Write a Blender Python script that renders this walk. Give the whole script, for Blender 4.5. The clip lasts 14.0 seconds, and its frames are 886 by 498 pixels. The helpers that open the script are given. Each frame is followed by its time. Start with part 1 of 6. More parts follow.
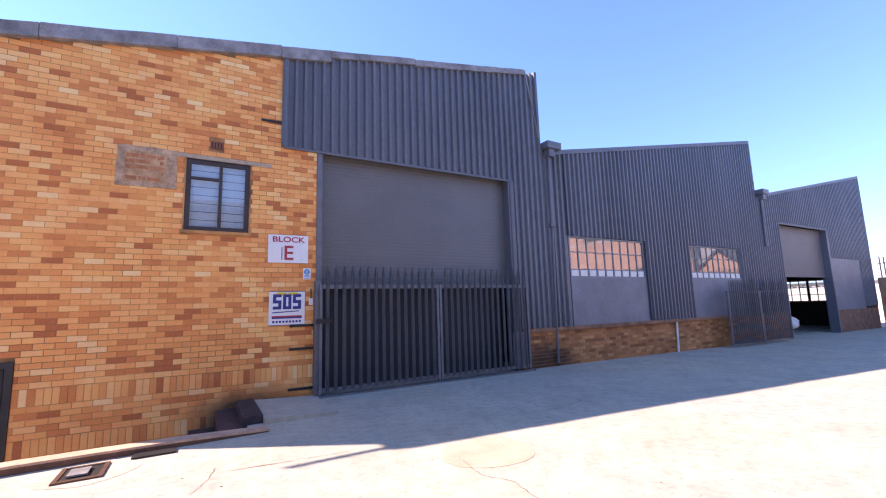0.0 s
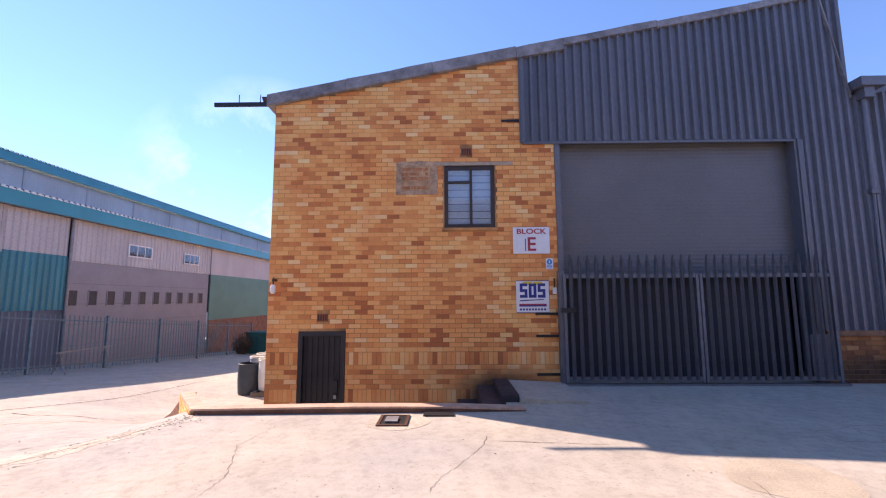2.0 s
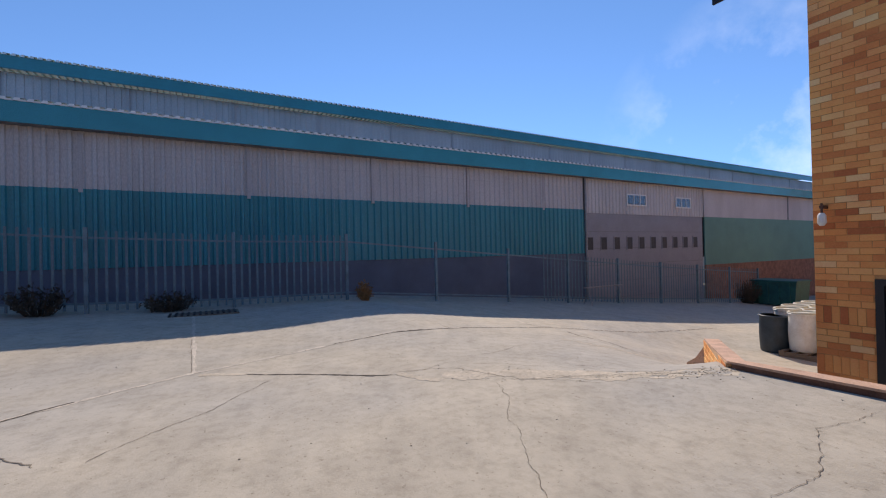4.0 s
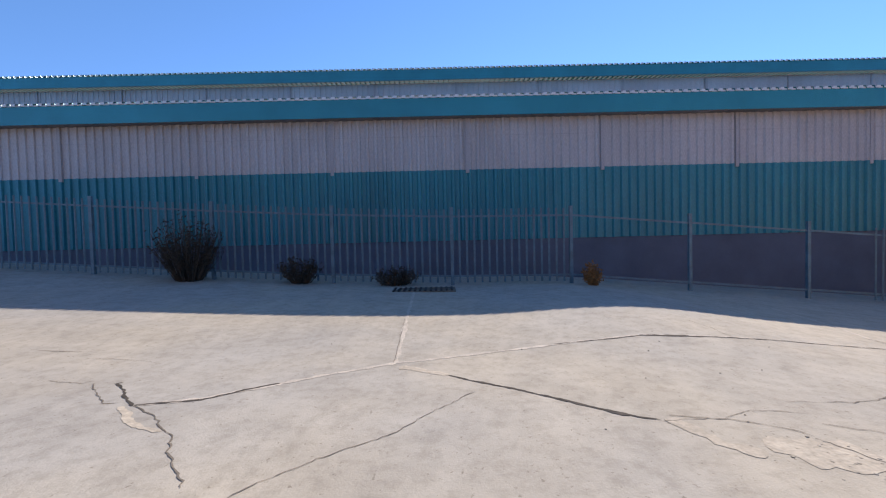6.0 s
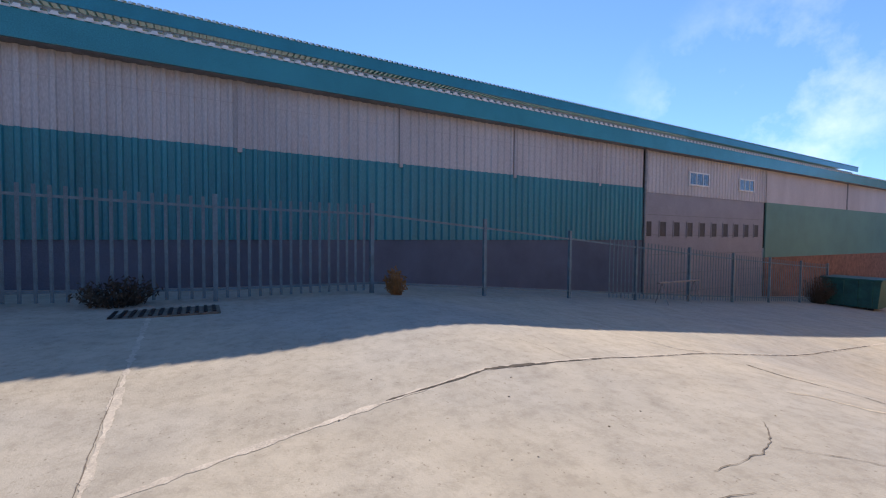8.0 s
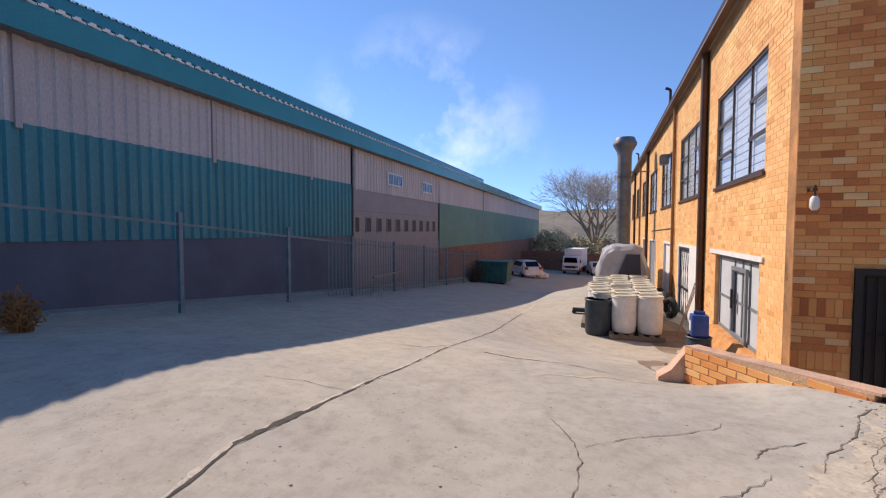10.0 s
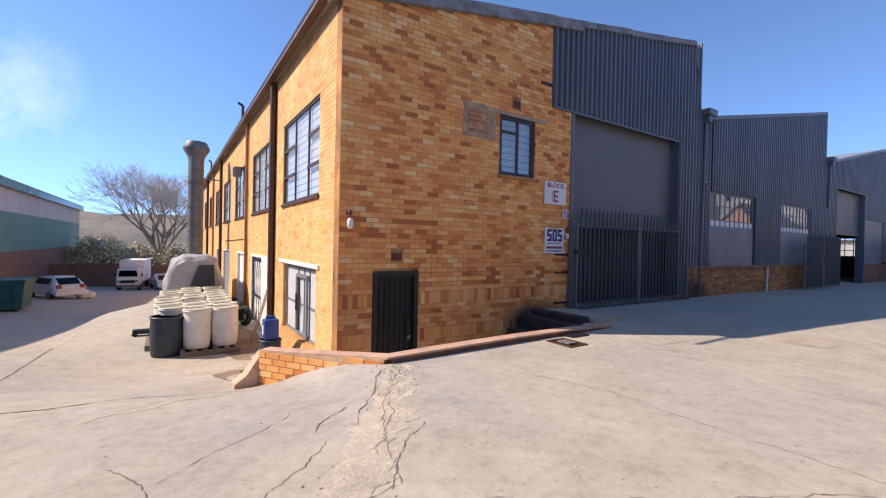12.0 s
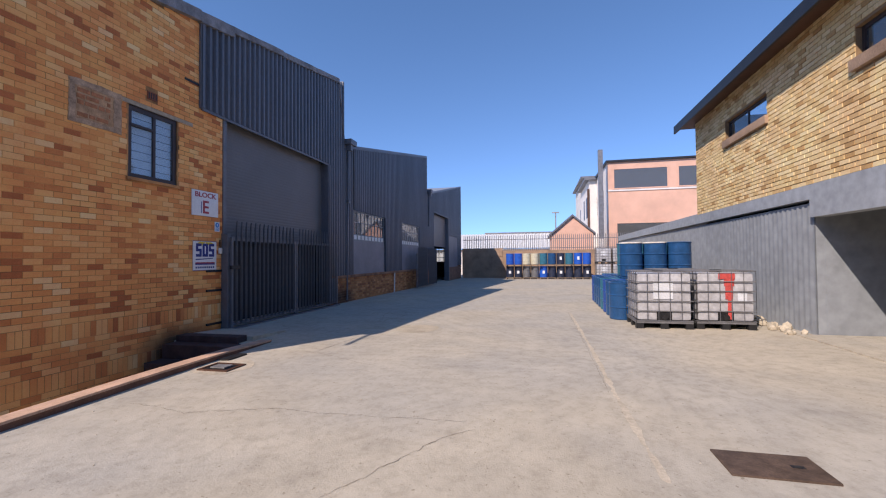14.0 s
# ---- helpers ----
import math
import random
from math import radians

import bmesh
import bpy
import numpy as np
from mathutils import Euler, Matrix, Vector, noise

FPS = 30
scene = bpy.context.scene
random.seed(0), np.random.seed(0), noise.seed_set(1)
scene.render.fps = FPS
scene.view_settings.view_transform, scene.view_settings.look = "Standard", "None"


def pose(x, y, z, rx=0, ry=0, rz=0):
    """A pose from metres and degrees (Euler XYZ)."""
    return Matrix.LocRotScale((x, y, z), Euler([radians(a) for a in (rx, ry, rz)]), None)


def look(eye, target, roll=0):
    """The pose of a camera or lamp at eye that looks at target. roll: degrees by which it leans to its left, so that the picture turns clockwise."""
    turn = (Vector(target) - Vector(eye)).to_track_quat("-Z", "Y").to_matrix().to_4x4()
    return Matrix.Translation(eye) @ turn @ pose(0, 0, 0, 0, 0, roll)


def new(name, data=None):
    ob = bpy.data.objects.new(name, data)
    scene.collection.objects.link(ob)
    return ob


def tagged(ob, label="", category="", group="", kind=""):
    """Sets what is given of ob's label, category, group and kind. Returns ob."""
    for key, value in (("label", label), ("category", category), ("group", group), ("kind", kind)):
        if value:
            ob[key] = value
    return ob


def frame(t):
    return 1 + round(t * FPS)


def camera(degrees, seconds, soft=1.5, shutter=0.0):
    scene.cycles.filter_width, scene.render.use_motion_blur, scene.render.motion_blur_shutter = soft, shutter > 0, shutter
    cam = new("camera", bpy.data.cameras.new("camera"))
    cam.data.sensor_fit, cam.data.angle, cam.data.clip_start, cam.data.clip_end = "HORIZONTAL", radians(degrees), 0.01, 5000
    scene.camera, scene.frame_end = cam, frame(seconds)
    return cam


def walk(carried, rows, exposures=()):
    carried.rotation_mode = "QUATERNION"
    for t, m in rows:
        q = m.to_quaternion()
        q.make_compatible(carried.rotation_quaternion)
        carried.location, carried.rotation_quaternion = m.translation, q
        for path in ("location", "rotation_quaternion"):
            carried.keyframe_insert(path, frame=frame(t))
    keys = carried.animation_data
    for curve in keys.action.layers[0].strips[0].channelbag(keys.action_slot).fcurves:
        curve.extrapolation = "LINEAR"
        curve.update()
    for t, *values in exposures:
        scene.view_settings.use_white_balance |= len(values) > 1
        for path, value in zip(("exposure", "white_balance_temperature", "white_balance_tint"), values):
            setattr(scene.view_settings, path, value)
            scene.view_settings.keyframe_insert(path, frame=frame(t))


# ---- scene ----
cam = camera(92.7, 14.0, soft=1.15)
PATH = [
    (0, (-0.404, 0.334, 1.781), (0.58, 2.054, 2.051), -1.7),
    (0.5, (-0.429, 0.341, 1.796), (0.538, 2.071, 2.066), -2.0),
    (1, (-0.474, 0.339, 1.794), (0.329, 2.149, 2.074), -1.7),
    (1.5, (-0.541, 0.305, 1.815), (-0.121, 2.242, 2.088), -0.7),
    (2, (-0.633, 0.336, 1.808), (-0.66, 2.322, 2.041), -0.3),
    (2.5, (-0.791, 0.445, 1.777), (-1.149, 2.401, 1.986), -0.0),
    (3, (-0.968, 0.606, 1.721), (-2.0, 2.318, 1.806), 0.1),
    (3.5, (-1.173, 0.764, 1.706), (-2.717, 2.036, 1.736), -0.8),
    (4, (-1.459, 0.959, 1.684), (-3.201, 1.941, 1.696), -1.3),
    (4.2, (-1.603, 1.021, 1.68), (-3.425, 1.844, 1.68), -1.3),
    (6.3, (-3.435, 1.349, 1.578), (-5.434, 1.341, 1.513), -1.3),
    (6.5, (-3.627, 1.329, 1.576), (-5.626, 1.329, 1.506), -1.1),
    (7, (-4.11, 1.332, 1.593), (-6.098, 1.532, 1.504), -0.5),
    (7.2, (-4.301, 1.321, 1.578), (-6.259, 1.72, 1.495), 0.1),
    (9.3, (-5.955, 1.641, 1.688), (-7.233, 3.176, 1.572), -0.4),
    (9.5, (-6.031, 1.682, 1.687), (-7.197, 3.302, 1.57), -0.1),
    (10, (-6.239, 1.784, 1.664), (-6.938, 3.656, 1.576), 0.1),
    (10.5, (-6.298, 1.762, 1.662), (-6.593, 3.739, 1.593), 0.4),
    (11, (-6.282, 1.674, 1.656), (-6.13, 3.667, 1.594), 1.3),
    (11.5, (-6.28, 1.641, 1.673), (-5.671, 3.545, 1.629), 2.0),
    (12, (-6.267, 1.676, 1.693), (-5.176, 3.352, 1.672), 1.2),
    (12.5, (-6.294, 1.701, 1.69), (-4.975, 3.205, 1.691), 0.6),
    (13, (-6.289, 1.684, 1.627), (-4.746, 2.955, 1.665), -0.1),
    (13.5, (-6.315, 1.629, 1.679), (-4.541, 2.552, 1.719), -0.4),
    (14, (-6.287, 1.639, 1.729), (-4.339, 2.085, 1.776), -0.5),
]
EXPOSURES = [(0, 2.52, 7300, 31), (1, 2.48, 7300, 31), (1.5, 2.28, 7300, 31), (2, 1.98, 7300, 31), (2.5, 1.72, 7250, 27), (3, 1.38, 7200, 24), (3.5, 1.01, 6980, 18), (4, 0.96, 6850, 17), (6.5, 1.36, 6600, 16),
             (7, 1.37, 6700, 16), (9.5, 1.14, 7040, 19), (11, 1.16, 7320, 21), (12, 1.46, 7200, 21), (13, 1.22, 7150, 21), (14, 1.22, 6950, 20)]
walk(cam, [(t, look(eye, target, roll)) for t, eye, target, roll in PATH], EXPOSURES)

# ---- world, sun ----
SUN_TO = Vector((-1.05, 0.62, 1.0)).normalized()
world = bpy.data.worlds.new("sky")
scene.world = world
world.use_nodes = True
wn = world.node_tree
sky = wn.nodes.new("ShaderNodeTexSky")
sky.sky_type = "NISHITA"
sky.sun_disc = False
sky.sun_elevation = math.asin(SUN_TO.z)
sky.sun_rotation = math.atan2(SUN_TO.x, SUN_TO.y)
sky.altitude = 4600
sky.air_density = 0.8
sky.dust_density = 0.05
sky.ozone_density = 0.7
hs = wn.nodes.new("ShaderNodeHueSaturation")
hs.inputs["Hue"].default_value = 0.497
hs.inputs["Saturation"].default_value = 1.17
# the clear high-veld sky stays blue down to the skyline
gc = wn.nodes.new("ShaderNodeTexCoord")
gm = wn.nodes.new("ShaderNodeMapping")
gm.inputs["Scale"].default_value = (1, 1, 0.9)
gm.inputs["Location"].default_value = (0, 0, 0.125)
wn.links.new(gc.outputs["Generated"], gm.inputs[0])
wn.links.new(gm.outputs[0], sky.inputs[0])
wn.links.new(sky.outputs[0], hs.inputs["Color"])
# thin smoke and cloud low in the north-north-west
wc = wn.nodes.new("ShaderNodeTexCoord")
wv = wn.nodes.new("ShaderNodeTexNoise")
wv.inputs["Scale"].default_value = 5.0
wv.inputs["Detail"].default_value = 7
wv.inputs["Roughness"].default_value = 0.6
wd = wn.nodes.new("ShaderNodeVectorMath")
wd.operation = "DOT_PRODUCT"
wd.inputs[1].default_value = Vector((-0.38, 0.89, 0.17)).normalized()
wr = wn.nodes.new("ShaderNodeMapRange")
wr.inputs[1].default_value, wr.inputs[2].default_value, wr.inputs[3].default_value, wr.inputs[4].default_value = 0.955, 0.998, 0.0, 1.0
wq = wn.nodes.new("ShaderNodeMapRange")
wq.inputs[1].default_value, wq.inputs[2].default_value, wq.inputs[3].default_value, wq.inputs[4].default_value = 0.45, 0.75, 0.0, 0.42
wm = wn.nodes.new("ShaderNodeMath")
wm.operation = "MULTIPLY"
wx = wn.nodes.new("ShaderNodeMix")
wx.data_type = "RGBA"
wx.inputs[7].default_value = (5.6, 5.8, 6.0, 1)
wn.links.new(wc.outputs["Generated"], wv.inputs["Vector"])
wn.links.new(wc.outputs["Generated"], wd.inputs[0])
wn.links.new(wd.outputs["Value"], wr.inputs[0])
wn.links.new(wv.outputs[0], wq.inputs[0])
wn.links.new(wr.outputs[0], wm.inputs[0])
wn.links.new(wq.outputs[0], wm.inputs[1])
wn.links.new(wm.outputs[0], wx.inputs[0])
wn.links.new(hs.outputs[0], wx.inputs[6])
wn.links.new(wx.outputs[2], wn.nodes["Background"].inputs[0])
wn.nodes["Background"].inputs[1].default_value = 0.15
sun = new("sun", bpy.data.lights.new("sun", "SUN"))
sun.data.energy = 2.15
sun.data.angle = radians(0.53)
sun.data.color = (1.0, 0.93, 0.83)
sun.matrix_world = look(SUN_TO * 80, (0, 0, 0))


# ---- materials ----
def mat(name, col, rough=0.7, metal=0.0, var=0.25, scale=3.0, fine=60.0, bump=0.15, dist=0.01, tint=None, spec=0.5, stretch=(1, 1, 1), piece=None):
    """A surface with broad stains and fine grain. piece: 'object' or 'island' varies tone piece by piece."""
    m = bpy.data.materials.new(name)
    m.use_nodes = True
    nt = m.node_tree
    b = nt.nodes["Principled BSDF"]
    b.inputs["Roughness"].default_value = rough
    b.inputs["Metallic"].default_value = metal
    b.inputs["Specular IOR Level"].default_value = spec
    co = nt.nodes.new("ShaderNodeTexCoord")
    mp = nt.nodes.new("ShaderNodeMapping")
    mp.inputs["Scale"].default_value = stretch
    nt.links.new(co.outputs["Object"], mp.inputs[0])
    n1 = nt.nodes.new("ShaderNodeTexNoise")
    n1.inputs["Scale"].default_value = scale
    n1.inputs["Detail"].default_value = 6
    n1.inputs["Roughness"].default_value = 0.65
    n2 = nt.nodes.new("ShaderNodeTexNoise")
    n2.inputs["Scale"].default_value = fine
    n2.inputs["Detail"].default_value = 3
    for n in (n1, n2):
        nt.links.new(mp.outputs[0], n.inputs["Vector"])
    dark = tuple(c * (1 - var) for c in (tint or col)) + (1,)
    lite = tuple(min(1, c * (1 + var * 0.7)) for c in col) + (1,)
    r = nt.nodes.new("ShaderNodeValToRGB")
    r.color_ramp.elements[0].position, r.color_ramp.elements[1].position = 0.32, 0.68
    r.color_ramp.elements[0].color, r.color_ramp.elements[1].color = dark, lite
    nt.links.new(n1.outputs[0], r.inputs[0])
    g = nt.nodes.new("ShaderNodeMix")
    g.data_type, g.blend_type = "RGBA", "OVERLAY"
    g.inputs[0].default_value = 0.35
    nt.links.new(r.outputs[0], g.inputs[6])
    nt.links.new(n2.outputs[0], g.inputs[7])
    out = g.outputs[2]
    if piece:
        if piece == "object":
            rnd = nt.nodes.new("ShaderNodeObjectInfo").outputs["Random"]
        else:
            rnd = nt.nodes.new("ShaderNodeNewGeometry").outputs["Random Per Island"]
        out = (nt, rnd, out)
    bp = nt.nodes.new("ShaderNodeBump")
    bp.inputs["Strength"].default_value = bump
    bp.inputs["Distance"].default_value = dist
    nt.links.new(n2.outputs[0], bp.inputs["Height"])
    nt.links.new(bp.outputs[0], b.inputs["Normal"])
    if not piece:
        nt.links.new(out, b.inputs["Base Color"])
        return m
    return m, nt, b, out


def brick_mat(name, piece, stops, soot_shade=(0.35, 8.2, 0.12)):
    m, nt, b, (nt, rnd, out) = mat(name, (0.59, 0.59, 0.59), 0.82, 0, 0.28, 1.1, 45, 0.35, 0.006, piece=piece, spec=0.3)
    r = nt.nodes.new("ShaderNodeValToRGB")
    r.color_ramp.interpolation = "CONSTANT"
    while len(r.color_ramp.elements) < len(stops):
        r.color_ramp.elements.new(0.5)
    for e, (p, c) in zip(r.color_ramp.elements, stops):
        e.position, e.color = p, (*c, 1)
    nt.links.new(rnd, r.inputs[0])
    x = nt.nodes.new("ShaderNodeMix")
    x.data_type, x.blend_type = "RGBA", "OVERLAY"
    x.inputs[0].default_value = 0.75
    nt.links.new(r.outputs[0], x.inputs[6])
    nt.links.new(out, x.inputs[7])
    # soot stain on the facade beside the steps, with the steps' shadow painted in
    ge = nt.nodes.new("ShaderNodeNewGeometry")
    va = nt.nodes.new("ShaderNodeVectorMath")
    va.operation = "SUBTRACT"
    va.inputs[1].default_value = soot_shade
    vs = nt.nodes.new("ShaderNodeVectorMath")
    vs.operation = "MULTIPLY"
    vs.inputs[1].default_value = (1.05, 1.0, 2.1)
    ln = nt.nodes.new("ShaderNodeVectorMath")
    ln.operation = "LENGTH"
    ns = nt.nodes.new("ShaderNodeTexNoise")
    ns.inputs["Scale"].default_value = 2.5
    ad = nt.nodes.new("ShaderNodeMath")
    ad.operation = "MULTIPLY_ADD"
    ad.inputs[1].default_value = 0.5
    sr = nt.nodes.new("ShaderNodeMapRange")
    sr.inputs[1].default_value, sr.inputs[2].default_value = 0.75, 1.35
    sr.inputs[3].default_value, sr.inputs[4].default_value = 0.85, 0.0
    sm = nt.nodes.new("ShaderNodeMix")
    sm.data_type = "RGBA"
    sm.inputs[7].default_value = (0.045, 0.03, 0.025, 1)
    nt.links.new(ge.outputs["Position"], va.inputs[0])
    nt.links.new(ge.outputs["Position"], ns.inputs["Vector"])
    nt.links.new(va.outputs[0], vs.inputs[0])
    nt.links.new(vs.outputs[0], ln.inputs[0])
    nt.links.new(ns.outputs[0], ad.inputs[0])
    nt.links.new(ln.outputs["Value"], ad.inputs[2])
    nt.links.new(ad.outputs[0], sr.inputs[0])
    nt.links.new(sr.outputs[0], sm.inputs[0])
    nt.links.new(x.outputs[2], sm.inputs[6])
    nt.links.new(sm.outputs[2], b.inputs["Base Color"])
    return m


def concrete_mat(name):
    """Old cast concrete: broad beige and grey areas, mottling, dark specks and shallow pits."""
    m = bpy.data.materials.new(name)
    m.use_nodes = True
    nt = m.node_tree
    b = nt.nodes["Principled BSDF"]
    b.inputs["Roughness"].default_value = 0.9
    b.inputs["Specular IOR Level"].default_value = 0.25
    co = nt.nodes.new("ShaderNodeTexCoord")

    def nz(scale, detail, rough=0.6):
        n = nt.nodes.new("ShaderNodeTexNoise")
        n.inputs["Scale"].default_value = scale
        n.inputs["Detail"].default_value = detail
        n.inputs["Roughness"].default_value = rough
        nt.links.new(co.outputs["Object"], n.inputs["Vector"])
        return n.outputs[0]

    def rmp(src, p0, c0, p1, c1):
        r = nt.nodes.new("ShaderNodeValToRGB")
        r.color_ramp.elements[0].position, r.color_ramp.elements[1].position = p0, p1
        r.color_ramp.elements[0].color, r.color_ramp.elements[1].color = (*c0, 1), (*c1, 1)
        nt.links.new(src, r.inputs[0])
        return r.outputs[0]

    def mix(kind, fac, a, c):
        x = nt.nodes.new("ShaderNodeMix")
        x.data_type, x.blend_type = "RGBA", kind
        x.inputs[0].default_value = fac
        nt.links.new(a, x.inputs[6])
        nt.links.new(c, x.inputs[7])
        return x.outputs[2]
    base = rmp(nz(0.23, 3), 0.40, (0.455, 0.425, 0.367), 0.60, (0.51, 0.455, 0.36))
    mot = rmp(nz(1.7, 8, 0.7), 0.30, (0.76, 0.75, 0.74), 0.66, (1.06, 1.05, 1.03))
    scuff = rmp(nz(7.0, 6, 0.75), 0.34, (0.82, 0.81, 0.80), 0.54, (1.0, 1.0, 1.0))
    speck = rmp(nz(26.0, 3, 0.6), 0.27, (0.62, 0.60, 0.57), 0.36, (1.0, 1.0, 1.0))
    c = mix("MULTIPLY", 1.0, mix("MULTIPLY", 1.0, mix("MULTIPLY", 0.8, base, mot), scuff), speck)
    nt.links.new(c, b.inputs["Base Color"])
    hsum = mix("ADD", 0.6, nz(60.0, 4), nz(9.0, 6, 0.7))
    bp = nt.nodes.new("ShaderNodeBump")
    bp.inputs["Strength"].default_value = 0.3
    bp.inputs["Distance"].default_value = 0.012
    nt.links.new(hsum, bp.inputs["Height"])
    nt.links.new(bp.outputs[0], b.inputs["Normal"])
    return m


ORANGE = [(0.0, (0.46, 0.14, 0.05)), (0.07, (0.64, 0.215, 0.07)), (0.2, (0.77, 0.29, 0.092)), (0.42, (0.84, 0.345, 0.115)),
          (0.68, (0.87, 0.39, 0.14)), (0.86, (0.88, 0.44, 0.175)), (0.95, (0.88, 0.51, 0.24))]
RUSSET = [(0.0, (0.26, 0.10, 0.045)), (0.15, (0.36, 0.15, 0.06)), (0.5, (0.44, 0.19, 0.075)), (0.85, (0.52, 0.25, 0.11))]
YELLOW = [(0.0, (0.46, 0.28, 0.12)), (0.08, (0.60, 0.40, 0.19)), (0.3, (0.70, 0.49, 0.25)), (0.7, (0.76, 0.55, 0.30))]
# lighter copy of the face brick; the side wall's sun is in its colour
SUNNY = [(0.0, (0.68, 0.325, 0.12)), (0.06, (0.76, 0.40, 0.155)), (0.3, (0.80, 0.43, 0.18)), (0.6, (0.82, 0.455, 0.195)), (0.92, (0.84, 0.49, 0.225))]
SBRICK_I = brick_mat("sunlit_side_brick", "island", SUNNY)
SBRICK_O = brick_mat("sunlit_side_brick_single", "object", SUNNY)
MORTAR_S = mat("sunlit_side_mortar", (0.76, 0.425, 0.185), 0.9, 0, 0.2, 2, 80, 0.3)
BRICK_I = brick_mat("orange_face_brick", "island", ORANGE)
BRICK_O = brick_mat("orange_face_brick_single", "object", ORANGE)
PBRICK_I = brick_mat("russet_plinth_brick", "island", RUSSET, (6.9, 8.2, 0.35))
YBRICK_I = brick_mat("yellow_face_brick", "island", YELLOW)
MORTAR = mat("brown_mortar", (0.60, 0.28, 0.10), 0.9, 0, 0.5, 0.9, 80, 0.4, tint=(0.30, 0.16, 0.075))
LOWMORTAR = mat("pale_rough_mortar", (0.56, 0.37, 0.22), 0.92, 0, 0.3, 6, 60, 0.5)
MORTAR_G = mat("sandy_mortar", (0.30, 0.19, 0.10), 0.9, 0, 0.3, 2, 80, 0.4)
FARBRICK = mat("orange_brick_far", (0.60, 0.27, 0.085), 0.85, 0, 0.3, 6, 30, 0.3)
REDBRICK = mat("red_brown_brick", (0.25, 0.13, 0.085), 0.85, 0, 0.4, 4, 50, 0.3)
CONCRETE = concrete_mat("yard_concrete")
DIRT = mat("brown_yard_dirt", (0.24, 0.17, 0.115), 0.95, 0, 0.35, 2, 40, 0.5)
SAND = mat("sandy_rubble", (0.505, 0.435, 0.33), 0.95, 0, 0.22, 5, 30, 0.45, 0.012)
GAP = mat("open_joint_dirt", (0.075, 0.06, 0.045), 0.95, 0, 0.4, 8, 60, 0.3)
CRACK = mat("crack_dirt", (0.20, 0.165, 0.125), 0.95, 0, 0.4, 8, 60, 0.3)
JOINT = mat("joint_filler", (0.57, 0.50, 0.40), 0.9, 0, 0.25, 6, 60, 0.4)
STAIN = mat("damp_mud_stain", (0.45, 0.38, 0.275), 0.8, 0, 0.15, 3, 50, 0.2)
CHARCOAL = mat("charcoal_sheet_paint", (0.135, 0.14, 0.163), 0.42, 0.0, 0.16, 0.8, 40, 0.05, tint=(0.118, 0.126, 0.15), stretch=(1, 1, 0.25))
CHARCOAL_D = mat("charcoal_gate_paint", (0.135, 0.142, 0.163), 0.5, 0.0, 0.2, 5, 80, 0.08)
SHUTTER = mat("grey_shutter_paint", (0.135, 0.133, 0.137), 0.5, 0, 0.12, 0.7, 40, 0.05)
PANELGREY = mat("grey_flat_panel", (0.19, 0.2, 0.235), 0.5, 0, 0.22, 1.3, 50, 0.08)
SMEAR = mat("old_cement_smear", (0.42, 0.33, 0.24), 0.9, 0, 0.3, 6, 60, 0.4)
AIRBRICK = mat("dark_red_air_brick", (0.24, 0.075, 0.035), 0.85, 0, 0.3, 8, 60, 0.3)
PLASTER = mat("grey_plaster_smear", (0.45, 0.30, 0.195), 0.92, 0, 0.45, 9, 70, 0.5)
PATCHMORTAR = mat("rough_patch_mortar", (0.50, 0.30, 0.165), 0.92, 0, 0.4, 7, 60, 0.5)
PATCHBRICK = mat("small_red_patch_brick", (0.47, 0.19, 0.085), 0.88, 0, 0.4, 9, 60, 0.4)
FROST = mat("frosted_pane", (0.60, 0.64, 0.66), 0.35, 0, 0.1, 2, 40, 0.03)
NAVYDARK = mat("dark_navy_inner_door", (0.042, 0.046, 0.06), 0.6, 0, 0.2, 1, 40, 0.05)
FASCIA = mat("weathered_fibre_cement", (0.24, 0.23, 0.235), 0.85, 0, 0.45, 3.5, 40, 0.4)
ROOFMETAL = mat("roof_sheet_grey", (0.34, 0.34, 0.35), 0.45, 0.3, 0.2, 1, 40, 0.05)
PINKCAP = mat("pink_plaster_cap", (0.58, 0.37, 0.255), 0.9, 0, 0.25, 4, 60, 0.5)
SILLBROWN = mat("stained_brown_sill", (0.30, 0.15, 0.085), 0.88, 0, 0.5, 2.2, 60, 0.4)
BLACKSTEEL = mat("black_steel", (0.02, 0.02, 0.022), 0.5, 0.2, 0.3, 6, 60, 0.1)
DOORBLACK = mat("black_door_paint", (0.022, 0.02, 0.022), 0.55, 0, 0.3, 3, 60, 0.1)
KERBSIDE = mat("dark_kerb_brick", (0.17, 0.08, 0.05), 0.9, 0, 0.35, 4, 50, 0.4)
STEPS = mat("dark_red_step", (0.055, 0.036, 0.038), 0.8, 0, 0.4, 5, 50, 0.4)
TEAL = mat("teal_sheet_paint", (0.02, 0.23, 0.275), 0.42, 0, 0.2, 0.5, 40, 0.05, stretch=(1, 1, 0.3))
TEALROOF = mat("teal_roof_sheet", (0.03, 0.25, 0.275), 0.2, 0.1, 0.15, 0.5, 40, 0.05)
GREENPAINT = mat("faded_green_paint", (0.11, 0.26, 0.215), 0.6, 0, 0.15, 0.4, 40, 0.05)
CREAM = mat("translucent_cream_sheet", (0.50, 0.47, 0.46), 0.55, 0, 0.16, 0.5, 40, 0.05, stretch=(1, 1, 0.3))
GREYWALL = mat("slate_grey_plaster", (0.105, 0.128, 0.175), 0.75, 0, 0.2, 0.6, 40, 0.15)
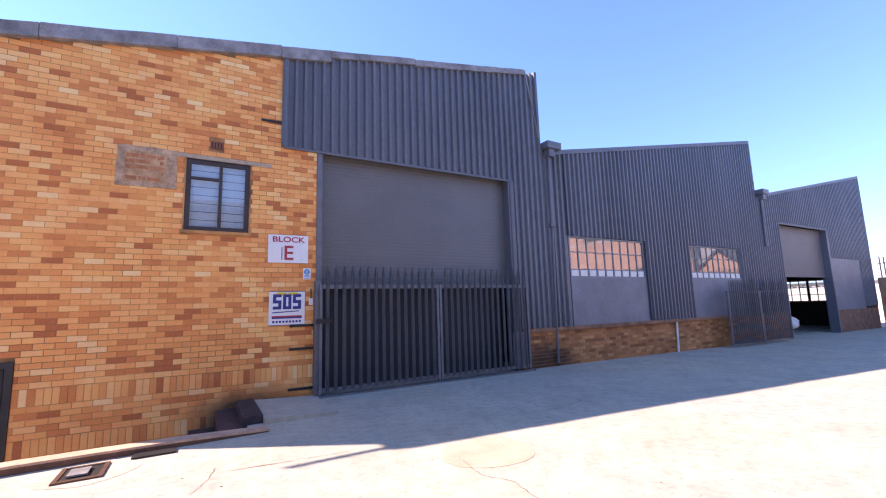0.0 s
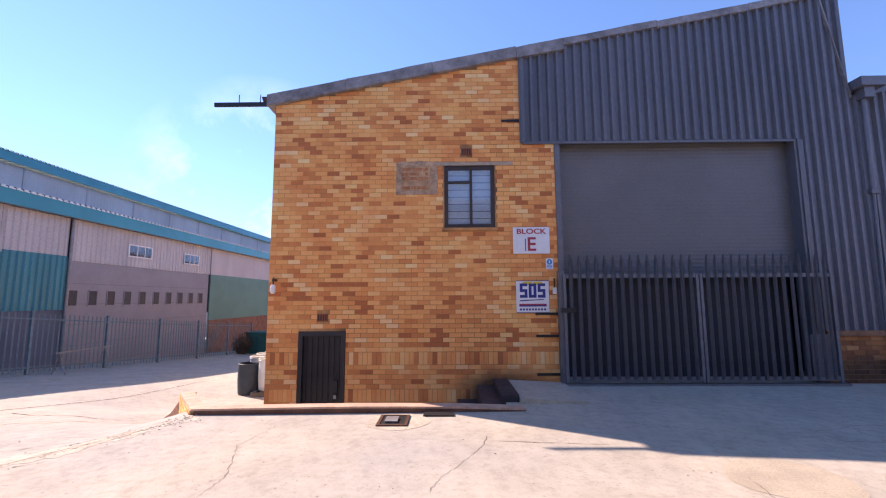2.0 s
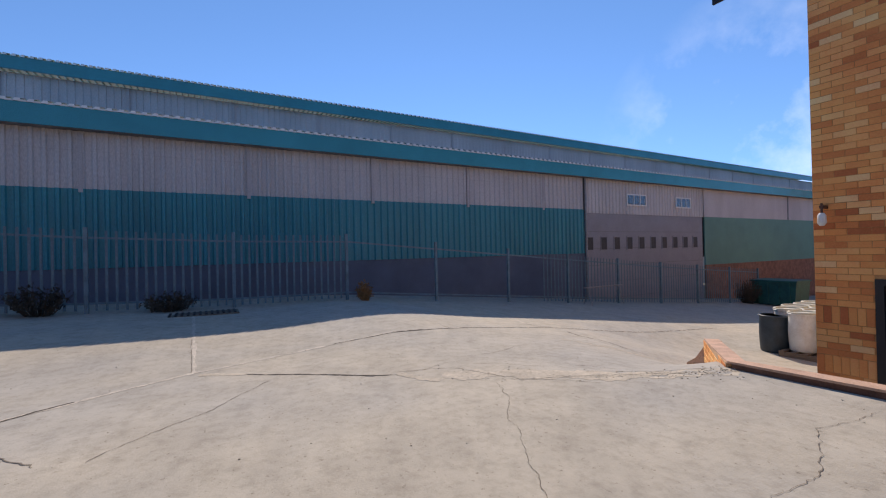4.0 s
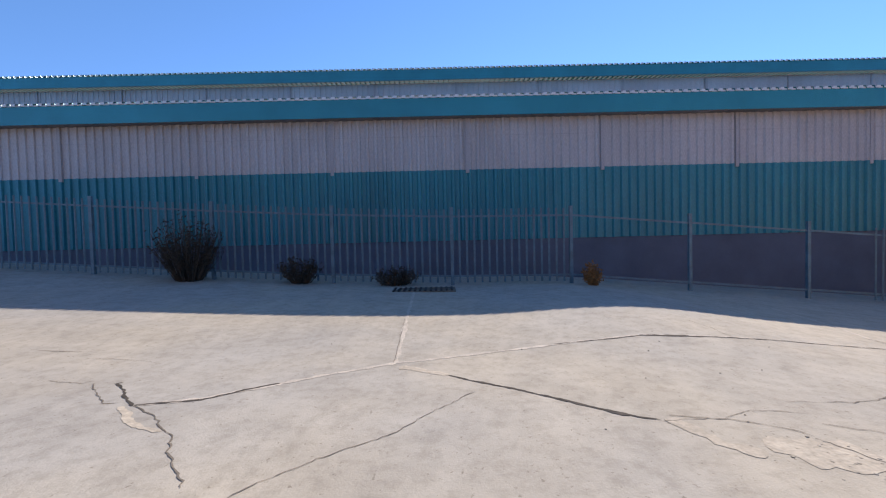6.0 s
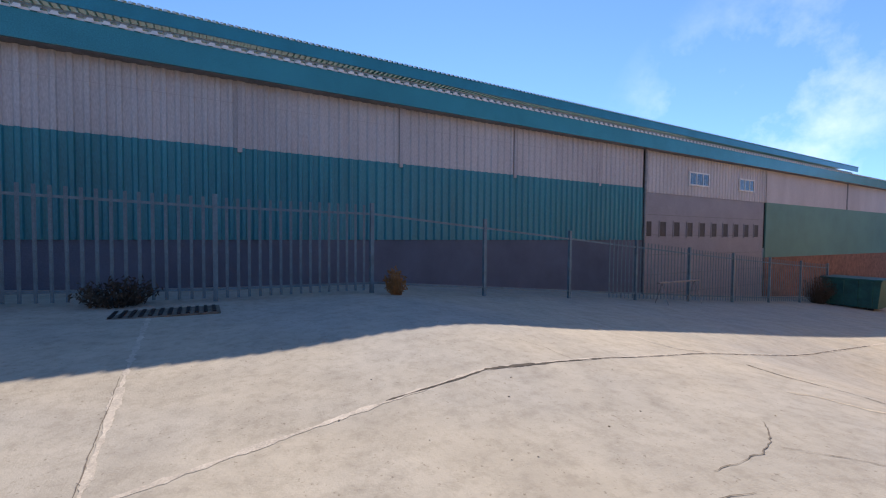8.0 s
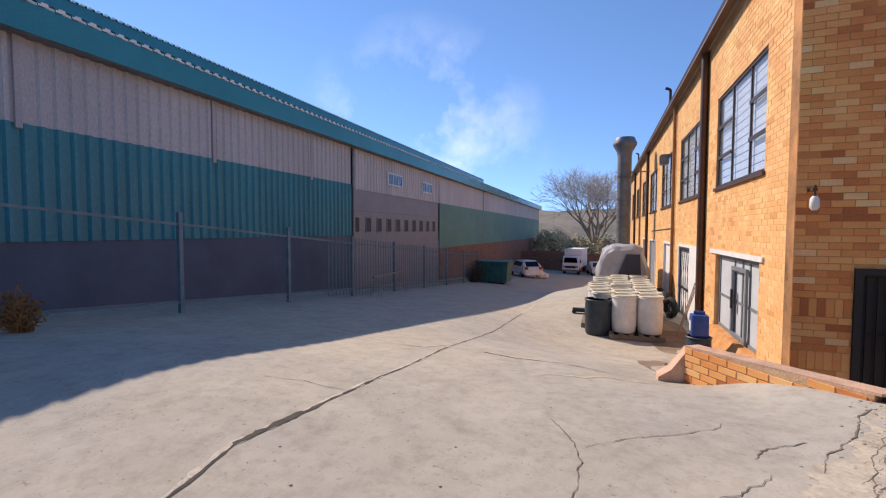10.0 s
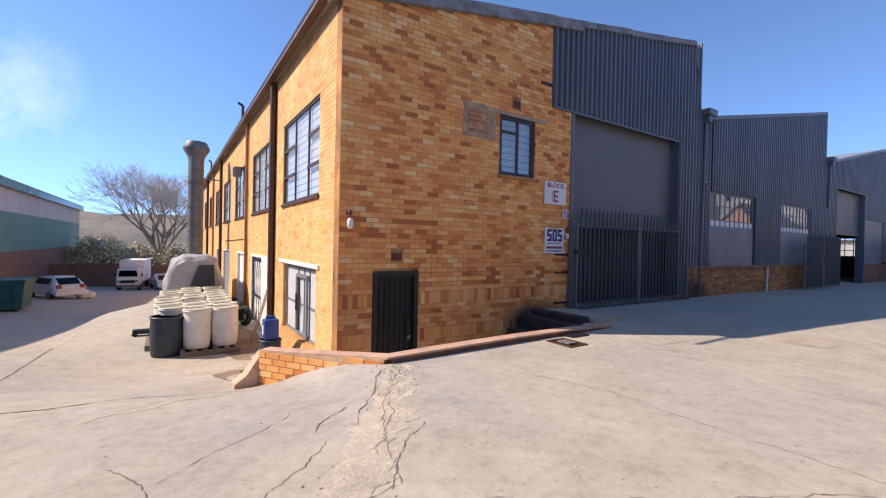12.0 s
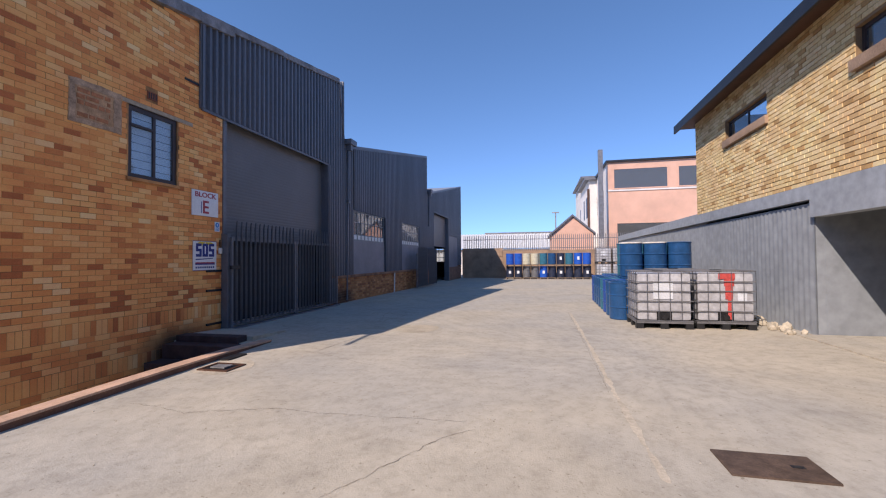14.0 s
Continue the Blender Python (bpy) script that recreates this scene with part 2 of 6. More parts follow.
DUSTYPANE = mat("dusty_acrylic_pane", (0.04, 0.042, 0.048), 0.55, 0, 0.35, 6, 60, 0.08)
DOORGREY = mat("pale_grey_door", (0.265, 0.26, 0.285), 0.55, 0, 0.12, 0.8, 40, 0.05)
FENCE = mat("teal_grey_fence_paint", (0.12, 0.21, 0.26), 0.5, 0.1, 0.25, 4, 60, 0.1)
WHITEPAINT = mat("white_paint", (0.78, 0.77, 0.74), 0.6, 0, 0.1, 3, 50, 0.1)
PALEPOST = mat("pale_post_paint", (0.43, 0.40, 0.395), 0.6, 0, 0.12, 0.8, 40, 0.05)
WHITEPLASTIC = mat("dirty_white_plastic", (0.80, 0.78, 0.73), 0.45, 0, 0.16, 3, 40, 0.06, tint=(0.74, 0.69, 0.6))
BLUEPLASTIC = mat("blue_plastic", (0.02, 0.075, 0.30), 0.4, 0, 0.25, 4, 50, 0.06)
BLUEDRUM = mat("blue_steel_drum_paint", (0.018, 0.085, 0.22), 0.3, 0.15, 0.25, 4, 50, 0.06)
BRIGHTBLUE = mat("bright_blue_plastic", (0.012, 0.10, 0.50), 0.4, 0, 0.2, 4, 50, 0.06)
NAVY = mat("navy_plastic", (0.022, 0.03, 0.06), 0.45, 0, 0.4, 4, 50, 0.08)
DARKTEAL = mat("dark_drum_plastic", (0.026, 0.042, 0.058), 0.5, 0, 0.4, 5, 50, 0.08)
TEALDRUM = mat("teal_drum_paint", (0.03, 0.16, 0.24), 0.4, 0.1, 0.25, 4, 50, 0.06)
CREAMDRUM = mat("cream_drum", (0.55, 0.52, 0.40), 0.5, 0, 0.2, 4, 50, 0.06)
TANKLABEL = mat("faded_tank_label", (0.60, 0.62, 0.65), 0.6, 0, 0.15, 4, 40, 0.05)
IBCWHITE = mat("cloudy_tank_plastic", (0.46, 0.46, 0.48), 0.3, 0, 0.1, 1.5, 12, 0.03, tint=(0.40, 0.395, 0.41))
REDPAINT = mat("spilt_red_paint", (0.58, 0.085, 0.075), 0.4, 0, 0.3, 5, 40, 0.1)
GALV = mat("galvanised_steel", (0.27, 0.265, 0.265), 0.5, 0.3, 0.3, 4, 50, 0.1)
CAGE = mat("dull_cage_steel", (0.17, 0.17, 0.18), 0.5, 0.3, 0.3, 4, 50, 0.1)
DULLSTEEL = mat("dull_grey_steel", (0.20, 0.20, 0.21), 0.5, 0.4, 0.3, 4, 50, 0.1)
WOOD = mat("grey_pallet_wood", (0.22, 0.16, 0.11), 0.9, 0, 0.35, 5, 60, 0.4, stretch=(1, 6, 6))
BROWNPIPE = mat("brown_painted_pipe", (0.085, 0.035, 0.02), 0.55, 0, 0.3, 3, 50, 0.1)
ORANGEPIPE = mat("tan_painted_pipe", (0.36, 0.16, 0.05), 0.6, 0, 0.25, 3, 50, 0.1)
DARKFRAME = mat("dark_steel_window_frame", (0.045, 0.03, 0.028), 0.5, 0, 0.3, 5, 60, 0.1)
GREYFRAME = mat("grey_steel_window_frame", (0.20, 0.215, 0.23), 0.5, 0, 0.2, 5, 60, 0.1)
BLIND = mat("pale_blind_slats", (0.70, 0.74, 0.79), 0.6, 0, 0.08, 2, 40, 0.02)
EGREY = mat("mid_grey_wall_paint", (0.255, 0.275, 0.295), 0.6, 0, 0.1, 0.8, 5, 0.04)
EBAND = mat("light_grey_beam_paint", (0.33, 0.355, 0.38), 0.65, 0, 0.12, 0.8, 6, 0.06)
PINKWALL = mat("salmon_plaster", (0.70, 0.42, 0.31), 0.85, 0, 0.12, 0.6, 30, 0.1)
WHITEWALL = mat("white_plaster", (0.72, 0.68, 0.64), 0.85, 0, 0.12, 0.6, 30, 0.1)
TAN = mat("tan_plaster_wall", (0.36, 0.24, 0.16), 0.9, 0, 0.3, 1.5, 40, 0.2)
TARP = mat("grey_tarpaulin", (0.36, 0.36, 0.375), 0.55, 0, 0.14, 2, 30, 0.08, 0.01)
DARKTARP = mat("dark_blue_tarpaulin", (0.035, 0.04, 0.055), 0.6, 0, 0.3, 2, 30, 0.3, 0.02)
RUBBER = mat("black_rubber", (0.018, 0.018, 0.018), 0.8, 0, 0.3, 5, 60, 0.2)
# bark colour lightened to take in the haze of distance
BARK = mat("haze_pale_bark", (0.34, 0.28, 0.22), 0.9, 0, 0.3, 4, 50, 0.4)
TWIG = mat("dry_twigs", (0.52, 0.46, 0.39), 0.9, 0, 0.3, 4, 50, 0.2)
# dry leaves, also paled for distance haze
LEAF = mat("dry_shrub_leaves", (0.50, 0.44, 0.26), 0.8, 0, 0.4, 0.6, 20, 0.2)
DARKLEAF = mat("dark_shrub", (0.075, 0.062, 0.045), 0.9, 0, 0.4, 3, 20, 0.2)
DRYGRASS = mat("dry_orange_grass", (0.34, 0.17, 0.06), 0.9, 0, 0.3, 3, 30, 0.2)
HILL = mat("far_dry_hillside", (0.20, 0.17, 0.12), 0.95, 0, 0.35, 0.03, 0.6, 0.0, tint=(0.17, 0.17, 0.13))
# dark colours that put the shade inside rooms into the surfaces
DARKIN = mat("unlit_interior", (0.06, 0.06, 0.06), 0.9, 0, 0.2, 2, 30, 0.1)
NEARBLACK = mat("shade_black_interior", (0.018, 0.018, 0.018), 0.95, 0, 0.2, 2, 30, 0.1)
INKBLUE = mat("sign_ink_blue", (0.012, 0.025, 0.20), 0.5, 0, 0.05, 3, 50, 0.0)
INKRED = mat("sign_ink_red", (0.40, 0.035, 0.055), 0.5, 0, 0.05, 3, 50, 0.0)
INKYELLOW = mat("sign_ink_yellow", (0.65, 0.50, 0.02), 0.5, 0, 0.05, 3, 50, 0.0)
SIGNBLUE = mat("sign_light_blue", (0.03, 0.24, 0.55), 0.5, 0, 0.05, 3, 50, 0.0)
SIGNWHITE = mat("sign_white_board", (0.74, 0.75, 0.77), 0.45, 0, 0.07, 3, 50, 0.02)
CARWHITE = mat("white_car_paint", (0.75, 0.76, 0.78), 0.2, 0, 0.05, 3, 50, 0.0)
SKIPGREEN = mat("green_skip_paint", (0.02, 0.115, 0.10), 0.5, 0.1, 0.35, 3, 50, 0.15)
TAILRED = mat("tail_lamp_red", (0.35, 0.01, 0.01), 0.3, 0, 0.05, 3, 50, 0.0)


def glass_mat(name, face_on, grazing, tint, dirt):
    """Thin glass: gloss rising from face_on by grazing towards flat angles, the rest clear with a little dirt."""
    m = bpy.data.materials.new(name)
    m.use_nodes = True
    nt = m.node_tree
    nt.nodes.remove(nt.nodes["Principled BSDF"])
    lw = nt.nodes.new("ShaderNodeLayerWeight")
    lw.inputs["Blend"].default_value = 0.5
    pw = nt.nodes.new("ShaderNodeMath")
    pw.operation = "POWER"
    pw.inputs[1].default_value = 4.0
    ma = nt.nodes.new("ShaderNodeMath")
    ma.operation = "MULTIPLY_ADD"
    ma.inputs[1].default_value, ma.inputs[2].default_value = grazing, face_on
    gl = nt.nodes.new("ShaderNodeBsdfGlossy")
    gl.inputs["Roughness"].default_value = 0.03
    tr = nt.nodes.new("ShaderNodeBsdfTransparent")
    tr.inputs[0].default_value = (*tint, 1)
    df = nt.nodes.new("ShaderNodeBsdfDiffuse")
    df.inputs[0].default_value = (0.5, 0.5, 0.5, 1)
    m1 = nt.nodes.new("ShaderNodeMixShader")
    m1.inputs[0].default_value = dirt
    nt.links.new(tr.outputs[0], m1.inputs[1])
    nt.links.new(df.outputs[0], m1.inputs[2])
    m2 = nt.nodes.new("ShaderNodeMixShader")
    nt.links.new(lw.outputs["Facing"], pw.inputs[0])
    nt.links.new(pw.outputs[0], ma.inputs[0])
    nt.links.new(ma.outputs[0], m2.inputs[0])
    nt.links.new(m1.outputs[0], m2.inputs[1])
    nt.links.new(gl.outputs[0], m2.inputs[2])
    nt.links.new(m2.outputs[0], nt.nodes["Material Output"].inputs[0])
    return m


GLASS = glass_mat("window_glass", 0.08, 0.5, (0.85, 0.9, 0.93), 0.08)
GLASS_S = glass_mat("side_window_glass", 0.04, 0.4, (0.9, 0.94, 0.97), 0.1)
GLASS_R = glass_mat("old_reflective_glass", 0.22, 0.5, (0.6, 0.62, 0.65), 0.12)
GLASS_D = glass_mat("dark_car_glass", 0.03, 0.4, (0.06, 0.07, 0.08), 0.0)


# ---- helpers for building ----
def thing(name, loc=(0, 0, 0), label="", category="", group="", kind="", rz=0):
    ob = new(name)
    ob.empty_display_size = 0.2
    ob.matrix_world = pose(*loc, 0, 0, rz)
    return tagged(ob, label, category, group, kind)


def part(name, bm, material, parent=None, label=""):
    me = bpy.data.meshes.new(name)
    bm.to_mesh(me)
    bm.free()
    for mm in (material if isinstance(material, (list, tuple)) else [material]):
        me.materials.append(mm)
    me.set_sharp_from_angle(angle=radians(38))
    ob = new(name, me)
    if parent:
        ob.parent = parent
    if label:
        ob["label"] = label
    return ob


def box(x0, x1, y0, y1, z0, z1, bm=None, bev=0.0):
    bm = bm or bmesh.new()
    r = bmesh.ops.create_cube(bm, size=1)
    for v in r["verts"]:
        v.co = Vector((x0 + (v.co.x + 0.5) * (x1 - x0), y0 + (v.co.y + 0.5) * (y1 - y0), z0 + (v.co.z + 0.5) * (z1 - z0)))
    if bev:
        es = {e for v in r["verts"] for e in v.link_edges}
        bmesh.ops.bevel(bm, geom=list(es), offset=bev, segments=2, affect="EDGES", profile=0.7)
    return bm


def cyl(p, q, r, bm=None, seg=12, r2=None, cap=True):
    bm = bm or bmesh.new()
    p, q = Vector(p), Vector(q)
    d = q - p
    res = bmesh.ops.create_cone(bm, cap_ends=cap, segments=seg, radius1=r, radius2=r if r2 is None else r2, depth=d.length)
    m = Matrix.Translation((p + q) / 2) @ d.to_track_quat("Z", "Y").to_matrix().to_4x4()
    bmesh.ops.transform(bm, matrix=m, verts=res["verts"])
    for f in {f for v in res["verts"] for f in v.link_faces}:
        f.smooth = len(f.verts) == 4
    return bm


def lathe(profile, seg=24, bm=None):
    """A turned body from (radius, height) pairs."""
    bm = bm or bmesh.new()
    rings = []
    for r, z in profile:
        rings.append([bm.verts.new((r * math.cos(2 * math.pi * i / seg), r * math.sin(2 * math.pi * i / seg), z)) for i in range(seg)])
    for a, b in zip(rings, rings[1:]):
        for i in range(seg):
            f = bm.faces.new((a[i], a[(i + 1) % seg], b[(i + 1) % seg], b[i]))
            f.smooth = True
    bm.faces.new(rings[0][::-1])
    bm.faces.new(rings[-1])
    return bm


def prism(pts, y0, y1, axis="y", bm=None):
    """A polygon of (u, z) points pushed along an axis."""
    bm = bm or bmesh.new()

    def at(u, z, w):
        return (u, w, z) if axis == "y" else ((w, u, z) if axis == "x" else (u, z, w))
    a = [bm.verts.new(at(u, z, y0)) for u, z in pts]
    b = [bm.verts.new(at(u, z, y1)) for u, z in pts]
    n = len(pts)
    bm.faces.new(a)
    bm.faces.new(b[::-1])
    for i in range(n):
        bm.faces.new((a[i], b[i], b[(i + 1) % n], a[(i + 1) % n]))
    bmesh.ops.recalc_face_normals(bm, faces=bm.faces)
    return bm


def corrugated(u0, u1, lo, hi, pitch, depth, at, bm=None, crest=0.35):
    """Trapezoid-ribbed sheet; lo and hi give the ends over u; at(u, w, v) places it, w pointing outwards."""
    bm = bm or bmesh.new()
    pts = []
    k0 = math.floor(u0 / pitch) - 1
    k1 = math.ceil(u1 / pitch) + 1
    for k in range(k0, k1):
        b = k * pitch
        for f, w in ((0, 0), (1 - crest - 0.16, 0), (1 - crest, depth), (0.84 + 0.08, depth)):
            pts.append((b + f * pitch, w))
    pts = [(u, w) for u, w in pts if u0 < u < u1]
    pts = [(u0, pts[0][1])] + pts + [(u1, pts[-1][1])]
    rows = []
    for u, w in pts:
        rows.append((bm.verts.new(at(u, w, lo(u))), bm.verts.new(at(u, w, hi(u)))))
    for a, b in zip(rows, rows[1:]):
        bm.faces.new((a[0], b[0], b[1], a[1]))
    return bm


def text_mesh(name, body, size, material, parent, m, fat=0.0):
    cu = bpy.data.curves.new(name, "FONT")
    cu.body, cu.size, cu.extrude, cu.align_x, cu.align_y = body, size, 0.002, "CENTER", "CENTER"
    cu.offset = fat
    tmp = new("tmp_text", cu)
    bpy.context.view_layer.update()
    me = bpy.data.meshes.new_from_object(tmp.evaluated_get(bpy.context.evaluated_depsgraph_get()))
    bpy.data.objects.remove(tmp)
    bpy.data.curves.remove(cu)
    me.name = name
    me.materials.clear()
    me.materials.append(material)
    ob = new(name, me)
    ob.parent = parent
    ob.matrix_local = m
    return ob


def sstep(a, b, v):
    v = min(1.0, max(0.0, (v - a) / (b - a)))
    return v * v * (3 - 2 * v)


def ramp(v, k=1.0):
    return 0.5 * (v + math.sqrt(v * v + k * k))


def slab_height(x, y):
    """The yard's surface: level beside the warehouse, falling away to the north-west."""
    w = min(1.0, max(0.0, (-5 - x) / 9))
    s = 0.122 - 0.032 * w
    z = 0.2 - s * ramp(y - 4.8) + (s - 0.072) * ramp(y - 20, 4) + 0.072 * ramp(y - 90, 20) + 0.35 * sstep(26, 54, y)
    z += 0.04 * w * ramp(2 - min(max(y, -14), 40), 2) + 0.03 * w * ramp(-2 - min(max(y, -14), 40), 2)
    shelf = sstep(-9.6, -6.4, x) * sstep(7, 12, y) * (1 - sstep(20.5, 29, y))
    z += (-0.81 - z) * shelf
    z -= 0.12 * math.exp(-((x + 7.7) / 2.0) ** 2 - ((y - 0.4) / 3.4) ** 2)
    z -= 0.15 * math.exp(-((x + 5.45) / 0.75) ** 2 - ((y - 7.6) / 0.9) ** 2)
    z += 0.11 * math.exp(-((x + 11.2) / 2.6) ** 2 - ((y - 4.3) / 1.7) ** 2)
    e = sstep(-5.15, -4.0, x) * (1 - sstep(9.5, 12, y) * sstep(60, 40, x))
    east = 0.28 - 0.008 * ramp(x - 6, 2) + 0.008 * ramp(x - 34, 2)
    return z * (1 - e) + east * e


KERB = [(-5.15, 7.78), (-4.05, 6.24), (-2.6, 6.29), (-1.3, 6.34), (0.4, 6.42)]


def kerb_y(x):
    for (xa, ya), (xb, yb) in zip(KERB, KERB[1:]):
        if xa <= x <= xb:
            return ya + (yb - ya) * (x - xa) / (xb - xa)
    return 99.0


def ground_z(x, y):
    z = slab_height(x, y)
    if -5.15 <= x <= 0.2 and kerb_y(x) + 0.09 < y < 8.6:
        z = min(z, -0.75)
    elif -5.6 < x < -3.6 and 7.9 <= y < 13.5:
        z = min(z, -0.75 + 0.9 * sstep(-5.0, -5.6, x))
    return z


def surf_z(x, y):
    """The height of the concrete's finished face, with its slight unevenness."""
    return ground_z(x, y) + 0.006 * noise.noise((x * 0.7, y * 0.7, 0)) * (abs(x) < 30)


# ---- ground ----
def span(*stops):
    out = [stops[0][0]]
    for (a, _), (b, st) in zip(stops, stops[1:]):
        n = max(1, round((b - a) / st))
        out += [a + (b - a) * (i + 1) / n for i in range(n)]
    return out


def build_ground():
    xs = span((-900, 0), (-150, 75), (-40, 10), (-16, 1), (-9.5, 0.4), (-6, 0.2), (1.2, 0.11), (6, 0.4), (36, 2), (150, 20), (900, 150))
    ys = span((-900, 0), (-100, 100), (-20, 10), (-3, 0.6), (2, 0.35), (5.9, 0.2), (9, 0.11), (14, 0.2), (40, 1), (110, 5), (900, 80))
    verts = [(x, y, surf_z(x, y)) for y in ys for x in xs]
    n = len(xs)
    faces = [(j * n + i, j * n + i + 1, (j + 1) * n + i + 1, (j + 1) * n + i) for j in range(len(ys) - 1) for i in range(n - 1)]
    me = bpy.data.meshes.new("ground")
    me.from_pydata(verts, [], faces)
    me.materials.append(CONCRETE)
    for p in me.polygons:
        p.use_smooth = True
    return tagged(new("ground", me), "cracked pale concrete yard sloping gently down", "ground", kind="structure")


ground = build_ground()


# ---- main warehouse ----
def roof_z(x):
    if x < 7.05:
        return 5.75 + 0.191 * (x + 4.1)
    if x < 18.0:
        return 5.72 + 0.2 * (x - 7.2)
    return 5.72 + 0.2 * (x - 18.2)


FY = 8.2
warehouse = thing("warehouse", (0, 0, 0), "orange brick and charcoal sheet warehouse with sawtooth roof", "warehouse")
BACK = 46.0


# brick facade backing, pierced by door and window
bm = bmesh.new()
for x0, x1, z0, z1 in ((-4.0, -3.36, -0.9, 4.6), (-3.36, -2.58, 1.2, 4.6), (-2.58, -0.71, -0.9, 4.6), (-0.71, 0.25, -0.9, 3.13),
                       (-0.71, 0.25, 4.34, 4.6), (0.25, 1.45, -0.9, 4.6)):
    box(x0, x1, FY + 0.006, FY + 0.25, z0, z1, bm)
prism([(-4.0, 4.6), (1.45, 4.6), (1.45, roof_z(1.45) - 0.1), (-4.0, roof_z(-4.0) - 0.1)], FY + 0.006, FY + 0.25, bm=bm)
brick_wall = part("brick_wall", bm, MORTAR, warehouse, "orange face brick wall with soldier courses")

# side wall, pierced by upper windows and ground-floor doors
SX = -4.0
WIN_Y = [(9.32, 12.15), (13.74, 16.5), (17.95, 20.7), (22.2, 24.95), (26.4, 29.1), (30.7, 33.4), (35, 37.7)]
DOOR_Y = [(9.4, 12.0, -0.75), (13.75, 16.4, -1.2), (17.95, 19.7, -1.6), (22.2, 24.6, -2.0), (26.4, 28.0, -2.2)]
bm = bmesh.new()


def side_box(y0, y1, z0, z1):
    box(SX + 0.006, SX + 0.25, y0, y1, z0, z1, bm)


side_box(8.45, BACK, 1.22, 2.55)
side_box(8.45, BACK, 4.40, 5.72)
prev = 8.45
for a, b in WIN_Y:
    side_box(prev, a, 2.55, 4.40)
    prev = b
side_box(prev, BACK, 2.55, 4.40)
prev = 8.45
for a, b, zb in DOOR_Y:
    side_box(prev, a, -3.2, 1.22)
    if zb > -3.2:
        side_box(a, b, -3.2, zb)
    prev = b
side_box(prev, BACK, -3.2, 1.22)
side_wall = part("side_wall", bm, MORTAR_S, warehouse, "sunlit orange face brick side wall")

# other walls and roof
bm = bmesh.new()
for y0, y1, z0, z1 in ((FY, BACK, -0.2, 1.45), (FY, BACK, 2.65, 5.8), (FY, 8.9, 1.45, 2.65), (18.9, BACK, 1.45, 2.65)):
    box(29.05, 29.2, y0, y1, z0, z1, bm)
box(-4.0, 29.2, BACK, BACK + 0.25, -3.2, 5.6, bm)
part("rear_wall", bm, FARBRICK, warehouse)
for a, b in ((-4.25, 7.05), (7.05, 18.0), (18.0, 29.05)):
    za, zb = roof_z(a + 0.2), roof_z(b - 0.02)
    bm = prism([(a, za - 0.1), (b, zb - 0.1), (b, zb - 0.03), (a, za - 0.03)], FY + 0.05, BACK)
    part("roof", bm, ROOFMETAL, warehouse)
    bm = box(b - 0.06, b - 0.02, FY + 0.05, BACK, 5.5, zb - 0.1)
    part("clerestory", bm, CHARCOAL, warehouse)
part("concrete_floor", box(-3.7, 29, FY + 0.62, BACK, 0.05, 0.16), CONCRETE, warehouse)

# rough cement verge on the first bay: uneven short lengths
x = -4.15
k = 0
random.seed(5)
while x < 7.05:
    ln = min(7.07 - x, random.uniform(0.9, 1.9))
    za, zb = roof_z(x), roof_z(x + ln)
    o = random.uniform(-0.02, 0.02)
    d = 0.2 if x < 0.75 else 0.12
    bm = prism([(x + 0.004, za - d + o), (x + ln - 0.004, zb - d + o), (x + ln - 0.004, zb + 0.02 + o), (x + 0.004, za + 0.02 + o)], FY - 0.06 - d * 0.2, FY + 0.3)
    bmesh.ops.subdivide_edges(bm, edges=bm.edges, cuts=3, use_grid_fill=True)
    for v in bm.verts:
        v.co += 0.012 * Vector(noise.noise_vector(v.co * 6))
    part("verge_capping", bm, FASCIA, warehouse)
    x += ln
for a, b in ((7.2, 18.0), (18.2, 29.05)):
    bm = prism([(a, roof_z(a + 0.01) - 0.12), (b, roof_z(b - 0.01) - 0.12), (b, roof_z(b - 0.01) + 0.0), (a, roof_z(a + 0.01) + 0.0)], FY - 0.06, FY + 0.1)
    part("verge_flashing", bm, CHARCOAL, warehouse)
for xp in (7.05, 18.0, 29.05):
    part("corner_flashing", box(xp - 0.07, xp + 0.012, FY - 0.055, FY + 0.2, 5.6 if xp < 20 else 1.2, 7.86), CHARCOAL, warehouse)


def fac(u, w, v):
    return (u, FY - w, v)


for a, b, z in ((0.78, 5.98, 4.79), (5.98, 7.03, 1.2), (7.05, 7.85, 1.2), (7.85, 10.98, 3.53), (10.98, 13.26, 1.2), (13.26, 16.37, 3.53),
                (16.37, 18.0, 1.2), (18.0, 19.6, 1.2), (19.6, 24.1, 4.68), (24.1, 27.6, 3.45), (27.6, 29.05, 1.2)):
    e = 0.004 if a > 6 else 0.0
    part("cladding", corrugated(a, b, lambda u: z, lambda u: roof_z(min(max(u, a + e), b - 0.004)) - 0.06, 0.172, 0.062, fac), CHARCOAL, warehouse)
# back liner of the cladding
bm = bmesh.new()
for a, b, z in ((1.46, 6.1, 4.8), (6.1, 7.0, 1.2), (7.1, 7.85, 1.2), (7.85, 10.98, 3.55), (10.98, 13.26, 1.2), (13.26, 16.37, 3.55), (16.37, 17.95, 1.2),
                (18.3, 19.6, 1.2), (19.6, 24.1, 4.7), (24.1, 27.6, 1.2), (27.6, 29.0, 1.2)):
    box(a, b, FY + 0.01, FY + 0.06, z, 5.6, bm)
for a, b in ((1.46, 7.0), (7.3, 17.95), (18.3, 29.0)):
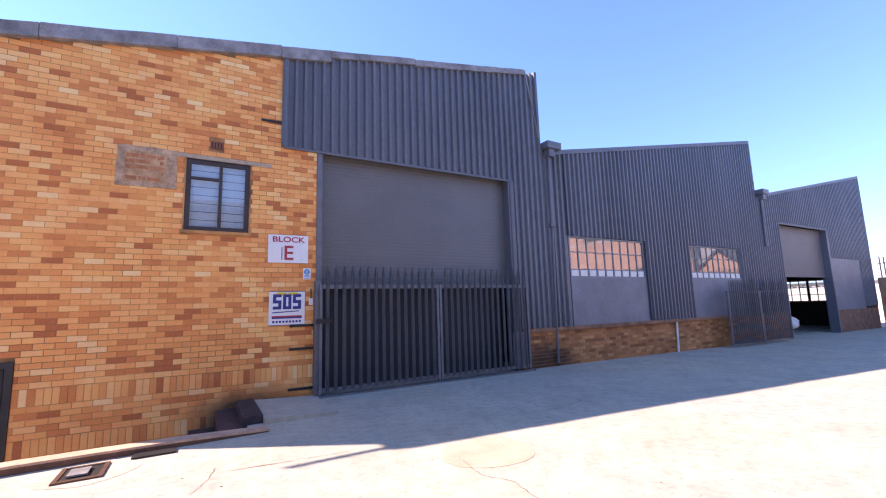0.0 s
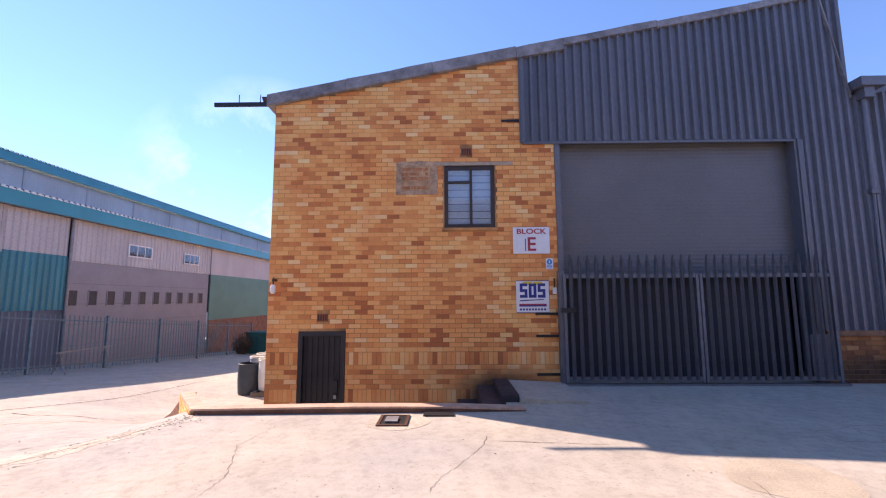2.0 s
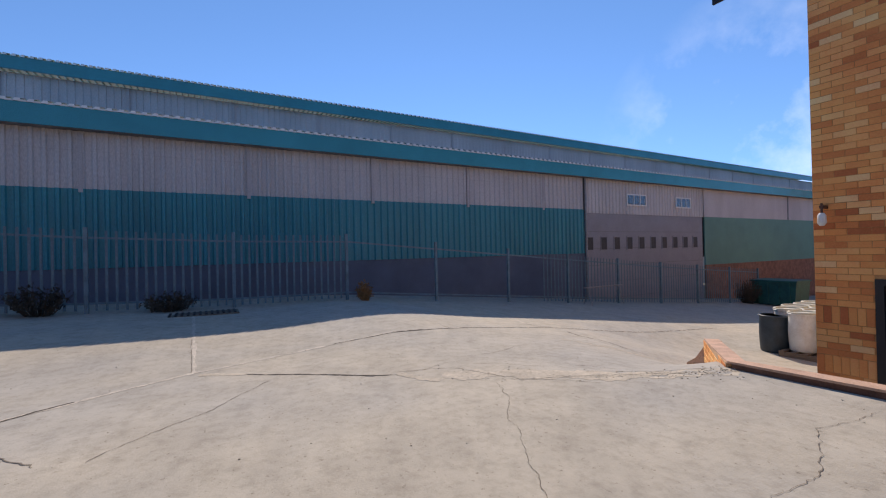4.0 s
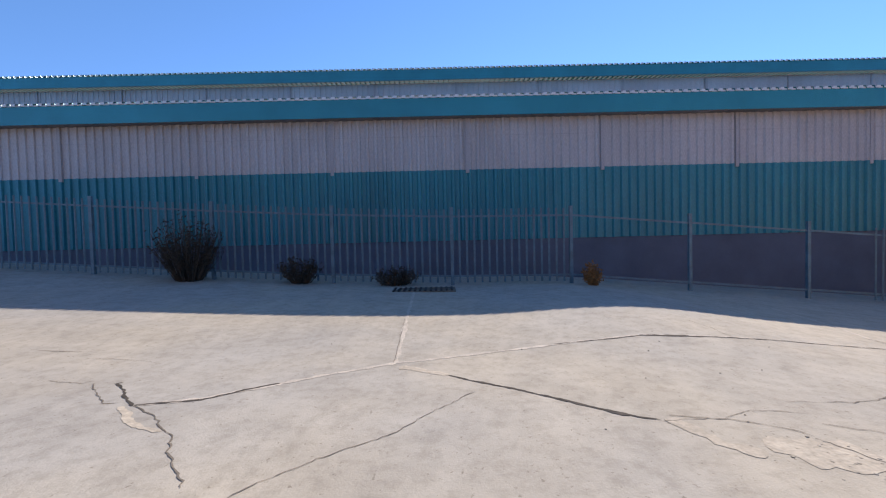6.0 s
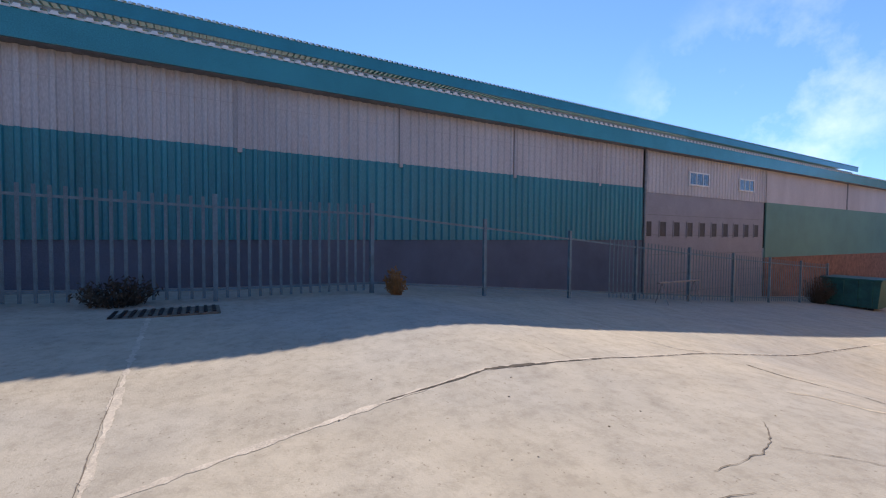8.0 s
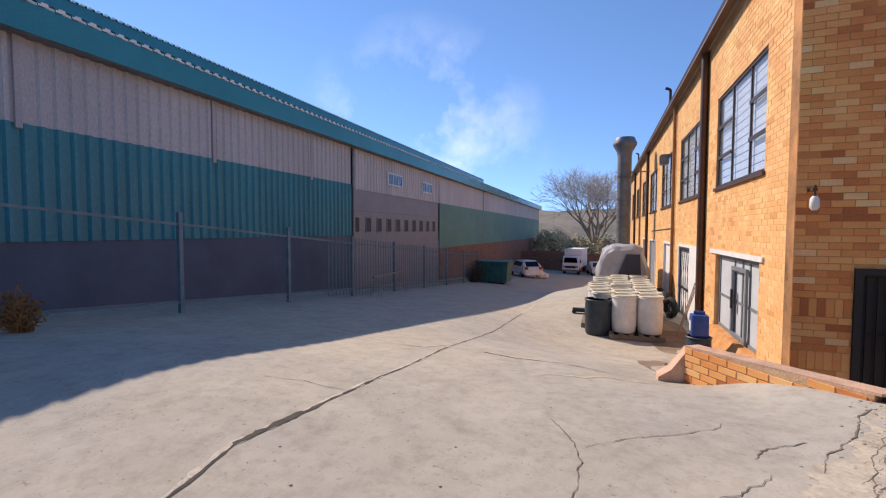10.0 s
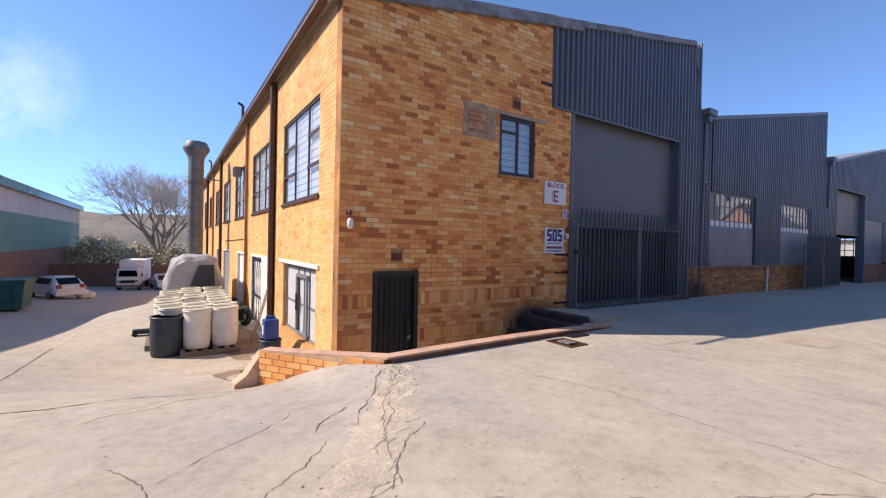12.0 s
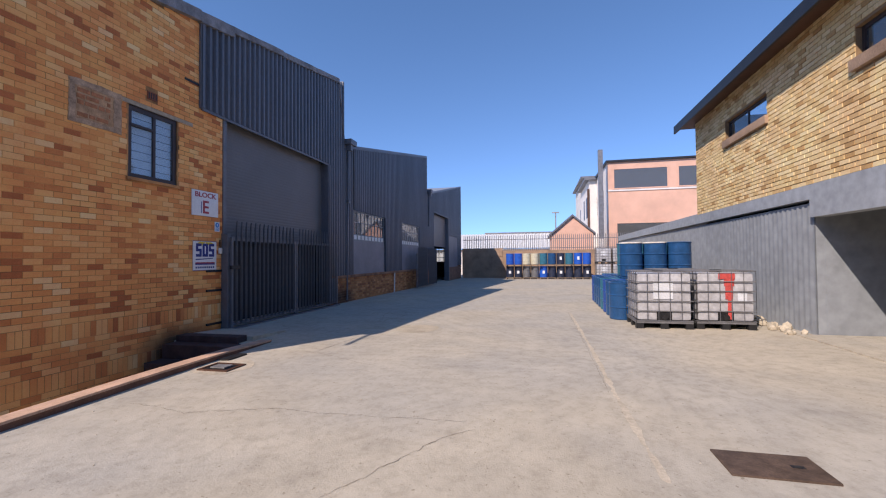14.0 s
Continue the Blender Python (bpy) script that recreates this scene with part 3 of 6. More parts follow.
    prism([(a, 5.6), (b, 5.6), (b, roof_z(b) - 0.12), (a, max(5.62, roof_z(a) - 0.12))], FY + 0.01, FY + 0.06, bm=bm)
part("cladding_liner", bm, CHARCOAL_D, warehouse)
part("drip_trim", box(0.8, 5.98, FY - 0.045, FY - 0.005, 4.74, 4.79), CHARCOAL, warehouse)
part("edge_trim", prism([(0.75, 4.77), (0.8, 4.77), (0.8, roof_z(0.8) - 0.1), (0.75, roof_z(0.75) - 0.1)], FY - 0.045, FY + 0.0), CHARCOAL, warehouse)


def roller_shutter(x0, x1, z0, z1, y, name="roller_shutter"):
    bm = bmesh.new()
    z = z0
    rows = []
    while z < z1 - 1e-4:
        rows += [(0.0, z), (0.004, z + 0.02), (0.004, z + 0.055), (0.0, z + 0.075)]
        z += 0.075
    vs = [(bm.verts.new((x0, y - w, zz)), bm.verts.new((x1, y - w, zz))) for w, zz in rows]
    for a, b in zip(vs, vs[1:]):
        bm.faces.new((a[0], a[1], b[1], b[0]))
    sh = part(name, bm, SHUTTER, warehouse, "plain grey steel roller shutter")
    part("bottom_rail", box(x0, x1, y - 0.03, y + 0.02, z0 - 0.05, z0 + 0.01), CHARCOAL_D, sh)


roller_shutter(1.5, 5.93, 2.28, 4.83, FY + 0.2)
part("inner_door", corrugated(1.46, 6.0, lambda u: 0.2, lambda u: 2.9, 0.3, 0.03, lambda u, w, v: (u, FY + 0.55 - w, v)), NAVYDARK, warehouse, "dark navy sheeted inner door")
part("threshold", box(1.46, 6.0, FY - 0.02, FY + 0.6, 0.1, 0.295), CONCRETE, warehouse)
part("shutter_jamb", box(5.93, 6.1, FY - 0.04, FY + 0.24, 0.28, 4.78), CHARCOAL, warehouse)
part("shutter_jamb", box(1.4, 1.5, FY - 0.02, FY + 0.24, 0.28, 4.78), CHARCOAL_D, warehouse)
roller_shutter(19.65, 24.05, 2.62, 4.68, FY + 0.2)
part("shutter_jamb", box(24.05, 24.2, FY - 0.05, FY + 0.3, 0.1, 4.72), CHARCOAL, warehouse)
part("shutter_jamb", box(19.55, 19.65, FY - 0.03, FY + 0.3, 0.1, 4.72), CHARCOAL, warehouse)
part("door_lintel_trim", box(19.55, 24.2, FY - 0.05, FY - 0.0, 4.68, 4.76), CHARCOAL, warehouse)

# flat panels and steel windows of the second bay
for a, b in ((7.85, 10.98), (13.26, 16.37)):
    part("flat_panel", box(a + 0.02, b - 0.02, FY - 0.01, FY + 0.03, 1.2, 2.43), PANELGREY, warehouse, "flat blue-grey painted steel panel")
part("flat_panel", box(24.2, 27.6, FY - 0.01, FY + 0.03, 1.12, 3.44), PANELGREY, warehouse, "flat blue-grey painted steel panel")


def grid_window(x0, x1, z0, z1, cols, rows, y, name, fmat, gmat, parent, axis="y", bar=0.028, skip=(), thick=0.05, casements=()):
    """A steel window: frame with glazing bars, and a pane in every light."""
    def at(u0, u1, w0, w1, v0, v1, b):
        return box(u0, u1, w0, w1, v0, v1, b) if axis == "y" else box(w0, w1, u0, u1, v0, v1, b)
    f = bar * 1.5

    def ring():
        b = bmesh.new()
        loops = []
        for o, yy in ((0, y), (f, y), (f, y + thick), (0, y + thick)):
            q = []
            for u, v in ((x0 + o, z0 + o), (x1 - o, z0 + o), (x1 - o, z1 - o), (x0 + o, z1 - o)):
                q.append(b.verts.new((u, yy, v) if axis == "y" else (yy, u, v)))
            loops.append(q)
        for a, c in zip(loops, loops[1:] + loops[:1]):
            for k in range(4):
                b.faces.new((a[k], a[(k + 1) % 4], c[(k + 1) % 4], c[k]))
        bmesh.ops.recalc_face_normals(b, faces=b.faces)
        return b
    us = [x0 + (x1 - x0) * c for c in cols]
    vs = [z0 + (z1 - z0) * c for c in rows]
    b = ring()
    w = part(name, b, fmat, parent)
    for u in us:
        part("glazing_bar", at(u - bar / 2, u + bar / 2, y + 0.006, y + thick - 0.006, z0 + f, z1 - f, bmesh.new()), fmat, w)
    for v in vs:
        part("glazing_bar", at(x0 + f, x1 - f, y + 0.01, y + thick - 0.01, v - bar / 2, v + bar / 2, bmesh.new()), fmat, w)
    for u0, u1, v0, v1 in casements:
        for vv in (v0, v1):
            zc = z0 + (z1 - z0) * vv
            part("casement_bar", at(x0 + (x1 - x0) * u0, x0 + (x1 - x0) * u1, y - 0.014, y - 0.001, zc - bar, zc + bar, bmesh.new()), fmat, w)
    ue, ve = [x0 + f] + us + [x1 - f], [z0 + f] + vs + [z1 - f]
    for i in range(len(ue) - 1):
        for j in range(len(ve) - 1):
            if (i, j) in skip:
                continue
            g = at(ue[i] + 0.002, ue[i + 1] - 0.002, y + thick * 0.45, y + thick * 0.45 + 0.004, ve[j] + 0.002, ve[j + 1] - 0.002, bmesh.new())
            p = part("pane", g, gmat, w)
            p.visible_shadow = False
            if axis == "y":
                tl = 0.006 * noise.noise((i * 3.1, j * 7.7, x0))
                for v in p.data.vertices:
                    v.co.y += tl * (v.co.x - ue[i]) + 0.5 * tl * (v.co.z - ve[j])
    return w


EIGHT = [i / 9 for i in range(1, 9)]
for a, b in ((7.85, 10.98), (13.26, 16.37)):
    w = grid_window(a + 0.03, b - 0.03, 2.43, 3.52, EIGHT, (0.2, 0.62), FY + 0.0, "window", GREYFRAME, GLASS_R, warehouse)
    for i in range(9):
        u = a + 0.05 + (b - a - 0.1) * (i + 0.12) / 9
        part("painted_pane", box(u, u + (b - a) / 9 * 0.72, FY + 0.012, FY + 0.02, 2.47, 2.63), WHITEPAINT, w)
    # cream sheet added behind the glass to give its pale reflections
    part("reflection_screen", box(a, b, FY + 0.9, FY + 0.95, 1.2, 4.0), CREAM, warehouse)

# brick plinth under the cladding
bm = box(6.15, 19.55, FY + 0.002, FY + 0.3, -0.1, 1.1)
plinth = part("brick_plinth", bm, MORTAR_G, warehouse)
part("plinth_sill", box(6.15, 19.5, FY - 0.07, FY + 0.25, 1.1, 1.2, bev=0.015), SILLBROWN, warehouse)
part("plinth_pier", box(24.2, 29.05, FY - 0.02, FY + 0.28, -0.2, 1.12), REDBRICK, warehouse)
part("white_pipe", cyl((12.1, FY - 0.05, 0.2), (12.15, FY - 0.05, 1.12), 0.03), WHITEPAINT, warehouse)

# rainwater heads and pipes in the valleys
for xv in (7.05, 18.05):
    b = box(xv + 0.03, xv + 0.5, FY - 0.3, FY + 0.2, 5.72, 5.9, bev=0.01)
    hd = part("rainwater_head", b, CHARCOAL, warehouse)
    part("outlet", box(xv + 0.12, xv + 0.32, FY - 0.24, FY - 0.06, 5.52, 5.72), CHARCOAL, hd)
    b = cyl((xv + 0.2, FY - 0.12, 5.55), (xv + 0.2, FY - 0.09, 3.75), 0.042)
    if xv < 10:
        cyl((xv + 0.2, FY - 0.09, 3.75), (xv + 0.14, FY - 0.07, 0.35), 0.03, b)
    pp = part("downpipe", b, CHARCOAL, warehouse)
    part("bracket", box(xv + 0.12, xv + 0.28, FY - 0.15, FY - 0.03, 3.7, 3.78), CHARCOAL_D, pp)

# inside the half-open bay: east windows and far glazed partition
for i in range(5):
    grid_window(8.9 + i * 2.0, 10.9 + i * 2.0, 1.45, 2.65, (0.2, 0.4, 0.6, 0.8), (0.33, 0.66), 29.08, "inner_window", CHARCOAL_D, GLASS, warehouse, axis="x", bar=0.04)
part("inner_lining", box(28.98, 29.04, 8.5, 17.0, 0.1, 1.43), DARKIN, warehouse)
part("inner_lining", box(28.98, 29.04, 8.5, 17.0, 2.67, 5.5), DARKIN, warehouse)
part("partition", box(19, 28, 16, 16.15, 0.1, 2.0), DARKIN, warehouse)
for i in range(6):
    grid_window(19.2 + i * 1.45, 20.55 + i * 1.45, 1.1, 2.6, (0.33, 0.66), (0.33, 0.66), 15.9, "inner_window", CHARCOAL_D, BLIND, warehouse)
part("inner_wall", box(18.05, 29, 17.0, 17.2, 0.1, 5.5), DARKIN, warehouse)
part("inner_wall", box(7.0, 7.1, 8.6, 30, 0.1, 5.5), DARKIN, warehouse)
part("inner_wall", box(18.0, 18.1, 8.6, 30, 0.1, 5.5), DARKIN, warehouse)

# facade window with blinds
w = grid_window(-0.71, 0.25, 3.13, 4.34, (0.53,), (), FY + 0.03, "window", DARKFRAME, GLASS, warehouse, bar=0.05)
part("transom", box(-0.66, -0.23, FY + 0.02, FY + 0.08, 4.0, 4.04), DARKFRAME, w)
part("sill", box(-0.75, 0.29, FY - 0.03, FY + 0.1, 3.08, 3.13), MORTAR, w)
part("lintel", box(-0.83, 0.6, FY - 0.003, FY + 0.1, 4.34, 4.41), SMEAR, w)
z = 3.19
while z < 4.2:
    part("blind_slat", box(-0.67, 0.21, FY + 0.1, FY + 0.105, z, z + 0.128), BLIND, w)
    z += 0.14
part("dark_room", box(-0.9, 0.5, FY + 0.6, FY + 0.65, 2.9, 4.5), DARKIN, warehouse)

# bricked-up opening: ragged plaster margin round small red bricks
def ragged_patch(cells, y0, y1, seed, rag=0.028):
    b = bmesh.new()
    for x0, x1, z0, z1 in cells:
        box(x0, x1, y0, y1, z0, z1, b)
    bmesh.ops.subdivide_edges(b, edges=b.edges, cuts=6, use_grid_fill=True)
    for v in b.verts:
        n = noise.noise_vector(v.co * 11 + Vector((seed, 0, 0)))
        v.co.x += rag * n.x
        v.co.z += rag * n.z
    return b


patch = part("plaster_patch", ragged_patch([(-1.63, -0.83, 3.78, 4.42)], FY - 0.004, FY + 0.004, 1), PATCHMORTAR, warehouse, "bricked-up hole with grey plaster margin")
bm = ragged_patch([(-1.62, -0.84, 4.33, 4.42), (-1.62, -0.84, 3.78, 3.85), (-1.62, -1.54, 3.85, 4.33), (-0.97, -0.85, 3.85, 4.33)], FY - 0.01, FY - 0.005, 2)
part("plaster_margin", bm, PLASTER, patch)
random.seed(77)
for r in range(5):
    z0 = 3.875 + r * 0.09
    x0 = -1.51 - (r % 2) * 0.07
    while x0 < -1.02:
        ln = random.choice((0.11, 0.17, 0.2))
        x1 = min(x0 + ln, -1.0)
        xa = max(x0, -1.52)
        if x1 - xa > 0.04 and random.random() > 0.18:
            part("brick", box(xa, x1 - 0.022, FY - 0.009, FY - 0.003, z0 + 0.008 * random.random(), z0 + 0.062, bev=0.002), PATCHBRICK, patch)
        x0 += ln

# air bricks
for x0, z0 in ((-0.38, 4.54), (-3.07, 1.4)):
    b = box(x0, x0 + 0.2, FY - 0.008, FY + 0.02, z0, z0 + 0.14)
    ab = part("air_brick", b, AIRBRICK, warehouse)
    for i in range(4):
        part("slot", box(x0 + 0.02 + i * 0.045, x0 + 0.04 + i * 0.045, FY - 0.012, FY - 0.009, z0 + 0.02, z0 + 0.12), BLACKSTEEL, ab)

# black security door with frame
door = part("door", box(-3.32, -2.62, FY + 0.06, FY + 0.1, -0.75, 1.14), DOORBLACK, warehouse, "black steel security door")
b = bmesh.new()
box(-3.4, -3.32, FY - 0.025, FY + 0.12, -0.75, 1.22, b), box(-2.62, -2.54, FY - 0.025, FY + 0.12, -0.75, 1.22, b), box(-3.32, -2.62, FY - 0.025, FY + 0.12, 1.14, 1.22, b)
part("door_frame", b, DOORBLACK, door)
for i in range(7):
    part("bar", box(-3.27 + i * 0.102, -3.255 + i * 0.102, FY + 0.02, FY + 0.035, -0.7, 1.12), BLACKSTEEL, door)
for zz in (-0.3, 0.4, 1.1):
    part("cross_bar", box(-3.32, -2.62, FY + 0.035, FY + 0.045, zz, zz + 0.03), BLACKSTEEL, door)
part("lock_plate", box(-2.75, -2.67, FY + 0.0, FY + 0.03, 0.12, 0.34), BLACKSTEEL, door)
part("padlock", box(-2.735, -2.685, FY - 0.02, FY + 0.015, 0.02, 0.09, bev=0.008), GALV, door)

# steel flats fixed beside the gate
for z0 in (1.5, 1.1, 0.42):
    part("wall_bracket", box(0.95, 1.4, FY - 0.03, FY - 0.004, z0, z0 + 0.045), BLACKSTEEL, warehouse)
part("conduit_stub", box(0.4, 0.74, FY - 0.02, FY - 0.003, 5.2, 5.24), BLACKSTEEL, warehouse)

# side eave: gutter, fascia, downpipes
b = prism([(-4.24, 5.65), (-4.1, 5.65), (-4.05, 5.75), (-4.27, 5.75)], FY - 0.05, BACK)
part("gutter", b, BROWNPIPE, warehouse)
for yy, r, mt in ((13.02, 0.075, BROWNPIPE), (17.35, 0.05, ORANGEPIPE), (25.7, 0.06, BROWNPIPE), (30, 0.05, ORANGEPIPE), (34.2, 0.06, BROWNPIPE)):
    zb = slab_height(-4.2, yy) - 0.05
    part("downpipe", cyl((SX - r - 0.01, yy, zb), (SX - r - 0.01, yy, 5.65), r), mt, warehouse)
    if mt is BROWNPIPE:
        part("pilaster", box(SX - 0.1, SX, yy + 0.08, yy + 0.24, zb, 5.62), BROWNPIPE if yy < 14 else FARBRICK, warehouse)
for a, b_ in WIN_Y:
    w = grid_window(a, b_, 2.55, 4.40, (0.3, 0.66), (), SX + 0.03, "window", DARKFRAME, GLASS_S, warehouse, axis="x", bar=0.035,
                    casements=((0.0, 0.3, 0.33, 0.66), (0.66, 1.0, 0.33, 0.66)))
    part("sill", box(SX - 0.04, SX + 0.03, a - 0.04, b_ + 0.04, 2.49, 2.55), BROWNPIPE, w)
    z = 2.62
    while z < 4.3 and a < 32:
        part("blind_slat", box(SX + 0.1, SX + 0.106, a + 0.05, b_ - 0.05, z, z + 0.128), BLIND, w)
        z += 0.145
# dark sheets added behind the side windows for unlit rooms
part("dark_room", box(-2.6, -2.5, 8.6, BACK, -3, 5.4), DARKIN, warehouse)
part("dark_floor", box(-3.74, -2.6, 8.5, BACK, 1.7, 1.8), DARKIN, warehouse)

# glazed shopfront at the side
w = grid_window(9.4, 12.0, -0.3, 1.2, (0.27, 0.42, 0.6), (0.45,), SX + 0.08, "shopfront", GREYFRAME, FROST, warehouse, axis="x", bar=0.05)
part("door_leaf_frame", prism([(10.1, -0.25), (10.95, -0.25), (10.95, 1.02), (10.88, 1.02), (10.88, -0.18), (10.17, -0.18), (10.17, 0.95), (10.88, 0.95), (10.88, 1.02), (10.1, 1.02)], SX + 0.03, SX + 0.07, axis="x"), GREYFRAME, w)
part("door_handle", box(SX + 0.0, SX + 0.03, 10.8, 10.86, 0.25, 0.6), BLACKSTEEL, w)
part("lintel", box(SX - 0.03, SX + 0.1, 9.2, 12.35, 1.2, 1.28), WHITEPAINT, w)
part("sloped_sill", prism([(SX - 0.3, -0.75), (SX + 0.1, -0.75), (SX + 0.1, -0.28), (SX - 0.05, -0.3)], 9.35, 12.05), FARBRICK, w)

# white-framed doorways with lattice gate further on
for a, b_, zb in DOOR_Y[1:]:
    f = bmesh.new()
    for y0, y1, z0, z1 in ((a, a + 0.9 if a < 15 else a + 0.12, zb, 1.2), (b_ - 0.1, b_, zb, 1.2), (a, b_, 1.2, 1.27)):
        box(SX - 0.02, SX + 0.1, y0, y1, z0, z1, f)
    d = part("doorway", f, WHITEPAINT, warehouse, "white painted doorway")
    part("door_leaf", box(SX + 0.06, SX + 0.1, a + 0.1, b_ - 0.1, zb, 1.195), WHITEPAINT if a < 21 else DOORGREY, d)
    if a < 15:
        y0, y1 = a + 0.95, b_ - 0.12
        for i in range(6):
            yy = y0 + (y1 - y0) * i / 5
            part("lattice_bar", cyl((SX + 0.02, yy, zb), (SX + 0.02, min(y1, yy + 0.5), 1.15), 0.006, seg=6), BLACKSTEEL, d)
            part("lattice_bar", cyl((SX + 0.04, yy, 1.15), (SX + 0.04, min(y1, yy + 0.5), zb), 0.006, seg=6), BLACKSTEEL, d)
        for zz in (zb + 0.1, 0.0, 1.1):
            part("lattice_rail", box(SX - 0.0, SX + 0.05, y0, y1, zz, zz + 0.04), BLACKSTEEL, d)

# vents and extract pipes over the side eave
for yy in (17.8, 30.5):
    b = cyl((-4.15, yy, 5.75), (-4.15, yy, 6.35), 0.045)
    cyl((-4.15, yy, 6.35), (-4.3, yy, 6.42), 0.045, b)
    part("roof_vent_pipe", b, BROWNPIPE, warehouse)
ac = part("wall_unit", box(SX - 0.27, SX - 0.005, 18.8, 19.2, 4.05, 4.4, bev=0.02), DULLSTEEL, warehouse, "weathered steel box unit on wall")
part("wall_unit_grille", box(SX - 0.285, SX - 0.272, 18.84, 19.16, 4.09, 4.36), BLACKSTEEL, ac)
part("cable", cyl((SX - 0.02, 17.6, 1.75), (SX - 0.02, 24, 1.65), 0.012, seg=6), BLACKSTEEL, warehouse)
part("gutter_stub", box(-5.2, -4.1, FY - 0.05, FY - 0.01, 5.56, 5.64), BLACKSTEEL, warehouse, "dark bracket sticking out under the eave")
for xx in (-4.72, -4.3):
    part("spike", cyl((xx, FY - 0.03, 5.62), (xx, FY - 0.03, 5.8), 0.008, seg=6), BLACKSTEEL, warehouse)


# ---- palisade gates ----
def palisade_leaf(th, x0, x1, y, z0, z1, n, flip=1):
    rail = 0.05
    part("post", box(x0, x0 + 0.05, y - 0.02, y + 0.03, z0, z1 - 0.35), CHARCOAL_D, th)
    part("post", box(x1 - 0.05, x1, y - 0.02, y + 0.03, z0, z1 - 0.35), CHARCOAL_D, th)
    part("rail", box(x0 + 0.06, x1 - 0.06, y - 0.02, y + 0.02, z0 + 0.03, z0 + 0.1), CHARCOAL_D, th)
    part("rail", box(x0 + 0.06, x1 - 0.06, y - 0.02, y + 0.02, z1 - 0.42, z1 - 0.35), CHARCOAL_D, th)
    h = z1 - z0 - 0.05
    b = bmesh.new()
    prof = [(-0.036, 0.0), (-0.013, -0.022), (0.013, -0.022), (0.036, 0.0)]
    vs = []
    for zz, s in ((0.0, 1), (h - 0.14, 1), (h, 0.12)):
        vs.append([b.verts.new((px * s, py, zz)) for px, py in prof])
    for r0, r1 in zip(vs, vs[1:]):
        for i in range(3):
            b.faces.new((r0[i], r0[i + 1], r1[i + 1], r1[i]))
    bmesh.ops.solidify(b, geom=b.faces[:], thickness=0.004)
    first = None
    for i in range(n):
        xx = x0 + 0.14 + (x1 - x0 - 0.28) * i / (n - 1)
        if first is None:
            first = part("pale", b, CHARCOAL_D, th)
            first.location = (xx, y - 0.024, z0 + 0.05)
        else:
            o = first.copy()
            scene.collection.objects.link(o)
            o.location = (xx, y - 0.024, z0 + 0.05)


gate = thing("palisade_gate", (0, 0, 0), "closed double palisade gate in charcoal steel", "gate")
palisade_leaf(gate, 1.42, 3.84, FY - 0.2, 0.33, 2.58, 15)
palisade_leaf(gate, 3.86, 6.22, FY - 0.2, 0.33, 2.58, 15)
part("gate_post", box(1.36, 1.46, FY - 0.16, FY - 0.01, 0.25, 2.3), CHARCOAL_D, gate)
part("track", box(1.36, 6.3, FY - 0.26, FY - 0.14, 0.275, 0.31), CHARCOAL_D, gate)
part("bolt", box(1.36, 1.62, FY - 0.27, FY - 0.22, 1.55, 1.63), BLACKSTEEL, gate)
part("kick_sheet", box(5.75, 6.2, FY - 0.17, FY - 0.16, 0.35, 1.15), PANELGREY, gate)
gate_two = thing("palisade_gate", (0, 0, 0), "open palisade gate leaf standing against the cladding", "gate")
palisade_leaf(gate_two, 14.25, 16.3, FY - 0.5, 0.28, 2.36, 15)
palisade_leaf(gate_two, 16.32, 18.4, FY - 0.5, 0.28, 2.36, 15)


# ---- signs on the facade ----
def upright(x, y, z):
    return Matrix.Translation((x, y, z)) @ Matrix.Rotation(radians(90), 4, "X")


s = thing("block_sign", (0.91, FY - 0.012, 2.88), "white board sign with red block lettering", "sign")
part("board", box(-0.34, 0.34, -0.012, 0.006, -0.25, 0.25, bev=0.003), SIGNWHITE, s)
text_mesh("lettering", "BLOCK", 0.17, INKRED, s, upright(0, -0.015, 0.165) @ Matrix.Diagonal((1.0, 0.8, 1, 1)), 0.0035)
text_mesh("lettering", "E", 0.36, INKRED, s, upright(0.0, -0.015, -0.085), 0.005)
part("letter_edge", box(-0.118, -0.104, -0.0165, -0.0125, -0.2, 0.03), INKBLUE, s)
s = thing("notice", (1.235, FY - 0.01, 2.44), "small blue and white information notice", "sign")
part("plate", box(-0.065, 0.065, -0.006, 0.004, -0.1, 0.1), SIGNWHITE, s)
part("disc", cyl((0, -0.008, 0.035), (0, -0.0065, 0.035), 0.052, seg=20), SIGNBLUE, s)
part("mark", box(-0.008, 0.008, -0.011, -0.0085, 0.01, 0.06), SIGNWHITE, s)
for i in range(3):
    part("text_bar", box(-0.05, 0.05, -0.009, -0.0065, -0.085 + i * 0.025, -0.072 + i * 0.025), SIGNBLUE, s)
s = thing("security_sign", (0.905, FY - 0.012, 1.835), "white security company board with blue lettering", "sign")
part("board", box(-0.3, 0.3, -0.012, 0.006, -0.295, 0.295, bev=0.003), SIGNWHITE, s)


def glyph(px, kind):
    b = bmesh.new()
    t = 0.052
    w = 0.14
    for z0 in (0.0, 0.105, 0.21):
        if kind == "o" and z0 == 0.105:
            continue
        box(px, px + w, -0.017, -0.0125, z0 - 0.02, z0 - 0.02 + t, b)
    if kind == "o":
        box(px, px + t, -0.0172, -0.0127, -0.02, 0.235, b), box(px + w - t, px + w, -0.0172, -0.0127, -0.02, 0.235, b)
    else:
        box(px, px + t, -0.0172, -0.0127, 0.105, 0.235, b), box(px + w - t, px + w, -0.0172, -0.0127, -0.02, 0.13, b)
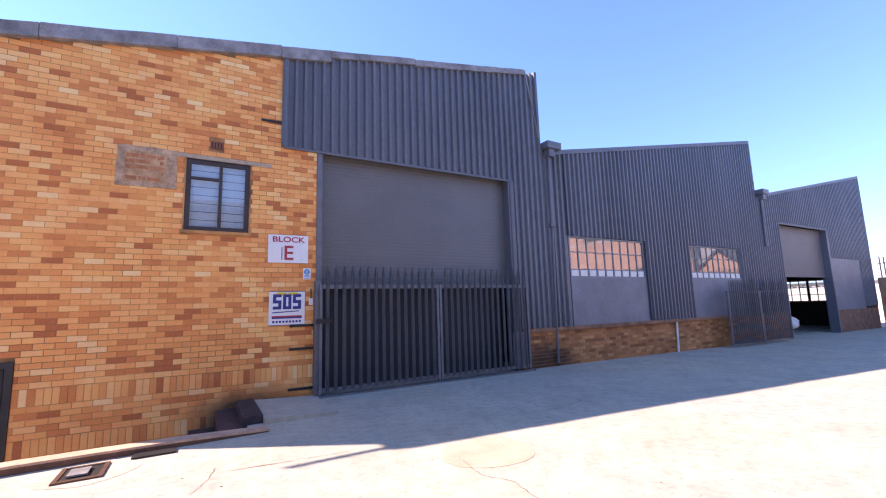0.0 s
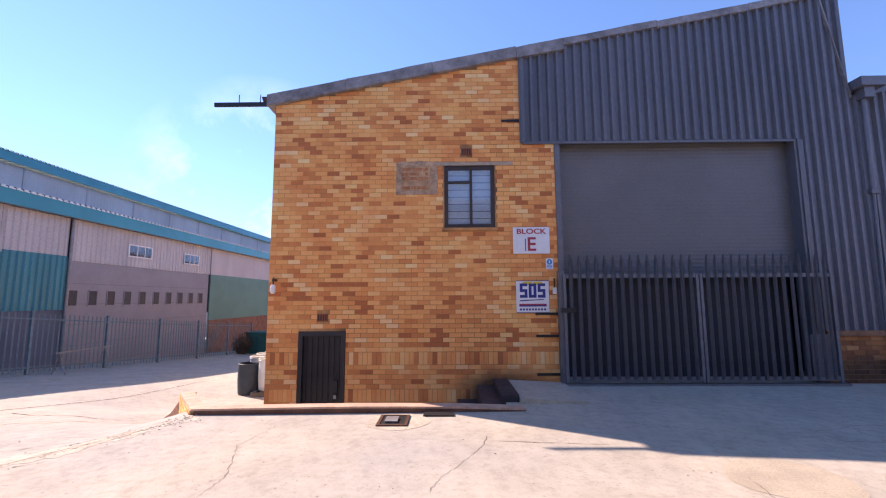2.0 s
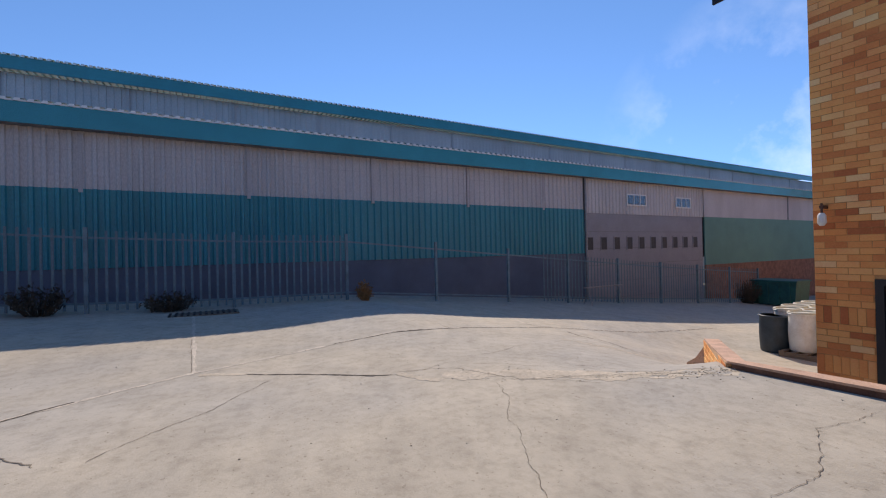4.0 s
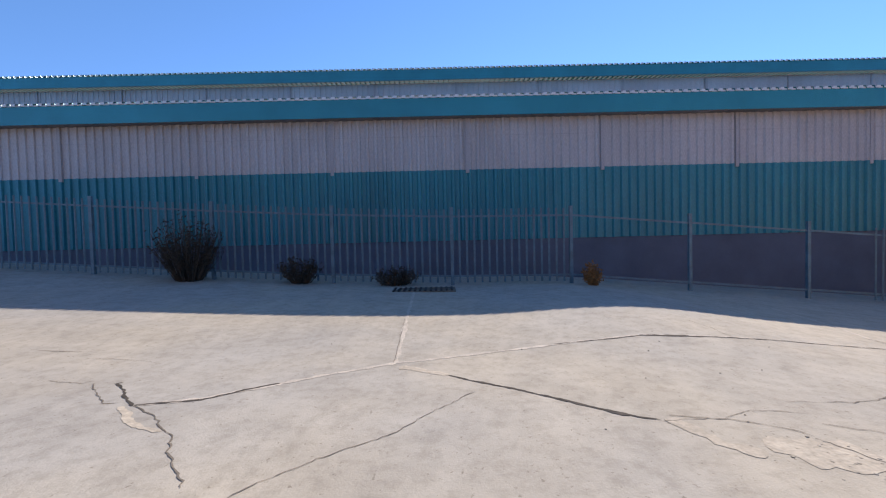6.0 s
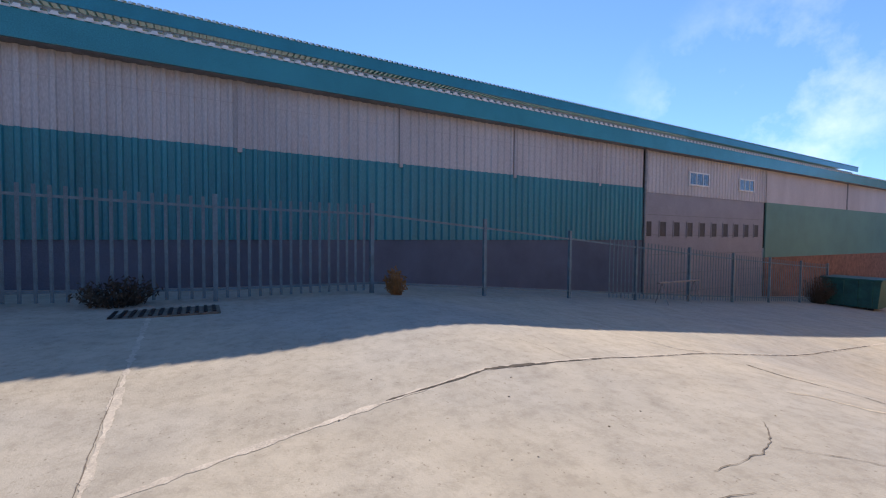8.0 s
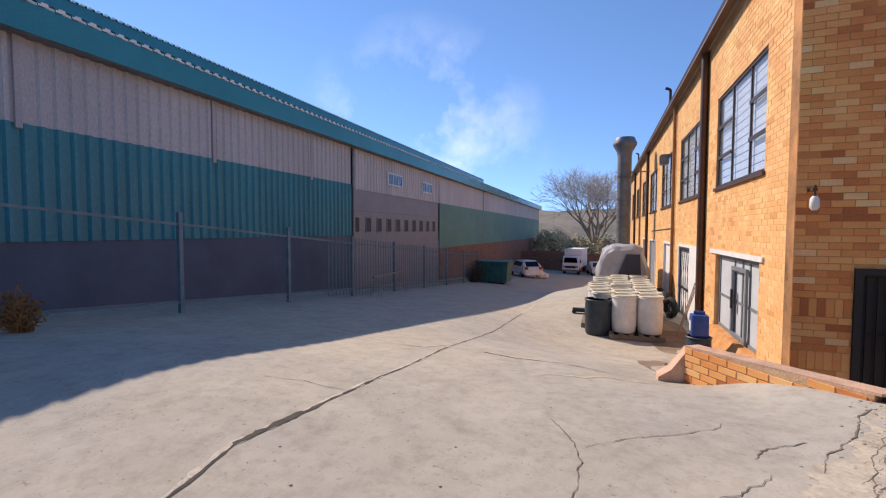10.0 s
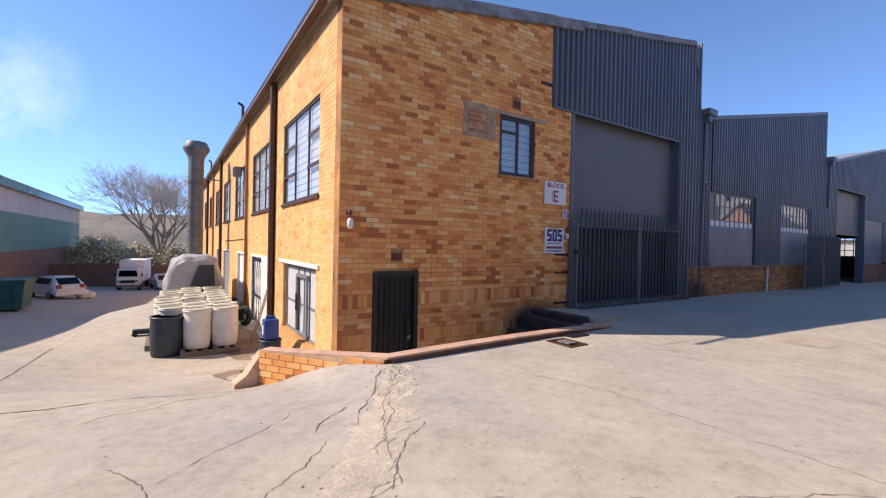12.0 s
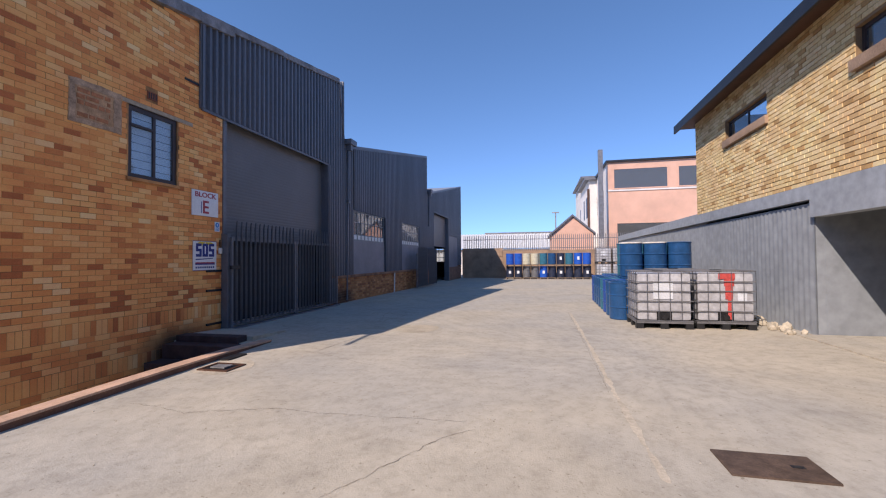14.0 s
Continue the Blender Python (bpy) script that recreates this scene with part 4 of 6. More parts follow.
    part("emblem", b, INKBLUE, s)


glyph(-0.235, "s"), glyph(-0.07, "o"), glyph(0.095, "s")
part("emblem_wing", prism([(-0.22, 0.24), (-0.05, 0.21), (0.0, 0.27), (-0.14, 0.275)], -0.0165, -0.0125), INKYELLOW, s)
part("emblem_wing", prism([(0.22, 0.24), (0.05, 0.21), (0.0, 0.27), (0.14, 0.275)], -0.0166, -0.0126), INKYELLOW, s)
part("script_bar", prism([(-0.24, -0.085), (0.2, -0.06), (0.2, -0.045), (-0.24, -0.065)], -0.0164, -0.0126), INKBLUE, s)
part("stripe", box(-0.25, 0.25, -0.0164, -0.0126, -0.155, -0.13), INKRED, s)
part("stripe", box(-0.25, 0.25, -0.0164, -0.0126, -0.18, -0.155), INKBLUE, s)
for i in range(9):
    part("number_bar", box(-0.24 + i * 0.055, -0.205 + i * 0.055, -0.0164, -0.0126, -0.25, -0.215), INKBLUE, s)
for a, b_, z0, z1 in ((-0.3, 0.3, 0.285, 0.295), (-0.3, 0.3, -0.295, -0.285)):
    part("border", box(a, b_, -0.0165, -0.0126, z0, z1), INKBLUE, s)
s = thing("wall_switch", (1.31, FY - 0.02, 1.95), "small white switch box with dark conduit", "switch")
part("switch_box", box(-0.035, 0.035, -0.03, 0.015, -0.07, 0.05, bev=0.008), WHITEPAINT, s)
part("conduit", cyl((0, 0, 0.05), (0, 0, 0.22), 0.012, seg=8), BROWNPIPE, s)

lamp = thing("wall_lamp", (-3.86, FY, 2.05), "unlit glass bulkhead lamp on rusty bracket", "lamp")
part("bracket", box(-0.025, 0.025, -0.14, 0, 0.09, 0.13, bev=0.008), BROWNPIPE, lamp)
part("hanger", cyl((0, -0.13, 0.16), (0, -0.13, 0.02), 0.014, seg=8), BROWNPIPE, lamp)
b = lathe([(0.025, 0.03), (0.045, 0.0), (0.05, -0.1), (0.025, -0.14)], 14)
bmesh.ops.translate(b, verts=b.verts, vec=(0, -0.13, 0))
part("shade", b, WHITEPLASTIC, lamp)


# ---- long teal warehouse across the yard ----
GX = -16.17
teal_hall = thing("teal_warehouse", (0, 0, 0), "long teal and cream sheet warehouse with ribbed roof", "warehouse")
YA, YB, YE = -30.0, 17.29, 75.0
UX, UZ, UE = -24.3, 9.66, 67.0


def gre(u, w, v):
    return (GX + w, u, v)


part("base_wall", box(GX - 0.3, GX - 0.004, YA, YB, -3.0, 1.46), GREYWALL, teal_hall)
part("teal_sheet", corrugated(YA, YB, lambda u: 1.44, lambda u: 3.6, 0.26, 0.06, gre), TEAL, teal_hall)
PILLARS = [-26.7 + 4.13 * i for i in range(11)]
for i, (a, b_) in enumerate(zip([YA] + [p for p in PILLARS if p < YB - 1], [p for p in PILLARS if p < YB - 1] + [YB])):
    part("cream_sheet", corrugated(a + 0.045, b_ - 0.045, lambda u: 3.6, lambda u: 5.2, 0.26, 0.045, gre), CREAM, teal_hall)
    part("girt_line", box(GX + 0.046, GX + 0.049, a + 0.1, b_ - 0.1, 4.62, 4.63), PALEPOST, teal_hall)
for p in PILLARS:
    if p < YB - 1:
        part("pillar", box(GX - 0.1, GX + 0.065, p - 0.05, p + 0.05, 3.5, 5.2), PALEPOST, teal_hall)
part("liner", box(GX - 0.2, GX - 0.1, YA, YE, 1.0, 5.2), DARKIN, teal_hall)
part("downpipe", cyl((GX + 0.1, YB, -1.2), (GX + 0.1, YB, 5.2), 0.06), GALV, teal_hall)

# wide sectional door with small lights, wall above it
bd = part("sectional_door", box(GX - 0.12, GX - 0.02, YB + 0.1, 27.5, -2.5, 3.43), DOORGREY, teal_hall, "pale grey sectional door with small windows")
for i in range(5):
    part("panel_line", box(GX - 0.02, GX - 0.012, YB + 0.1, 27.5, -0.9 + i * 0.85, -0.88 + i * 0.85), DULLSTEEL, bd)
for i in range(10):
    y0 = YB + 0.12 + i * 1.005
    f = bmesh.new()
    box(GX - 0.02, GX + 0.01, y0, y0 + 0.5, 1.56, 1.6, f), box(GX - 0.02, GX + 0.01, y0, y0 + 0.5, 2.22, 2.26, f)
    box(GX - 0.02, GX + 0.01, y0, y0 + 0.04, 1.6, 2.22, f), box(GX - 0.02, GX + 0.01, y0 + 0.46, y0 + 0.5, 1.6, 2.22, f)
    wd = part("light_frame", f, DOORGREY, bd)
    part("pane", box(GX - 0.018, GX - 0.006, y0 + 0.04, y0 + 0.46, 1.6, 2.22), DUSTYPANE, wd)
    part("dark_back", box(GX - 0.0195, GX - 0.0185, y0 + 0.04, y0 + 0.46, 1.6, 2.22), BLACKSTEEL, wd)
part("cream_sheet", corrugated(YB + 0.05, 27.6, lambda u: 3.43, lambda u: 5.2, 0.26, 0.034, gre), CREAM, teal_hall)
for a, b_ in ((20.42, 22.05), (24.73, 26.22)):
    w = grid_window(a, b_, 3.9, 4.52, (0.36, 0.68), (), GX + 0.035, "window", WHITEPAINT, GLASS, teal_hall, axis="x", bar=0.04)
    part("dark_back", box(GX + 0.032, GX + 0.034, a, b_, 3.9, 4.52), DARKIN, w)
part("cream_sheet", box(GX - 0.05, GX - 0.0, 27.7, YE, 3.43, 5.2), CREAM, teal_hall)
part("green_band", box(GX - 0.05, GX + 0.02, 27.7, YE, 0.5, 3.45), GREENPAINT, teal_hall, "faded green painted wall band")
part("brick_base", box(GX - 0.05, GX + 0.05, 27.7, YE, -7.0, 0.5), REDBRICK, teal_hall)
part("end_wall", box(GX - 12, GX, YE - 0.2, YE, -8, 5.3), CREAM, teal_hall)
part("joint_strip", box(GX + 0.0, GX + 0.03, 38.6, 38.75, 3.45, 5.2), DULLSTEEL, teal_hall)


def roof_at(x):
    return lambda u, w, v: (v, u, x[0] + (x[1] - v) * x[2] + w)


# ribbed lower roof; its edge shows as a row of bright teeth, glints made in white
part("lower_roof", corrugated(YA, YE + 0.2, lambda u: GX + 0.45, lambda u: UX - 0.1, 0.26, 0.07, roof_at((5.67, GX + 0.45, 0.06)), crest=0.45), TEALROOF, teal_hall)
part("eave_fascia", box(GX + 0.36, GX + 0.42, YA, YE + 0.2, 5.14, 5.67), TEALROOF, teal_hall, "teal eave fascia")
# white strip added for the bright glint along the eave's top
part("glint_strip", box(GX + 0.395, GX + 0.418, YA, YE + 0.2, 5.67, 5.72), WHITEPAINT, teal_hall)
def rib_ends(x, z, y1):
    """White pieces at the roof sheet's rib ends that stand in for sun glints."""
    verts, faces = [], []
    y = YA
    while y < y1:
        n0 = len(verts)
        verts += [(x, y + 0.1, z), (x, y + 0.26, z), (x, y + 0.235, z + 0.075), (x, y + 0.145, z + 0.075)]
        verts += [(x - 0.02, q[1], q[2]) for q in verts[n0:n0 + 4]]
        faces += [(n0, n0 + 1, n0 + 2, n0 + 3), (n0 + 3, n0 + 2, n0 + 6, n0 + 7), (n0 + 1, n0, n0 + 4, n0 + 5)]
        y += 0.26
    me = bpy.data.meshes.new("rib_glint")
    me.from_pydata(verts, [], faces)
    me.materials.append(WHITEPAINT)
    ob = new("rib_glint", me)
    ob.parent = teal_hall
    tagged(ob, "white pieces painted in as sun glints on roof rib ends", kind="stuff")


rib_ends(GX + 0.458, 5.672, YE)
rib_ends(UX + 0.51, UZ + 0.01, UE)
part("eave_soffit", box(GX, GX + 0.36, YA, YE + 0.2, 5.15, 5.2), DULLSTEEL, teal_hall)
part("upper_wall", corrugated(YA, UE, lambda u: 5.9, lambda u: UZ - 0.5, 0.26, 0.03, lambda u, w, v: (UX + w, u, v)), CREAM, teal_hall)
for i in range(round((UE - YA) / 4.13) - 1):
    part("upper_strip", box(UX + 0.04, UX + 0.07, -26.7 + i * 4.13, -26.58 + i * 4.13, 6.2, UZ - 0.5), PALEPOST, teal_hall)
part("upper_roof", corrugated(YA, UE + 0.3, lambda u: UX + 0.5, lambda u: UX - 20.5, 0.26, 0.07, roof_at((UZ, UX + 0.5, 0.05)), crest=0.45), TEALROOF, teal_hall)
part("upper_fascia", box(UX + 0.4, UX + 0.46, YA, UE + 0.3, UZ - 0.5, UZ), TEALROOF, teal_hall)
part("hall_end", box(UX - 20, UX, UE - 0.2, UE, -5, UZ - 0.5), CREAM, teal_hall)

# ---- palisade fence along it ----
fence = thing("palisade_fence", (0, 0, 0), "teal-grey steel palisade fence with posts", "fence")
FX = -13.92
POSTS = [4.66 + 3.04 * i for i in range(-8, 9)]
pale = None
for i, yy in enumerate(POSTS):
    z = slab_height(FX, yy)
    part("post", box(FX - 0.04, FX + 0.04, yy - 0.04, yy + 0.04, z - 0.1, z + 1.98), FENCE, fence)
    if i + 1 == len(POSTS):
        break
    yn = POSTS[i + 1]
    zn = slab_height(FX, yn)
    for o in (0.2, 1.72):
        b = prism([(yy + 0.04, z + o), (yn - 0.04, zn + o), (yn - 0.04, zn + o + 0.045), (yy + 0.04, z + o + 0.045)], FX - 0.02, FX + 0.02, axis="x")
        part("rail", b, FENCE, fence)
    for k in range(1, 16):
        yp = yy + (yn - yy) * k / 16
        zp = slab_height(FX, yp)
        if 4.0 < yy < 10.0 or (10.0 < yy < 13.0 and k < 9):
            continue
        if pale is None:
            b = bmesh.new()
            for u0, u1, w in ((-0.026, -0.008, 0.012), (-0.008, 0.008, 0.02), (0.008, 0.026, 0.012)):
                box(-0.004 + w, 0.002 + w, u0, u1, 0, 1.86, b)
            pale = part("pale", b, FENCE, fence)
            pale.location = (FX + 0.02, yp, zp + 0.06)
        else:
            o = pale.copy()
            scene.collection.objects.link(o)
            o.location = (FX + 0.02, yp, zp + 0.06)


def twig_clump(name, loc, r, h, n, mats, label, category, seed):
    """A low dry bush of many thin stems and small leaves."""
    random.seed(seed)
    th = thing(name, loc, label, category)
    b = bmesh.new()
    l = bmesh.new()
    for i in range(n):
        a, q = random.uniform(0, 6.28), random.random() ** 0.5 * r
        tip = Vector((q * math.cos(a), q * math.sin(a), h * random.uniform(0.5, 1.0) * (1 - 0.35 * (q / r) ** 2)))
        base = Vector((tip.x * 0.3, tip.y * 0.3, -0.05))
        cyl(base, tip, 0.008, b, 4, 0.003, False)
        for k in range(7):
            c = base.lerp(tip, random.uniform(0.35, 1.05)) + Vector((random.uniform(-.06, .06), random.uniform(-.06, .06), random.uniform(-.05, .05)))
            d1 = Vector((random.uniform(-1, 1), random.uniform(-1, 1), random.uniform(-1, 1))).normalized() * 0.05
            d2 = d1.orthogonal().normalized() * 0.018
            l.faces.new([l.verts.new(c + v) for v in (-d1, d2, d1, -d2)])
    part("stem_clump", b, mats, th)
    part("foliage", l, mats, th)
    return th


twig_clump("shrub", (-13.6, -4.9, slab_height(-13.6, -4.9)), 0.85, 1.75, 260, DARKLEAF, "dark dead shrub growing through the fence", "shrub", 3)
twig_clump("grass_tuft", (-13.5, 5.05, slab_height(-13.5, 5.05)), 0.24, 0.6, 60, DRYGRASS, "dry orange weed tuft at a fence post", "weed", 4)
twig_clump("shrub", (-13.8, -2.2, slab_height(-13.8, -2.2)), 0.6, 0.75, 120, DARKLEAF, "low dark weeds along the fence foot", "weed", 5)
twig_clump("shrub", (-13.7, 27.3, slab_height(-13.7, 27.3)), 0.7, 1.5, 160, DARKLEAF, "dark shrub beside the green skip", "shrub", 6)
twig_clump("shrub", (-13.8, 0.2, slab_height(-13.8, 0.2)), 0.6, 0.5, 110, DARKLEAF, "low dark weeds along the fence foot", "weed", 7)

# trestle and drain grate at the fence foot
tr = thing("steel_trestle", (-13.2, 15.0, slab_height(-13.2, 15.0)), "low pale steel trestle by the fence", "trestle")
part("top_bar", box(-0.05, 0.05, -1.1, 1.1, 0.74, 0.78), GALV, tr)
for y0 in (-0.9, 0.9):
    part("leg", cyl((-0.25, y0, 0), (0, y0, 0.75), 0.014, seg=8), GALV, tr)
    part("leg", cyl((0.25, y0, 0), (0, y0, 0.75), 0.014, seg=8), GALV, tr)
zg = slab_height(-12.9, 1.0)
gr = thing("drain_grate", (-12.9, 0.9, zg), "dark steel drain grate set in concrete", "drain")
part("surround", box(-0.35, 0.35, -0.75, 0.75, -0.05, 0.02), CRACK, gr)
for i in range(12):
    part("bar", box(-0.3, 0.3, -0.68 + i * 0.12, -0.63 + i * 0.12, 0.02, 0.04), BLACKSTEEL, gr)

# ---- low brick wall, kerb and sunken steps ----
low_wall = thing("low_wall", (0, 0, 0), "low orange brick retaining wall with pink plaster cap", "wall")


def along(a, b_, t):
    return Vector((a[0] + (b_[0] - a[0]) * t, a[1] + (b_[1] - a[1]) * t, 0))


def ribbon_wall(pts, width, top, bottom, material, name, parent):
    b = bmesh.new()
    prevq = None
    for i, p in enumerate(pts):
        q0 = Vector((*pts[max(0, i - 1)], 0))
        q1 = Vector((*pts[min(len(pts) - 1, i + 1)], 0))
        d = (q1 - q0).normalized()
        n = Vector((-d.y, d.x, 0))
        c = Vector((*p, 0))
        q = [b.verts.new(c + n * s * width / 2 + Vector((0, 0, z))) for s, z in ((-1, bottom[i]), (-1, top[i]), (1, top[i]), (1, bottom[i]))]
        if prevq:
            for k in range(4):
                b.faces.new((prevq[k], prevq[(k + 1) % 4], q[(k + 1) % 4], q[k]))
        else:
            b.faces.new(q)
        prevq = q
    b.faces.new(prevq[::-1])
    bmesh.ops.recalc_face_normals(b, faces=b.faces)
    return part(name, b, material, parent)


lw_core = ribbon_wall([(-5.12, 7.74), (-4.05, 6.24)], 0.2, (0.21, 0.33), (-0.9, -0.9), LOWMORTAR, "wall_core", low_wall)
cap_pts = [(-5.15, 7.78), (-4.6, 7.01), (-4.05, 6.24), (-3.3, 6.26), (-2.6, 6.29), (-1.9, 6.32), (-1.3, 6.34), (-0.5, 6.38), (0.4, 6.42)]
ribbon_wall(cap_pts, 0.2, (0.235, 0.29, 0.355, 0.365, 0.37, 0.37, 0.365, 0.35, 0.315), (0.21, 0.265, 0.33, 0.34, 0.345, 0.345, 0.34, 0.325, 0.29), PINKCAP, "plaster_cap", low_wall)
ribbon_wall(cap_pts[2:], 0.19, (0.33, 0.34, 0.345, 0.345, 0.34, 0.325, 0.29), (-0.9,) * 7, KERBSIDE, "kerb_core", low_wall)
part("end_stub", prism([(-5.55, -0.9), (-5.1, -0.9), (-5.1, 0.19), (-5.2, 0.17), (-5.38, -0.1), (-5.52, -0.2)], 7.74, 7.98), PINKCAP, low_wall)

steps = thing("side_steps", (0, 0, 0), "dark worn brick steps down to the sunken door", "steps")
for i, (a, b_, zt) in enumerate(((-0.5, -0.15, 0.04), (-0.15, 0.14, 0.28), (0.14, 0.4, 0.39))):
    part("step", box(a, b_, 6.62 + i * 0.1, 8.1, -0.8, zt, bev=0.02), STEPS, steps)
part("landing", prism([(0.4, 0.0), (1.4, 0.0), (1.4, 0.31), (0.4, 0.36)], 6.7, 8.15), CONCRETE, steps)

dr = thing("gully_grate", (-1.34, 5.86, slab_height(-1.34, 5.86)), "open rusted gully frame in the concrete", "drain")
for x0, x1, y0, y1 in ((-0.19, 0.19, -0.23, -0.19), (-0.19, 0.19, 0.19, 0.23), (-0.19, -0.15, -0.19, 0.19), (0.15, 0.19, -0.19, 0.19)):
    part("edge", box(x0, x1, y0, y1, -0.03, 0.02), BROWNPIPE, dr)
part("pit", box(-0.15, 0.15, -0.19, 0.19, -0.02, 0.012), BLACKSTEEL, dr)
part("loose_plate", box(-0.1, 0.06, -0.12, 0.1, 0.02, 0.035), GALV, dr)
dr = thing("gully_grate", (-0.78, 6.14, slab_height(-0.78, 6.14)), "dark rusted gully slot beside the kerb", "drain")
part("slot", box(-0.2, 0.2, -0.08, 0.08, -0.02, 0.02), BLACKSTEEL, dr)
mh = thing("manhole_cover", (-2.92, 0.11, slab_height(-2.92, 0.11)), "rusty rectangular steel manhole plate", "manhole")
part("plate", box(-0.19, 0.19, -0.31, 0.31, -0.02, 0.014, bev=0.004), mat("rusty_plate", (0.13, 0.085, 0.06), 0.7, 0.3, 0.4, 8, 60, 0.3), mh)
part("lifting_slot", box(-0.02, 0.02, -0.2, -0.12, 0.0145, 0.017), BLACKSTEEL, mh)


# ---- cracks and joints in the concrete ----
def crack(pts, width, material, name="crack", wobble=0.05, lift=0.007, seed=1, taper=True):
    random.seed(seed)
    if material is CRACK:
        material = GAP if width > 0.03 else CRACK
        width *= 0.8 if width > 0.03 else 0.55
    P = [Vector((*p, 0)) for p in pts]
    line = []
    for a, b_ in zip(P, P[1:]):
        n = max(2, int((b_ - a).length / 0.035))
        line += [a.lerp(b_, i / n) for i in range(n)]
    line.append(P[-1])
    b = bmesh.new()
    pv = None
    for i, c in enumerate(line):
        d = (line[min(i + 1, len(line) - 1)] - line[max(i - 1, 0)]).normalized()
        nrm = Vector((-d.y, d.x, 0))
        jag = 0.012 * noise.noise((c.x * 21, c.y * 21, seed)) + 0.005 * random.uniform(-1, 1)
        c = c + nrm * (wobble * (noise.noise((c.x * 2.3, c.y * 2.3, seed)) + 0.4 * noise.noise((c.x * 9, c.y * 9, seed))) + jag * min(1.0, wobble / 0.03))
        if material is SAND:
            w = width * max(0.15, 0.75 + 0.6 * noise.noise((c.x * 3, c.y * 3, seed)) + 0.4 * noise.noise((c.x * 8, c.y * 8, seed)) + 0.06 * random.random())
        else:
            w = width * max(0.22, 0.55 + 0.8 * noise.noise((c.x * 7, c.y * 7, seed)) + 0.5 * random.random() ** 2)
        if taper and i in (0, len(line) - 1):
            w *= 0.35
        l, r = c + nrm * w / 2, c - nrm * w / 2
        q = [b.verts.new((v.x, v.y, surf_z(v.x, v.y) + lift * 0.6)) for v in (l, r)]
        if pv:
            b.faces.new((pv[0], pv[1], q[1], q[0]))
        pv = q
    bmesh.ops.recalc_face_normals(b, faces=b.faces)
    return part(name, b, material, ground)


# long cast joint along the yard, open in places
crack([(-8.33, 16.5), (-8.35, 12.0), (-8.26, 7.73), (-8.25, 6.05), (-8.3, 4.93), (-8.38, 4.2), (-8.46, 3.83), (-8.4, 3.46)], 0.07, JOINT, "joint", 0.012, 0.005, 2)
crack([(-8.4, 3.46), (-8.31, 2.96), (-8.2, 2.4), (-8.08, 1.9), (-7.95, 1.4), (-7.81, 0.81)], 0.07, JOINT, "joint", 0.015, 0.005, 52)
crack([(-8.33, 14), (-8.35, 12.0), (-8.26, 7.73), (-8.24, 6.05), (-8.29, 4.93), (-8.36, 4.2), (-8.45, 3.83), (-8.37, 3.46), (-8.3, 2.96), (-8.27, 2.7)], 0.04, CRACK, wobble=0.012, seed=3)
crack([(-8.36, 4.4), (-8.39, 4.15), (-8.46, 3.83)], 0.09, CRACK, wobble=0.02, seed=4)
# joint towards the south-east, open and dark at its end
crack([(-7.81, 0.81), (-7.53, 0.33), (-7.3, -0.11), (-7.04, -0.47), (-6.78, -0.76), (-6.63, -1.24)], 0.08, JOINT, "joint", 0.03, 0.005, 5)
crack([(-7.2, -0.25), (-7.04, -0.47), (-6.78, -0.76), (-6.68, -1.05), (-6.63, -1.24)], 0.055, CRACK, wobble=0.02, seed=6)
crack([(-7.81, 0.81), (-8.59, 0.8), (-9.83, 0.77), (-13.2, 0.7)], 0.075, JOINT, "joint", 0.012, 0.005, 7)
crack([(-7.81, 0.78), (-8.59, 0.77), (-9.83, 0.74)], 0.012, CRACK, wobble=0.012, seed=57)
# open crack running north-east from the crossing
crack([(-7.67, 0.87), (-7.35, 1.39)], 0.13, SAND, "worn_edge", 0.04, 0.005, 9)
crack([(-7.35, 1.39), (-6.96, 1.83), (-6.66, 2.2), (-6.38, 2.49), (-6.16, 2.74), (-6.09, 2.87)], 0.035, CRACK, wobble=0.02, seed=8)
crack([(-6.68, 2.18), (-6.38, 2.49), (-6.2, 2.7)], 0.05, CRACK, wobble=0.015, seed=58)
crack([(-6.09, 2.87), (-6.1, 3.35), (-6.23, 3.59), (-6.17, 3.79), (-6.13, 3.95)], 0.012, CRACK, wobble=0.04, seed=31)
crack([(-6.09, 2.87), (-5.95, 2.97), (-5.75, 3.05), (-5.55, 3.2)], 0.16, SAND, "worn_edge", 0.08, 0.005, 59)
crack([(-6.19, 2.96), (-6.06, 3.36), (-5.83, 3.64), (-5.63, 3.73), (-5.12, 3.9)], 0.016, CRACK, wobble=0.05, seed=60)
crack([(-5.12, 3.9), (-4.86, 4.53), (-4.59, 5.1), (-4.25, 5.68), (-3.83, 6.28)], 0.016, CRACK, wobble=0.07, seed=61)
crack([(-6.85, 1.62), (-6.79, 1.55), (-6.41, 1.25), (-6.1, 1.02), (-5.95, 0.88), (-5.7, 0.55), (-5.3, 0.2)], 0.016, CRACK, wobble=0.04, seed=10)
# broken corner
crack([(-7.2, -1.74), (-7.16, -1.77), (-6.83, -1.47), (-6.63, -1.24)], 0.04, CRACK, wobble=0.03, seed=11)
crack([(-6.63, -1.24), (-6.38, -0.92), (-6.23, -0.8), (-6.01, -0.55), (-5.83, -0.43), (-5.4, -0.1)], 0.03, CRACK, wobble=0.05, seed=12)
crack([(-6.6, -1.35), (-6.3, -1.02), (-6.12, -0.7)], 0.09, SAND, "worn_edge", 0.06, 0.005, 62)
crack([(-7.17, -2.0), (-7.02, -1.91), (-6.67, -1.52), (-6.68, -1.41)], 0.022, CRACK, wobble=0.04, seed=41)
